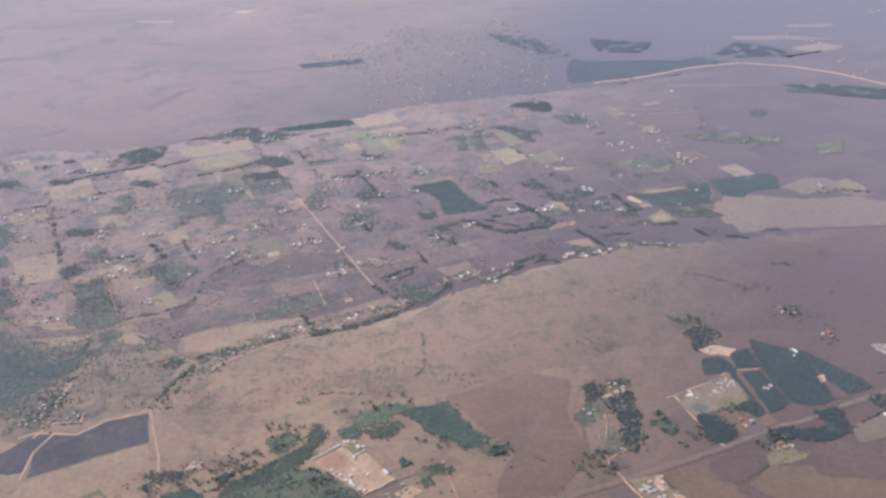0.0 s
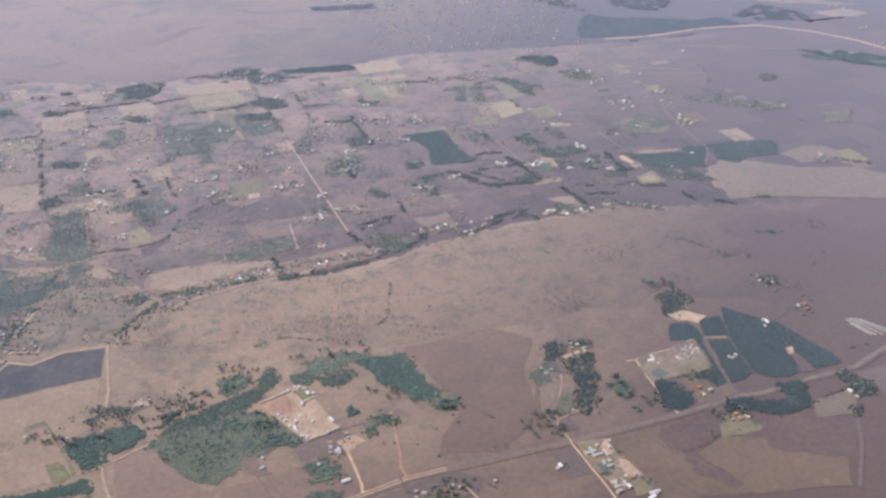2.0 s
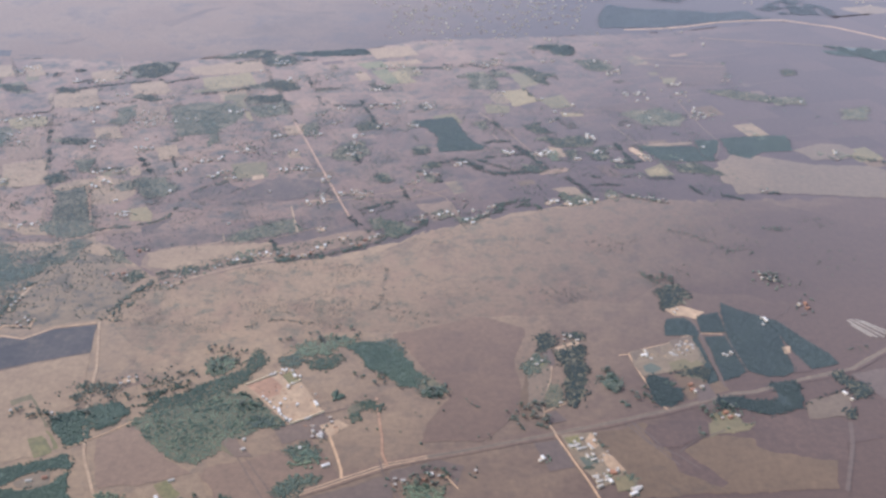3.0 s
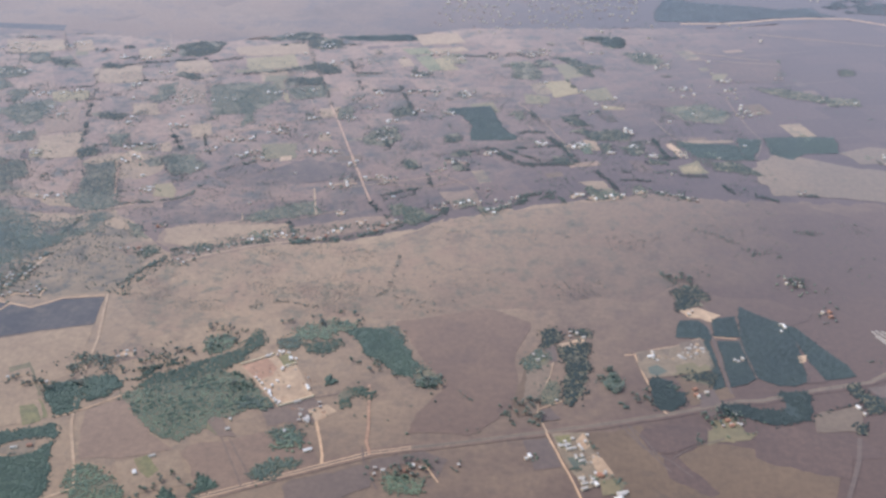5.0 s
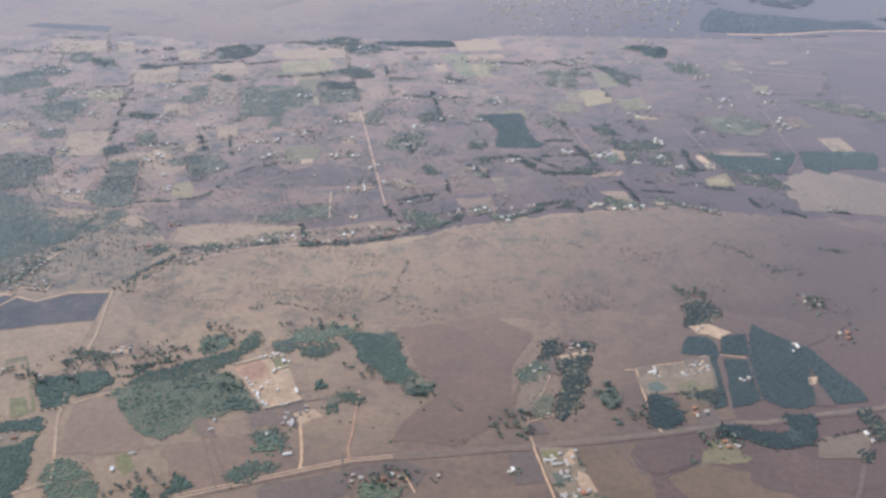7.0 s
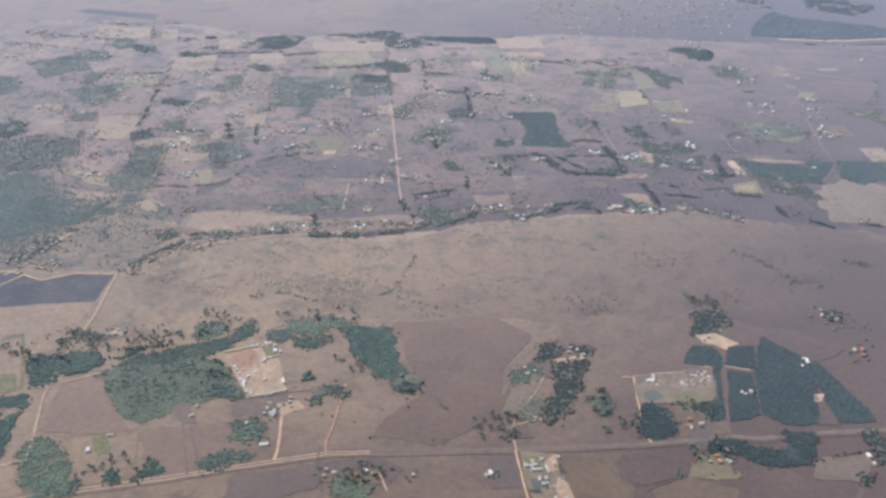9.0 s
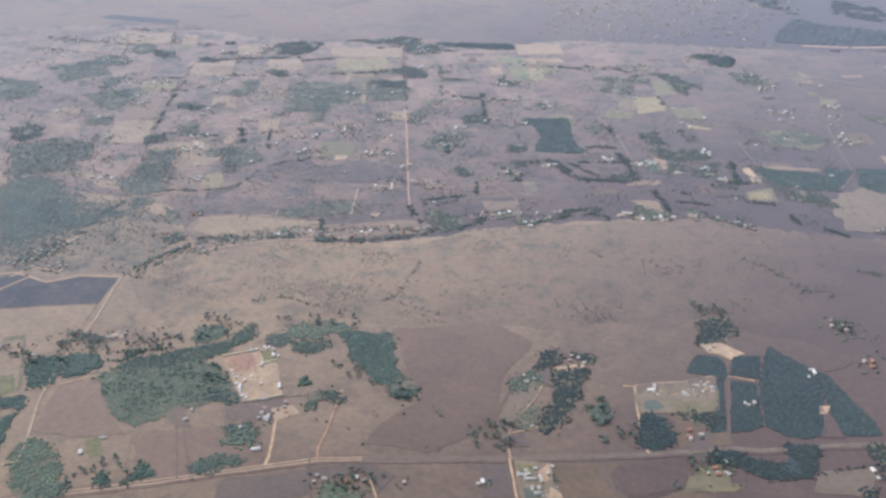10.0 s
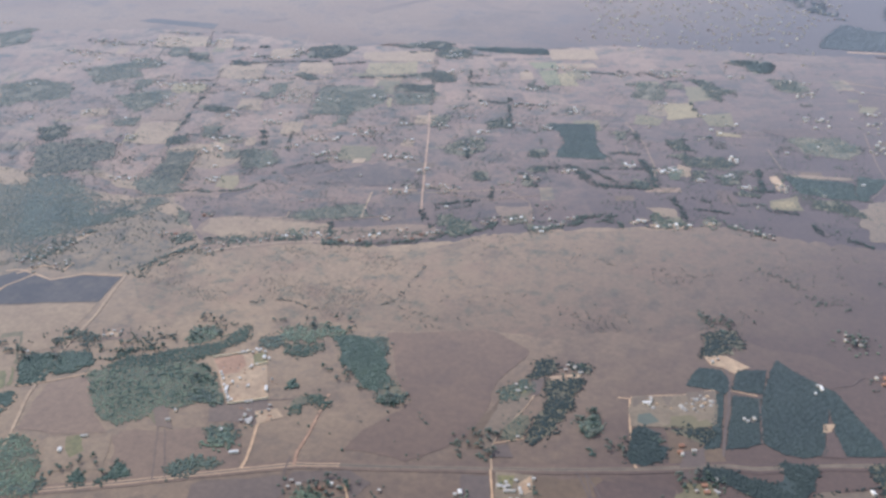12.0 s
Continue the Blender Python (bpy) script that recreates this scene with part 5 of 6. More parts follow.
# trees of the farmland
belt(LEAF_FAR, 8, (-839, 1720), (-802, 1725), (-763, 1738), **THINROW)
belt(LEAF_FAR, 6, (-751, 1757), (-711, 1759), **THINROW)
belt(LEAF_FAR, 5, (-765, 1756), (-712, 1665), **THINROW)
belt(LEAF_FAR, 10, (-674, 1681), (-652, 1685), **ROW)
belt(LEAF_FAR, 10, (-632, 1699), (-611, 1702), **ROW)
belt(LEAF_FAR, 8, (-946, 1630), (-872, 1633), (-777, 1644), **THINROW)
wood(LEAF_GREY, (-793, 1559), (-772, 1579), (-742, 1570), (-721, 1536), (-765, 1525), **THIN)
wood(LEAF_GREY, (-802, 1531), (-786, 1546), (-758, 1506), (-777, 1500), **THIN)
wood(LEAF_GREY, (-775, 1641), (-746, 1658), (-713, 1612), (-740, 1596), **THIN)
wood(LEAF_FAR, (-725, 1627), (-697, 1643), (-674, 1602), (-695, 1588), **THIN)
belt(LEAF_FAR, 4, (-682, 1478), (-645, 1499), (-599, 1514), **ROW)
belt(LEAF_FAR, 4, (-620, 1573), (-589, 1501), (-564, 1428), **THINROW)
belt(LEAF_GREY, 7, (-560, 1419), (-531, 1340), (-494, 1251), **THINROW)
wood(LEAF_GREY, (-656, 1424), (-642, 1455), (-621, 1435), (-614, 1398), (-634, 1394), **THIN)
wood(LEAF_FAR, (-711, 1249), (-695, 1270), (-667, 1261), (-650, 1233), (-658, 1218), (-680, 1211), **COPSE)
wood(LEAF_FAR, (-639, 1228), (-615, 1245), (-595, 1241), (-588, 1226), (-619, 1214), **THIN)
wood(LEAF_GREY, (-633, 1311), (-602, 1331), (-583, 1309), (-612, 1293), **THIN)
wood(LEAF_FAR, (-661, 1187), (-653, 1211), (-605, 1210), (-566, 1240), (-536, 1201), (-559, 1173), (-525, 1158), (-568, 1136), (-600, 1111), **BROAD)
wood(LEAF_GREY, (-594, 1104), (-557, 1121), (-508, 1106), (-483, 1080), (-522, 1075), (-568, 1072), **BROAD)
wood(LEAF_GREY, (-566, 1069), (-521, 1074), (-476, 1072), (-458, 1045), (-429, 1046), (-404, 1079), (-401, 1107), (-385, 1102), (-406, 1047), (-439, 1007), (-456, 980), (-477, 958), **BROAD)
belt(LEAF_FAR, 7, (-449, 1305), (-433, 1312), **ROW)
belt(LEAF_FAR, 7, (-437, 1242), (-428, 1255), **ROW)
belt(LEAF_FAR, 6, (-406, 1354), (-374, 1308), **ROW)
belt(LEAF_FAR, 5, (-365, 1363), (-331, 1293), **THINROW)
wood(LEAF_FAR, (-488, 1241), (-463, 1243), (-449, 1270), (-433, 1223), (-406, 1161), (-436, 1151), (-455, 1159), (-466, 1202), **BROAD)
wood(LEAF_GREY, (-381, 1268), (-375, 1287), (-352, 1286), (-324, 1251), (-338, 1229), (-361, 1235), **BROAD)
wood(LEAF_FAR, (-412, 1266), (-395, 1280), (-378, 1253), (-395, 1243), **THIN)
wood(LEAF_GREY, (-463, 1153), (-412, 1162), (-391, 1136), (-408, 1113), (-441, 1123), **BROAD)
belt(LEAF_GREY, 8, (-312, 1225), (-287, 1271), (-248, 1292), **THINROW)
wood(LEAF_FAR, (-430, 1779), (-402, 1795), (-346, 1835), (-320, 1826), (-319, 1795), (-338, 1786), (-387, 1780), **COPSE)
wood(LEAF_FAR, (-337, 1796), (-326, 1814), (-277, 1806), (-267, 1766), (-290, 1751), (-311, 1744), **COPSE)
belt(LEAF_FAR, 7, (-269, 1778), (-235, 1783), **ROW)
belt(LEAF_FAR, 9, (-375, 1750), (-352, 1771), (-333, 1774), **ROW)
belt(LEAF_FAR, 6, (-317, 1742), (-272, 1634), (-214, 1493), **THINROW)
belt(LEAF_FAR, 5, (-238, 1705), (-185, 1566), **THINROW)
belt(LEAF_FAR, 6, (-212, 1643), (-152, 1646), **ROW)
wood(LEAF_FAR, (50, 1509), (63, 1523), (71, 1497), (59, 1484), **THIN)
wood(LEAF_FAR, (-66, 1307), (-56, 1321), (-45, 1296), (-56, 1286), **COPSE)
belt(LEAF_FAR, 6, (-20, 1334), (-2, 1310), (16, 1287), **ROW)
belt(LEAF_FAR, 5, (75, 1527), (93, 1486), **ROW)
belt(LEAF_FAR, 6, (251, 1441), (260, 1402), (270, 1363), **ROW)
belt(LEAF_FAR, 6, (100, 1781), (77, 1750), (26, 1780), (-19, 1772), **ROW)
wood(LEAF_FAR, (94, 1776), (126, 1772), (148, 1745), (176, 1743), (163, 1722), (153, 1719), (162, 1681), (150, 1685), (122, 1742), **COPSE)
belt(LEAF_FAR, 5, (120, 1670), (145, 1607), **ROW)
wood(LEAF_FAR, (130, 1874), (160, 1893), (207, 1890), (211, 1854), (186, 1830), (164, 1863), **COPSE)
wood(LEAF_FAR, (210, 1806), (237, 1815), (262, 1811), (268, 1779), (232, 1767), **THIN)
wood(LEAF_FAR, (59, 1750), (87, 1753), (99, 1723), (74, 1715), **THIN)
wood(LEAF_GREY, (267, 1568), (332, 1595), (364, 1557), (350, 1522), (299, 1526), **THIN)
belt(LEAF_FAR, 6, (-72, 1751), (-25, 1757), (28, 1769), **ROW)
# tree rows and woods along the hill's foot
belt(LEAF_DARK, 7, (-191, 1076), (-151, 1081), (-114, 1091), (-79, 1106), (-51, 1122), (-36, 1136), **ROW)
belt(LEAF_GREY, 12, (-280, 1033), (-242, 1066), (-203, 1087), (-165, 1111), **THINROW)
belt(LEAF_DARK, 10, (-162, 1103), (-114, 1121), (-81, 1125), (-52, 1139), **THINROW)
belt(LEAF_FAR, 5, (-173, 1125), (-154, 1086), **ROW)
belt(LEAF_FAR, 6, (-90, 1189), (-75, 1168), (-59, 1151), **ROW)
wood(LEAF_DARK, (-66, 1180), (-51, 1189), (-40, 1165), (-54, 1159), **THIN)
wood(LEAF_DARK, (-52, 1181), (-32, 1180), (-9, 1164), (-14, 1146), (-27, 1137), (-38, 1142), **COPSE)
belt(LEAF_DARK, 8, (-15, 1148), (-2, 1162), (8, 1183), **ROW)
belt(LEAF_FAR, 6, (-81, 1207), (-54, 1222), (-23, 1238), **ROW)
belt(LEAF_FAR, 4, (-23, 1239), (-34, 1273), **ROW)
belt(LEAF_FAR, 7, (-77, 1199), (-56, 1201), (-38, 1217), **THINROW)
wood(LEAF_DARK, (13, 1200), (32, 1203), (38, 1190), (21, 1184), **THIN)
wood(LEAF_DARK, (43, 1183), (63, 1192), (72, 1177), (51, 1168), **THIN)
belt(LEAF_DARK, 8, (47, 1173), (62, 1178), (85, 1192), (101, 1205), (138, 1216), **ROW)
belt(LEAF_DARK, 9, (90, 1210), (105, 1219), (137, 1227), **ROW)
belt(LEAF_DARK, 5, (131, 1226), (145, 1198), **ROW)
wood(LEAF_DARK, (168, 1237), (175, 1241), (184, 1229), (198, 1238), (207, 1223), (190, 1211), (175, 1215), **COPSE)
belt(LEAF_FAR, 6, (176, 1294), (193, 1262), (210, 1229), **ROW)
wood(LEAF_DARK, (222, 1248), (237, 1256), (243, 1233), (229, 1226), **THIN)
belt(LEAF_GREY, 6, (249, 1235), (280, 1232), (299, 1229), **ROW)
belt(LEAF_FAR, 5, (207, 1266), (251, 1269), **ROW)
belt(LEAF_FAR, 6, (281, 1295), (306, 1299), (323, 1301), **ROW)
wood(LEAF_FAR, (243, 1346), (270, 1349), (269, 1335), (249, 1328), **COPSE)
belt(LEAF_FAR, 6, (199, 1301), (221, 1293), **ROW)
wood(LEAF_FAR, (322, 1358), (351, 1373), (381, 1348), (383, 1326), (344, 1328), (330, 1330), **COPSE)
belt(LEAF_FAR, 6, (332, 1280), (346, 1255), **ROW)
belt(LEAF_FAR, 7, (368, 1260), (382, 1255), (397, 1254), **ROW)
belt(LEAF_GREY, 6, (344, 1287), (370, 1264), **THINROW)
belt(LEAF_FAR, 6, (424, 1276), (447, 1284), **ROW)
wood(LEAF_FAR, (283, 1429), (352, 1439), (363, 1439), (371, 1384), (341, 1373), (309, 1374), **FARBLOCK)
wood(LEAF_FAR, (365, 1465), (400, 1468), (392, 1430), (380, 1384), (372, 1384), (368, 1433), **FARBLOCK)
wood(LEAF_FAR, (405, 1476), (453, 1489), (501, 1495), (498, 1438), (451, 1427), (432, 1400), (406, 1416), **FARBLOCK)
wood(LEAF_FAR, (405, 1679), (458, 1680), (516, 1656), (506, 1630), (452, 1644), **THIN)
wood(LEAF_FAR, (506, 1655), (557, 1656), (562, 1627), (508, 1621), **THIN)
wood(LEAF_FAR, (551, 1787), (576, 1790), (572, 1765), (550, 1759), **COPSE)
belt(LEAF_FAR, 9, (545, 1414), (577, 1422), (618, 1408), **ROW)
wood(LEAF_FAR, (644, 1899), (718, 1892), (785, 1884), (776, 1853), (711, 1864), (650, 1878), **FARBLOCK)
wood(LEAF_GREY, (606, 1608), (650, 1622), (636, 1570), (603, 1562), **THIN)
wood(LEAF_GREY, (290, 1566), (358, 1573), (360, 1548), (297, 1536), **THIN)
wood(LEAF_FAR, (164, 1902), (204, 1894), (205, 1850), (172, 1846), **THIN)
wood(LEAF_FAR, (202, 1813), (251, 1818), (277, 1774), (239, 1758), **THIN)
layers[0], lift[0], step[0] = 0, 0.47, 0.001
# ---- houses, single trees ----


def boxed(bm, x0, x1, y0, y1, z0, z1):
    v = [bm.verts.new((x, y, z)) for z in (z0, z1) for x, y in ((x0, y0), (x1, y0), (x1, y1), (x0, y1))]
    for f in ((3, 2, 1, 0), (4, 5, 6, 7), (0, 1, 5, 4), (1, 2, 6, 5), (2, 3, 7, 6), (3, 0, 4, 7)):
        bm.faces.new([v[i] for i in f])


def house(wide, long, tall, pitch, wall, roofing, label):
    """A small house: walls on a footing, a gabled roof with eaves, a door and windows."""
    base = new("house")
    wide, long, tall, pitch = wide * 0.68, long * 0.68, tall * 0.75, pitch * 0.7
    bm = bmesh.new()
    boxed(bm, -wide / 2, wide / 2, -long / 2, long / 2, -0.9, tall)
    ridge = [bm.verts.new((0, y, tall + pitch)) for y in (-long / 2, long / 2)]
    bm.verts.ensure_lookup_table()
    bm.faces.new((bm.verts[4], bm.verts[5], ridge[0]))
    bm.faces.new((bm.verts[6], bm.verts[7], ridge[1]))
    part("wall", bm, wall, base)
    bm = bmesh.new()
    e, th = 0.25, 0.12
    w, l = wide / 2 + e, long / 2 + e
    drop = pitch * e / (wide / 2)
    rows = [[bm.verts.new(p) for p in ((-w, y, tall - drop + lift), (0, y, tall + pitch + lift), (w, y, tall - drop + lift))] for lift in (0.02, 0.02 + th) for y in (-l, l)]
    (a, b), (c, d) = (rows[0], rows[1]), (rows[2], rows[3])
    for k in (0, 1):
        bm.faces.new((c[k], c[k + 1], d[k + 1], d[k]))
        bm.faces.new((b[k], b[k + 1], a[k + 1], a[k]))
        bm.faces.new((a[k], a[k + 1], c[k + 1], c[k]))
        bm.faces.new((d[k], d[k + 1], b[k + 1], b[k]))
    bm.faces.new((a[0], c[0], d[0], b[0]))
    bm.faces.new((b[2], d[2], c[2], a[2]))
    bmesh.ops.recalc_face_normals(bm, faces=bm.faces[:])
    part("roof", bm, roofing, base)
    bm = bmesh.new()
    boxed(bm, wide / 2 - 0.02, wide / 2 + 0.05, -0.2, 0.2, 0.0, tall * 0.75)
    part("door", bm, DOOR, base)
    for y in (-long * 0.3, long * 0.3):
        bm = bmesh.new()
        boxed(bm, wide / 2 - 0.02, wide / 2 + 0.04, y - 0.25, y + 0.25, tall * 0.4, tall * 0.78)
        part("window", bm, PANE, base)
    return tagged(base, label, "house", "farm houses")


HOUSES = [
    house(4.0, 6.5, 1.7, 0.7, WALL, ROOF_WHITE, "plastered farm house with a white metal roof"),
    house(3.0, 3.8, 1.6, 0.6, WALL, ROOF_PALE, "small plastered house with a dusty pale metal roof"),
    house(3.6, 5.4, 1.6, 0.6, WALL, ROOF_GREY, "plastered house with a weathered metal roof"),
    house(3.0, 3.6, 1.5, 0.5, BRICK, ROOF_GREY, "small brick house with a weathered metal roof"),
    house(4.2, 6.0, 1.7, 1.1, BRICK, ROOF_RED, "brick house with a red tiled roof"),
    house(3.4, 10.5, 1.8, 0.5, WALL, ROOF_WHITE, "long low farm shed with a white metal roof"),
    house(3.2, 8.0, 1.7, 0.5, WALL, ROOF_GREY, "long low farm shed with a grey metal roof"),
    house(2.4, 3.4, 1.4, 0.4, WALL, ROOF_WHITE, "small white shed in a sandy walled yard"),
    house(5.5, 8.0, 1.8, 0.9, WALL, ROOF_PALE, "broad building with a dusty pale metal roof"),
]
used = set()
far_places = []


def at(template, x, y, turn):
    """Puts a house at x, y: the template itself first, then copies."""
    m = pose(x, y, float(rise(x, y)) + 0.5, 0, 0, turn)
    if y > 1215:
        far_places.append((template, m))
        return None
    if template in used:
        return copy_thing(HOUSES[template], m)
    used.add(template)
    HOUSES[template].matrix_basis = m
    return HOUSES[template]


homes = random.Random(5)


def homestead(x, y, n=4, spread=9.0, kinds=(1, 2, 3, 2, 1, 3, 4, 0), trees=5, yard=VERGE):
    """A few houses on a bare yard, with trees round them."""
    if yard:
        ring = [(x + spread * homes.uniform(0.4, 1.15) * math.cos(a), y + spread * homes.uniform(0.35, 1.0) * math.sin(a)) for a in (0.2, 1.0, 1.9, 2.8, 3.8, 4.6, 5.5)]
        field("yard", yard, *ring, wobble=1.5, label="trodden bare yard of a homestead", category="yard")
    spots = []
    for _ in range(60):
        if len(spots) >= n:
            break
        p = (x + homes.uniform(-1, 1) * spread * 0.8, y + homes.uniform(-1, 1) * spread * 0.7)
        if all(math.hypot(p[0] - q[0], p[1] - q[1]) > 6.5 for q in spots):
            spots.append(p)
            at(homes.choice(kinds), *p, math.degrees(GRID) + homes.choice((0, 90)) + homes.uniform(-6, 6))
    if trees:
        k = trees
        ax = np.array([x + homes.gauss(0, spread * 1.15) for _ in range(k * 2)])
        ay = np.array([y + homes.gauss(0, spread * 1.15) for _ in range(k * 2)])
        far = np.array([all(math.hypot(a - q[0], b - q[1]) > 4.2 for q in spots) for a, b in zip(ax, ay)], bool)
        if far.any():
            rng = np.random.default_rng(int(abs(x) + abs(y)))
            me = lump_mesh("yard_trees", *crowns(ax[far], ay[far], 2.5 * rng.uniform(0.6, 1.3, int(far.sum())), rng, 3), rng)
            me.materials.append(homes.choice((LEAF_DARK, LEAF_GREY, LEAF_GREEN)))
            tagged(new("yard_trees", me), "dark garden trees round a homestead", "trees", kind="stuff")


def homesteads(*spots, **how):
    for x, y in spots:
        homestead(x, y, **how)


# the walled yard
at(5, *(-64, 813), 32)
at(6, *(-68, 791), -55)
at(0, *(-92, 855), 30)
at(1, *(-103, 862), 30)
at(2, *(-96, 863), 40)
at(3, *(-106, 858), 30)
at(1, *(-95, 836), 32)
at(5, *(-96, 800), 20)
at(1, *(-111, 816), 30)
at(1, *(-89, 791), 30)
at(3, *(-84, 785), -20)
at(6, *(-114, 855), -60)
homesteads((-54, 769), n=5, spread=7.0, kinds=(2, 3, 1), yard=None)
homesteads((-46, 790), n=3, spread=4.5, kinds=(4, 3), yard=None, trees=0)
at(5, *(-41, 728), -60)
at(1, *(-67, 749), 10)
at(0, *(-172, 678), 30)
at(6, *(-166, 700), -60)
at(1, *(-118, 757), 30)
at(1, *(-301, 782), 30)
at(2, *(-116, 744), -50)
at(8, *(-53, 768), -58)
at(6, *(173, 770), -60)
at(6, *(175, 765), -60)
at(2, *(186, 758), 20)
at(4, *(201, 736), 30)
at(0, *(199, 725), 30)
at(3, *(186, 729), 30)
at(6, *(190, 718), -55)
at(1, *(220, 717), 10)
at(5, *(244, 914), -62)
at(2, *(246, 912), 30)
at(3, *(160, 830), -60)
for spotted, turn in zip([(-115, 820), (-107, 812), (-101, 804), (-93, 795), (-87, 789), (-83, 788), (-69, 790), (-66, 792), (-102, 865), (-106, 864), (-115, 856), (-112, 858), (-95, 839), (-92, 843), (-97, 811), (-94, 818), (-81, 811), (-87, 855)], (30, 20, 25, 30, -20, 40, 80, 100, 30, 20, 100, 10, 30, 95, 30, 60, 20, 30)):
    at(7, *spotted, turn)
# the settlement at the crossing
for spotted, kind, turn in zip([(198, 738), (203, 736), (206, 741), (196, 730), (188, 728), (173, 771), (167, 768), (220, 717), (217, 711), (425, 864), (429, 855), (316, 836), (320, 822), (312, 821), (286, 857)], (1, 4, 3, 1, 2, 1, 2, 8, 5, 0, 1, 2, 1, 3, 2), (20, 30, 35, 110, 20, -60, 30, -60, -58, 30, 20, 40, -50, 30, 10)):
    at(kind, *spotted, turn)
for spotted, turn in zip([(172, 768), (171, 774), (177, 779), (183, 771), (188, 777), (189, 786)], (10, 15, -70, 20, 12, 100)):
    at(1, *spotted, turn)
# near homesteads
homesteads((-248, 837), n=5, spread=9.0, kinds=(1, 1, 3), trees=6, yard=SAND)
homesteads((21, 711), (51, 718), n=5, spread=8.0, trees=9, yard=None)
homesteads((85, 728), (144, 751), n=2, spread=4.0, trees=3, yard=None)
homesteads((170, 939), (179, 936), n=4, spread=6.0, kinds=(1, 2, 3), trees=3, yard=None)
homesteads((139, 894), n=4, spread=7.0, kinds=(1, 2, 3), trees=4, yard=LAWN)
homesteads((284, 997), (328, 922), n=3, spread=4.5, kinds=(1, 2, 3), trees=0)
homesteads((374, 986), n=2, spread=4.0, kinds=(5,), trees=0, yard=None)
homesteads((311, 823), n=5, spread=9.0, kinds=(2, 3, 4), trees=10, yard=None)
homesteads((288, 863), n=4, spread=7.0, kinds=(2, 3, 4), trees=2, yard=None)
homesteads((421, 1017), (-428, 955), (-439, 925), n=3, spread=8.0, trees=6, yard=None)
# the settled strip along the hill
homesteads((-284, 691), n=2, spread=3.5, kinds=(8, 6), trees=0, yard=None)
homesteads((-274, 697), n=1, spread=2.0, kinds=(4,), trees=0, yard=None)
homesteads((-340, 781), (-308, 781), n=2, spread=4.0, kinds=(1, 3), trees=2, yard=None)
homesteads((-453, 1493), (-430, 1483), (-424, 1498), (-452, 1518), n=6, spread=9.0, kinds=(1, 3, 1, 2), trees=5, yard=None)
homesteads((-532, 1532), (-429, 1275), (-606, 1648), (-675, 1472), (-649, 1471), (-617, 1417), (-484, 1384), (-422, 1385), (-414, 1387), (-323, 1529), (-295, 1758), (-122, 1447), (97, 1396), (159, 1397), (196, 1366), (249, 1362), (215, 1472), n=1, spread=1.0, kinds=(0,), trees=2, yard=None)
homesteads((-758, 1572), (-717, 1683), (-614, 1496), (-591, 1395), (-563, 1266), (-577, 1644), (-277, 1551), (-186, 1530), (-180, 1533), (-154, 1500), (-160, 1494), (-185, 1452), (-278, 1403), (-268, 1398), (-252, 1400), (-189, 1323), (-183, 1331), (-177, 1336), (-115, 1401), (-44, 1494), (-38, 1495), (150, 1401), (228, 1402), (73, 1787), (57, 1785), (165, 1528), n=2, spread=7.0, kinds=(1, 3, 1), trees=4, yard=None)
homesteads((244, 921), n=2, spread=3.0, kinds=(6, 2), trees=0, yard=None)
homesteads((371, 979), (323, 921), (372, 991), (140, 747), n=1, spread=1.0, kinds=(7, 1), trees=0, yard=None)
homesteads((172, 768), (182, 767), (202, 737), (199, 727), (188, 727), (220, 717), (184, 753), n=2, spread=4.5, kinds=(1, 3, 6), trees=1, yard=None)
homesteads((-916, 1573), (-925, 1644), (-891, 1648), (-809, 1685), (-811, 1722), (-858, 1399), (-684, 1325), (-612, 1418), (-797, 1560), (-1168, 1679), n=2, spread=14.0, kinds=(1, 8, 2), trees=3, yard=None)
# farms on the plots
homesteads((-301, 1775), (-251, 1680), (-200, 1699), (-99, 1760), (74, 1798), (41, 1786), (248, 1972), (161, 1924), (160, 1799), (268, 1768), n=2, spread=14.0, kinds=(1, 8, 2, 6), trees=8, yard=None)
homesteads((582, 2204), (798, 2056), (817, 1974), (780, 2283), (803, 2207), (-500, 2772), (1026, 2441), n=3, spread=25.0, kinds=(1, 2), trees=0, yard=None)

# farms of the far settled strip
homesteads((-913, 1634), (-879, 1631), (-839, 1651), (-819, 1665), (-791, 1653), (-786, 1683), (-915, 1571), (-882, 1562), (-879, 1499), (-767, 1555), (-741, 1557), (-718, 1684), (-705, 1703), n=4, spread=16.0, kinds=(1, 8, 2, 0), trees=4, yard=None)
homesteads((-608, 1653), (-571, 1645), (-541, 1668), (-549, 1706), (-531, 1528), (-511, 1588), (-428, 1473), (-441, 1484), (-395, 1489), (-371, 1497), n=3, spread=11.0, kinds=(1, 8, 0, 6), trees=4, yard=None)
homesteads((-653, 1468), (-623, 1478), (-614, 1487), (-565, 1262), (-562, 1267), (-612, 1412), (-590, 1394), (-682, 1323), n=3, spread=12.0, kinds=(1, 0, 2), trees=4, yard=None)
homesteads((-484, 1380), (-486, 1398), (-414, 1379), (-405, 1382), (-446, 1301), (-438, 1308), (-420, 1303), (-415, 1309), (-425, 1268), (-436, 1254), n=2, spread=8.0, kinds=(0, 1, 2), trees=5)
homesteads((-326, 1350), (-312, 1350), (-298, 1354), (-289, 1301), (-277, 1311), (-266, 1294), (-336, 1312), (-270, 1386), (-257, 1385), (-198, 1324), n=3, spread=9.0, kinds=(1, 2, 0, 3), trees=6)
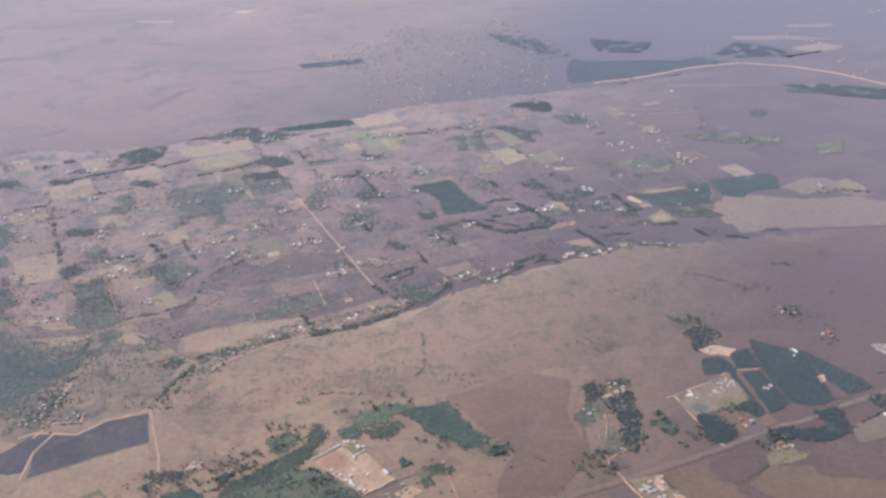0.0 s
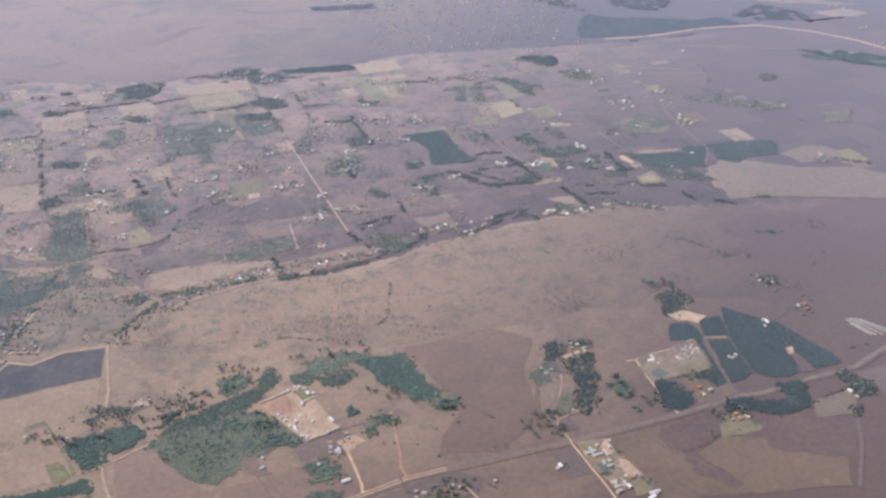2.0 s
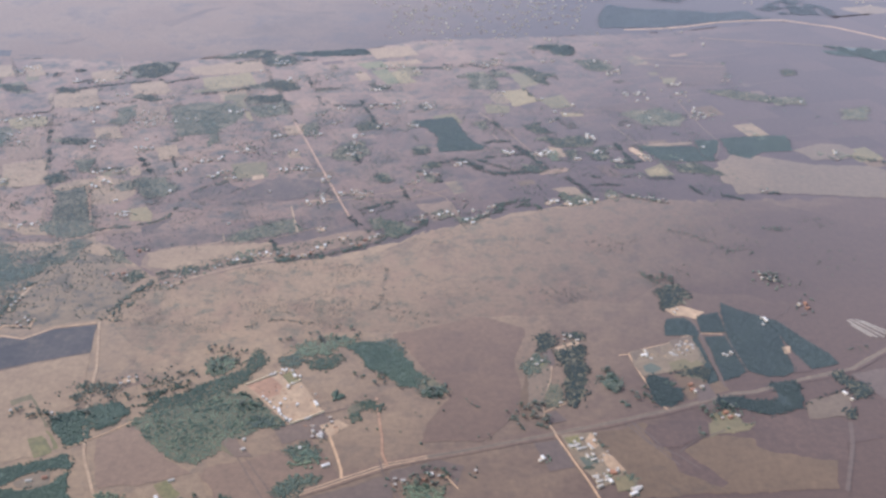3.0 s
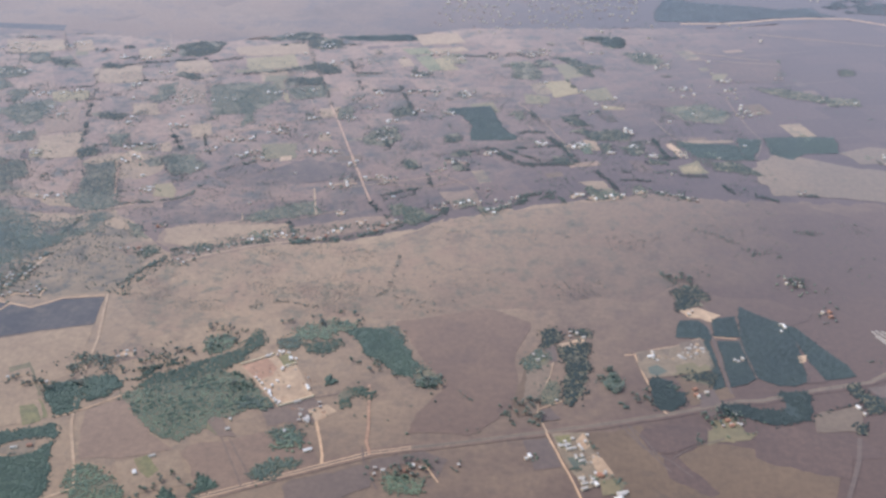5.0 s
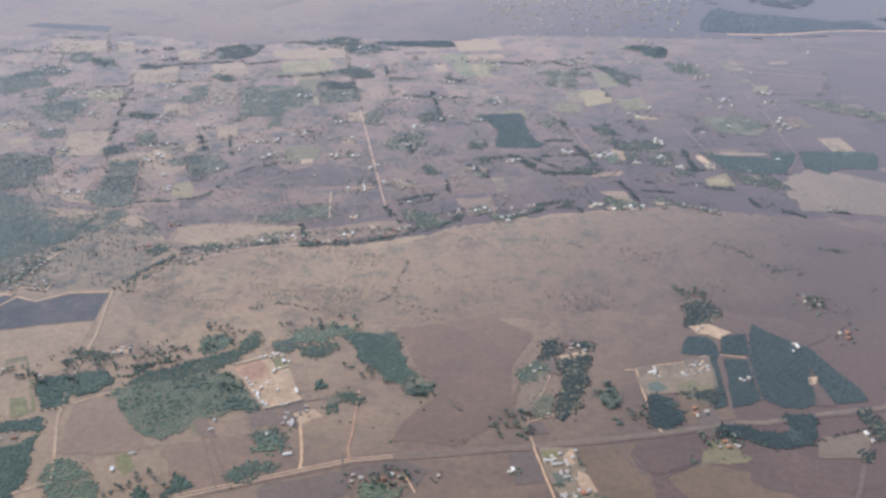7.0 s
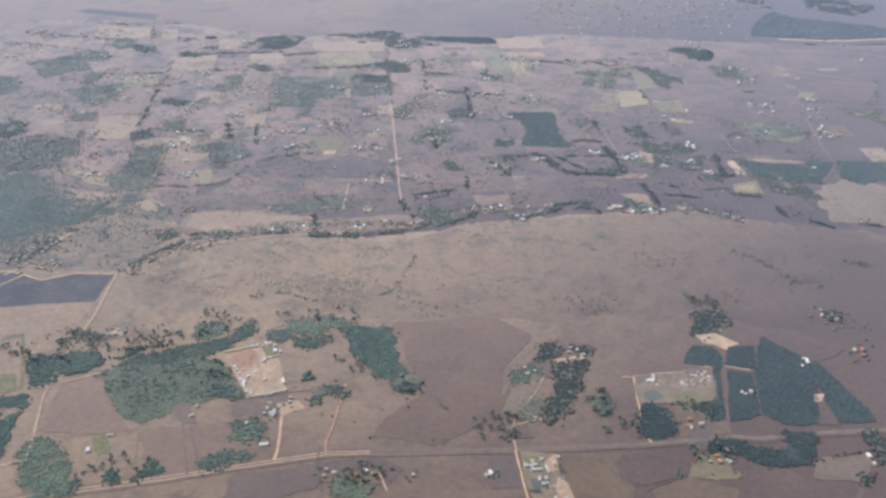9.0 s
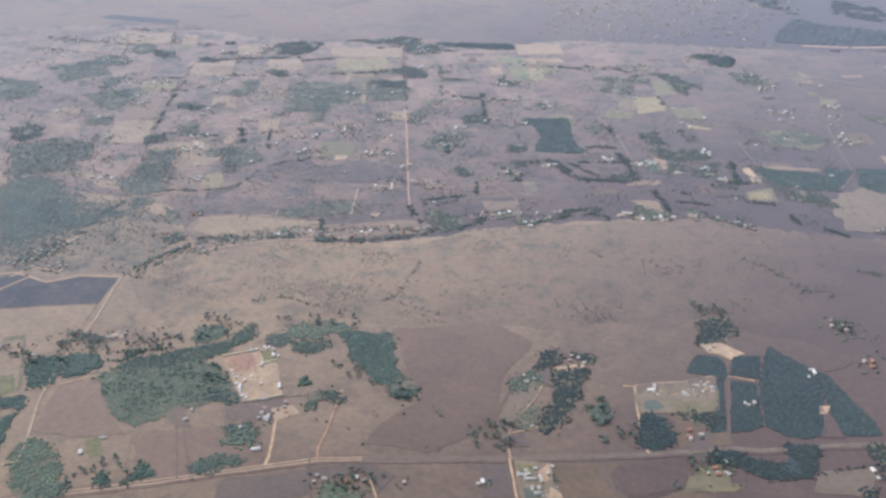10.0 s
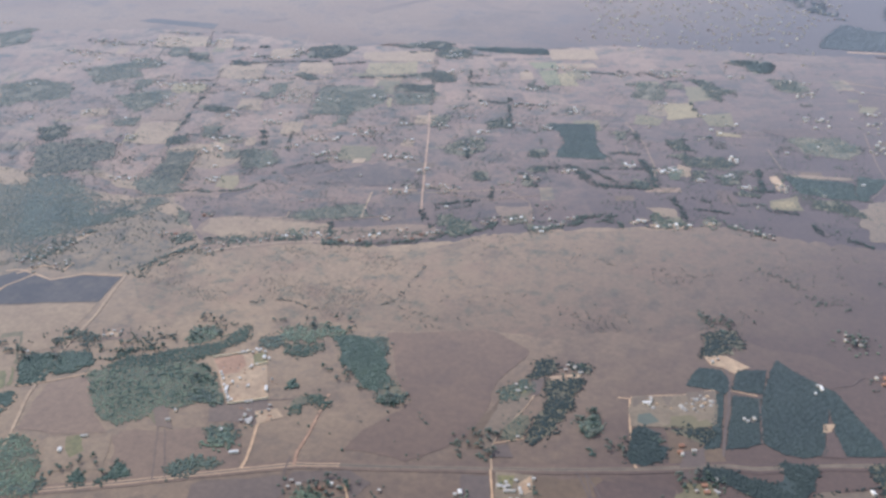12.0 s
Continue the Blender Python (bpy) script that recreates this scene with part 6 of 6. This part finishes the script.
homesteads((-199, 1389), (-177, 1331), (-171, 1328), (-231, 1444), (-185, 1460), (-175, 1449), (-135, 1300), (-326, 1533), (-311, 1533), (-257, 1556), n=2, spread=7.0, kinds=(0, 1), trees=3)
homesteads((-491, 1136), (-469, 1145), (-376, 1182), (-367, 1181), n=3, spread=9.0, kinds=(0, 1, 2, 6), trees=4)
homesteads((-298, 1762), (-285, 1766), (-256, 1681), (-376, 1804), (-151, 1560), (-103, 1575), (-71, 1586), (-29, 1574), (-19, 1583), (-38, 1498), (-86, 1492), (-118, 1449), n=3, spread=12.0, kinds=(1, 0, 8), trees=3, yard=None)
homesteads((-104, 1756), (-88, 1755), (-58, 1740), (-6, 1758), (55, 1772), (75, 1784), (-102, 1662), (-115, 1646), n=3, spread=10.0, kinds=(0, 1, 6), trees=4)
homesteads((-123, 1407), (-106, 1390), (-118, 1382), (-114, 1423), (-20, 1287), (5, 1312), (33, 1344), (42, 1354), (-11, 1316), n=2, spread=8.0, kinds=(1, 0, 2, 3), trees=5)
homesteads((-92, 1252), (-83, 1247), (-76, 1253), (-93, 1262), (-108, 1255), (-128, 1246), (-130, 1231), (-146, 1226), n=2, spread=8.0, kinds=(0, 1, 2), trees=4)
homesteads((105, 1391), (139, 1388), (151, 1382), (158, 1394), (197, 1365), (215, 1468), (220, 1461), (226, 1397), (250, 1363), (287, 1386), (292, 1374), n=3, spread=8.0, kinds=(0, 1, 2), trees=6)
homesteads((85, 1648), (282, 1653), (299, 1654), (307, 1628), (259, 1748), (262, 1805), (233, 1802), (368, 1653), (374, 1636), (379, 1579), (390, 1566), (399, 1573), (367, 1696), (309, 1547), (178, 1561), (193, 1594), n=2, spread=12.0, kinds=(1, 0), trees=3, yard=None)
homesteads((250, 1806), (276, 1757), (288, 1658), (306, 1660), (376, 1661), (367, 1701), (387, 1593), (383, 1560), (400, 1576), (447, 1726), (508, 1645), (544, 1630), (554, 1435), (435, 1926), (403, 1997), n=2, spread=12.0, kinds=(1, 0, 2), trees=3, yard=None)
# the settled strip along the hill's foot
homesteads((-198, 1077), (-183, 1088), (-170, 1089), (-128, 1091), (-110, 1111), (-89, 1134), (-118, 1156), n=3, spread=7.0, kinds=(1, 0, 2, 3), trees=5, yard=SAND)
homesteads((-263, 1016), (-257, 1032), (-244, 1044), (-223, 1057), (-209, 1071), (-156, 1091), (-143, 1092), (-119, 1100), (-72, 1119), (-61, 1131), (-47, 1140), (-336, 1031), (-320, 1034), (-316, 1093), n=2, spread=6.0, kinds=(1, 2, 3, 4), trees=5, yard=VERGE)
homesteads((-6, 1176), (1, 1186), (18, 1189), (29, 1197), (42, 1194), (59, 1175), (66, 1184), (78, 1194), (83, 1209), n=2, spread=6.0, kinds=(1, 0, 2, 3), trees=5, yard=VERGE)
homesteads((155, 1216), (161, 1221), (176, 1213), (195, 1220), (203, 1216), (212, 1222), (232, 1233), n=2, spread=6.0, kinds=(0, 1), trees=3, yard=SAND)
homesteads((261, 1234), (276, 1231), (286, 1229), (295, 1227), (430, 1285), n=2, spread=6.0, kinds=(1, 2, 3), trees=4, yard=VERGE)
homesteads((-433, 924), (-429, 939), (-427, 953), (-419, 964), (-418, 978), (-417, 995), (-417, 919), (-388, 934), (-392, 924), n=2, spread=6.0, kinds=(1, 1, 3), trees=6, yard=None)
homesteads((391, 1074), (398, 1070), n=4, spread=7.0, kinds=(2, 3, 1), trees=8, yard=None)

# the far town
town = [(-253, 2270), (-149, 2417), (-87, 2565), (45, 2419), (132, 2576), (249, 2389), (291, 2214), (227, 2118), (236, 1999), (141, 1979), (94, 1916), (32, 1954), (-33, 1853), (-76, 1943), (-138, 1903), (-134, 2062)]
rng = np.random.default_rng(11)
x, y = scattered(town, 8.0, rng, 0.4, clearing=1.0)
for k in rng.permutation(len(x)):
    at((1, 2, 3, 1, 2, 0, 1, 2, 3, 1, 2, 1, 3)[k % 13], float(x[k]), float(y[k]), float(rng.uniform(0, 180)))
wood(LEAF_GREY, *town, gap=7.0, size=3.0, lumps=1, fill=0.12, clearing=0.8, floor=None, label="garden trees of a far town")

# thickets and plot edges of the farmland
for k in range(70):
    x, y = spot()
    wood(plan.choice((LEAF_GREY, LEAF_DULL, LEAF_DARK, LEAF_GREEN)), *turned(x, y, plan.uniform(8, 36), plan.uniform(6, 30)), gap=2.0, size=1.9, lumps=2, fill=0.65, clearing=0.95, floor=None, wobble=1.5 if k % 2 else 6, seed=k, label="dull thicket on farmland", name="thicket")
for k in range(110):
    x, y = spot()
    t, long = GRID + plan.choice((0, math.pi / 2)), plan.uniform(15, 65)
    belt(plan.choice((LEAF_GREY, LEAF_DARK)), plan.uniform(1.0, 3.0), (x, y), (x + long * math.cos(t), y + long * math.sin(t)), gap=1.9, size=1.8, lumps=2, fill=plan.uniform(0.35, 0.85))


for k in range(50):
    at(plan.choice((0, 0, 1, 1, 3, 2, 6)), *spot(), math.degrees(GRID) + plan.choice((0, 90)) + plan.uniform(-8, 8))


def joined_far_houses():
    """The houses too far off to tell apart one by one: one mesh for each of their surfaces."""
    made = {}
    for template, m in far_places:
        for ob in HOUSES[template].children:
            if ob.name.split(".")[0] in ("wall", "roof"):
                verts, faces = made.setdefault(ob.data.materials[0], ([], []))
                start = len(verts)
                verts += [(m @ v.co)[:] for v in ob.data.vertices]
                faces += [[start + i for i in p.vertices] for p in ob.data.polygons]
    for material, (verts, faces) in made.items():
        me = bpy.data.meshes.new("far_houses")
        me.from_pydata(verts, [], faces)
        me.materials.append(material)
        tagged(new("far_houses", me), "tiny far houses of farms and a town", "houses", kind="stuff")


joined_far_houses()

# loose bushes on the hill and on the farms
def bushes(size, *pts, material=LEAF_GREY, seed=0, clump=0.5):
    rng = np.random.default_rng(77 + seed)
    x, y = scattered(list(pts), size * 2.6, rng, 1.0)
    keep = np.array([noise.noise(Vector((a * 0.02, b * 0.02, seed))) + 0.6 * noise.noise(Vector((a * 0.09, b * 0.09, seed + 5))) for a, b in zip(x, y)]) + rng.normal(0, 0.25, len(x)) > clump
    x, y = x[keep], y[keep]
    wide = size * rng.uniform(0.4, 1.3, len(x))
    me = lump_mesh("bushes", *crowns(x, y, wide * 1.5, rng, 1), rng)
    me.materials.append(material)
    tagged(new("bushes", me), "scattered low bushes on dry grass", "bushes", kind="stuff")


bushes(1.15, (-297, 933), (-268, 1013), (-184, 1061), (-110, 1080), (-25, 1070), (-22, 1009), (-34, 957), (-82, 933), (-147, 924), (-246, 922), seed=1, clump=0.12, material=LEAF_DULL)
bushes(1.5, (-110, 1080), (17, 1156), (242, 1221), (410, 1240), (620, 1180), (500, 1054), (274, 1047), (171, 1004), (96, 980), (-10, 945), (-42, 972), (-25, 1070), seed=2, clump=0.5, material=LEAF_DULL)
bushes(1.5, (-849, 1317), (-688, 1522), (-317, 1719), (-88, 1193), (-212, 1110), (-328, 1065), (-585, 1042), seed=3, clump=0.22)
bushes(1.5, (-309, 1723), (-1, 1741), (275, 1564), (395, 1506), (408, 1260), (240, 1233), (10, 1175), (-66, 1161), seed=4, clump=0.32)
bushes(1.8, (-572, 1029), (-506, 1072), (-420, 1102), (-328, 1065), (-299, 994), (-306, 936), (-376, 922), (-419, 919), (-425, 876), seed=5, clump=0.1)
bushes(2.2, (-350, 799), (-275, 829), (-157, 909), (-118, 908), (-181, 834), (-259, 773), (-314, 761), seed=6, clump=0.25, material=LEAF_GREY)
bushes(2.2, (-65, 860), (-22, 867), (51, 832), (147, 806), (148, 791), (42, 748), (-13, 773), seed=7, clump=0.6, material=LEAF_GREY)


def tree_thing(height, seed):
    """A single tree: a tapered trunk with limbs, and an uneven crown of leaf masses."""
    rng = np.random.default_rng(seed)
    base = new("tree")
    bm = bmesh.new()

    def limb(a, b, r0, r1):
        a, b = Vector(a), Vector(b)
        side = (b - a).orthogonal().normalized()
        other = (b - a).normalized().cross(side)
        rings = [[bm.verts.new(p + (side * math.cos(t) + other * math.sin(t)) * r) for t in (0, 1.257, 2.513, 3.77, 5.027)] for p, r in ((a, r0), (b, r1))]
        for k in range(5):
            bm.faces.new((rings[0][k], rings[0][(k + 1) % 5], rings[1][(k + 1) % 5], rings[1][k]))

    limb((0, 0, -0.6), (0.1, 0, height * 0.45), height * 0.05, height * 0.03)
    for k in range(4):
        t = k * 1.6 + rng.uniform(0, 0.8)
        limb((0.1, 0, height * 0.4), (math.cos(t) * height * 0.3, math.sin(t) * height * 0.3, height * 0.72), height * 0.028, height * 0.012)
    part("trunk", bm, BARK, base)
    n = 13
    c = np.stack([rng.normal(0, 0.24, n) * height, rng.normal(0, 0.24, n) * height, rng.uniform(0.42, 0.92, n) * height], -1)
    r = rng.uniform(0.13, 0.24, n)[:, None] * height * np.array([[1, 1, 0.8]])
    me = lump_mesh("crown", c, r, rng)
    me.materials.append((LEAF_DARK, LEAF_DULL, LEAF_GREY)[seed % 3])
    crown = new("crown", me)
    crown.parent = base
    return tagged(base, ("dark green", "dry dull green", "dull grey-green")[seed % 3] + " bushy tree standing alone on dry grass", "tree", "single trees")


TREES = [tree_thing(2.9 + 0.4 * k, k) for k in range(6)]
planted = set()
grove = random.Random(9)


def trees(n, *pts, size=1.0):
    """Single trees at uneven places within an outline."""
    rng = np.random.default_rng(n * 31 + int(abs(pts[0][0])))
    x, y = scattered(list(pts), 4.5, rng, 1.0)
    for k in rng.permutation(len(x))[:n]:
        which = grove.randrange(6)
        m = pose(float(x[k]), float(y[k]), float(rise(x[k], y[k])) + 0.3, 0, 0, grove.uniform(0, 360))
        if which in planted:
            copy_thing(TREES[which], m)
        else:
            planted.add(which)
            TREES[which].matrix_basis = m


trees(26, (-279, 803), (-263, 823), (-223, 839), (-179, 867), (-153, 866), (-180, 833), (-224, 807), (-254, 805))
trees(14, (-198, 893), (-180, 905), (-140, 893), (-141, 876), (-174, 869))
trees(10, (-295, 810), (-285, 825), (-256, 784), (-264, 771))
trees(10, (-46, 868), (-22, 877), (13, 843), (-10, 844))
trees(8, (24, 843), (48, 849), (58, 839), (44, 825))
trees(10, (110, 814), (127, 833), (143, 804), (125, 789))
trees(9, (186, 887), (203, 897), (221, 851), (213, 832))
trees(8, (223, 852), (241, 863), (249, 836), (232, 829))
trees(8, (134, 828), (145, 829), (150, 799), (145, 793))
trees(14, (33, 730), (68, 737), (77, 719), (38, 703))
trees(12, (-164, 811), (-136, 832), (-96, 791), (-123, 780))
trees(10, (-182, 672), (-133, 688), (-117, 662), (-154, 654))
trees(14, (284, 832), (302, 846), (322, 833), (301, 811))
trees(8, (257, 1065), (302, 1081), (310, 1064), (273, 1041))
trees(8, (388, 1075), (407, 1083), (410, 1065), (390, 1057))
trees(12, (-126, 921), (-42, 949), (-20, 930), (-118, 908))
trees(14, (-335, 783), (-328, 797), (-285, 772), (-314, 761))


# ---- white growing tunnels, the yard's walls, heaps of the works yard ----
def tunnel(a, b, wide, tall):
    """A long half-round growing tunnel of white sheet on hoops."""
    (ax, ay), (bx, by) = a, b
    long, turn = math.hypot(bx - ax, by - ay), math.degrees(math.atan2(by - ay, bx - ax))
    base = new("growing_tunnel")
    base.matrix_basis = pose(ax, ay, float(rise(ax, ay)) + 0.3, 0, 0, turn)
    bm = bmesh.new()
    n, steps = 8, max(2, int(long / 4))
    rings = [[bm.verts.new((long * s / steps, wide / 2 * math.cos(math.pi * k / n), tall * math.sin(math.pi * k / n) - 0.3 * (k in (0, n)))) for k in range(n + 1)] for s in range(steps + 1)]
    for r0, r1 in zip(rings, rings[1:]):
        for k in range(n):
            bm.faces.new((r0[k], r1[k], r1[k + 1], r0[k + 1]))
    bm.faces.new(rings[0])
    bm.faces.new(rings[-1][::-1])
    bmesh.ops.recalc_face_normals(bm, faces=bm.faces[:])
    part("cover", bm, ROOF_GREY, base)
    for x in (0.0, long):
        bm = bmesh.new()
        boxed(bm, x - 0.06, x + 0.06, -0.5, 0.5, -0.3, tall * 0.6)
        part("door", bm, DOOR, base)
    return tagged(base, "long pale grey plastic growing tunnel on dry ground", "tunnel", "growing tunnels")


for a, b in ((((460, 994), (482, 963))), (((464, 996), (489, 964))), (((469, 996), (496, 967))), (((474, 994), (501, 970))), (((462, 986), (477, 964)))):
    tunnel(a, b, 1.25, 0.8)


def yard_wall(*pts, label="low white wall round a sandy yard"):
    base = new("boundary_wall")
    for (ax, ay), (bx, by) in zip(pts, pts[1:]):
        long, turn = math.hypot(bx - ax, by - ay), math.atan2(by - ay, bx - ax)
        bm = bmesh.new()
        boxed(bm, 0, long, -0.35, 0.35, -0.5, 1.3)
        boxed(bm, -0.1, long + 0.1, -0.45, 0.45, 1.304, 1.5)
        bm.transform(pose(ax, ay, float(rise(ax, ay)) + 0.4, 0, 0, math.degrees(turn)))
        part("wall_run", bm, WALL, base)
    return tagged(base, label, "wall")


yard_wall((-136, 838), (-125, 846), (-109, 860))
yard_wall((-94, 841), (-85, 849))
yard_wall((-83, 782), (-72, 789), (-55, 802), label="low plastered wall round a sandy yard")


def heap(x, y, wide, tall, material, label, seed):
    """A loose heap of sand or rubble with an uneven foot."""
    bm = bmesh.new()
    rings = []
    for r, z in ((1.0, -0.4), (0.8, 0.25), (0.5, 0.7), (0.2, 0.97)):
        rings.append([bm.verts.new((x + wide * r * math.cos(t) * (1 + 0.3 * noise.noise(Vector((math.cos(t), math.sin(t), seed)))), y + wide * r * math.sin(t) * (1 + 0.3 * noise.noise(Vector((math.cos(t), math.sin(t), seed + 9)))), float(rise(x, y)) + 0.5 + tall * z)) for t in np.linspace(0, 2 * math.pi, 12, endpoint=False)])
    for r0, r1 in zip(rings, rings[1:]):
        for k in range(12):
            bm.faces.new((r0[k], r0[(k + 1) % 12], r1[(k + 1) % 12], r1[k]))
    bm.faces.new(rings[-1])
    return tagged(part("rubble_mound", bm, material), label, "mound", "heaped piles")


mounds = random.Random(3)
for k in range(16):
    (ax, ay), (bx, by) = (271, 908), (290, 943)
    u, v = mounds.random(), mounds.uniform(-6, 6)
    heap(ax + (bx - ax) * u + v, ay + (by - ay) * u - v * 0.4, mounds.uniform(1.2, 3.0), mounds.uniform(0.8, 1.8), (ROOF_GREY, SAND, ROOF_GREY)[k % 3], ("grey rubble heap in a sandy yard", "pale sand heap in a sandy yard", "grey rubble heap in a sandy yard")[k % 3], k)
for k in range(18):
    (ax, ay), (bx, by) = (-70, 782), (-38, 781)
    heap(ax + (bx - ax) * mounds.random(), ay + (by - ay) * mounds.random(), mounds.uniform(0.5, 1.4), mounds.uniform(0.4, 0.9), (SAND, RED, ROOF_GREY)[k % 3], ("pale sand heap beside a walled yard", "reddish brick rubble heap beside a walled yard", "grey rubble heap beside a walled yard")[k % 3], k + 30)
for k in range(14):
    (ax, ay), (bx, by) = (188, 765), (202, 733)
    heap(ax + (bx - ax) * mounds.random(), ay + (by - ay) * mounds.random(), mounds.uniform(0.5, 1.3), mounds.uniform(0.4, 0.9), (SAND, ROOF_GREY)[k % 2], ("pale sand heap in a works yard", "grey rubble heap in a works yard")[k % 2], k + 60)
for k in range(26):
    u, v = mounds.random(), mounds.random()
    heap(-128 + 42 * u + 32 * v, 838 + 22 * u - 42 * v, mounds.uniform(0.5, 1.2), mounds.uniform(0.4, 0.9), (RED, WORKS, SAND, ROOF_GREY)[k % 4], ("reddish soil heap in a walled yard", "brown soil heap in a walled yard", "pale sand heap in a walled yard", "grey rubble heap in a walled yard")[k % 4], k + 90)
for k in range(14):
    u, v = mounds.random(), mounds.random()
    heap(246 + 50 * u, 908 + 22 * u + 16 * (v - 0.5), mounds.uniform(0.9, 2.2), mounds.uniform(0.6, 1.4), (WORKS, SAND, ROOF_GREY)[k % 3], ("brown soil heap in a works yard", "pale sand heap in a works yard", "grey rubble heap in a works yard")[k % 3], k + 130)
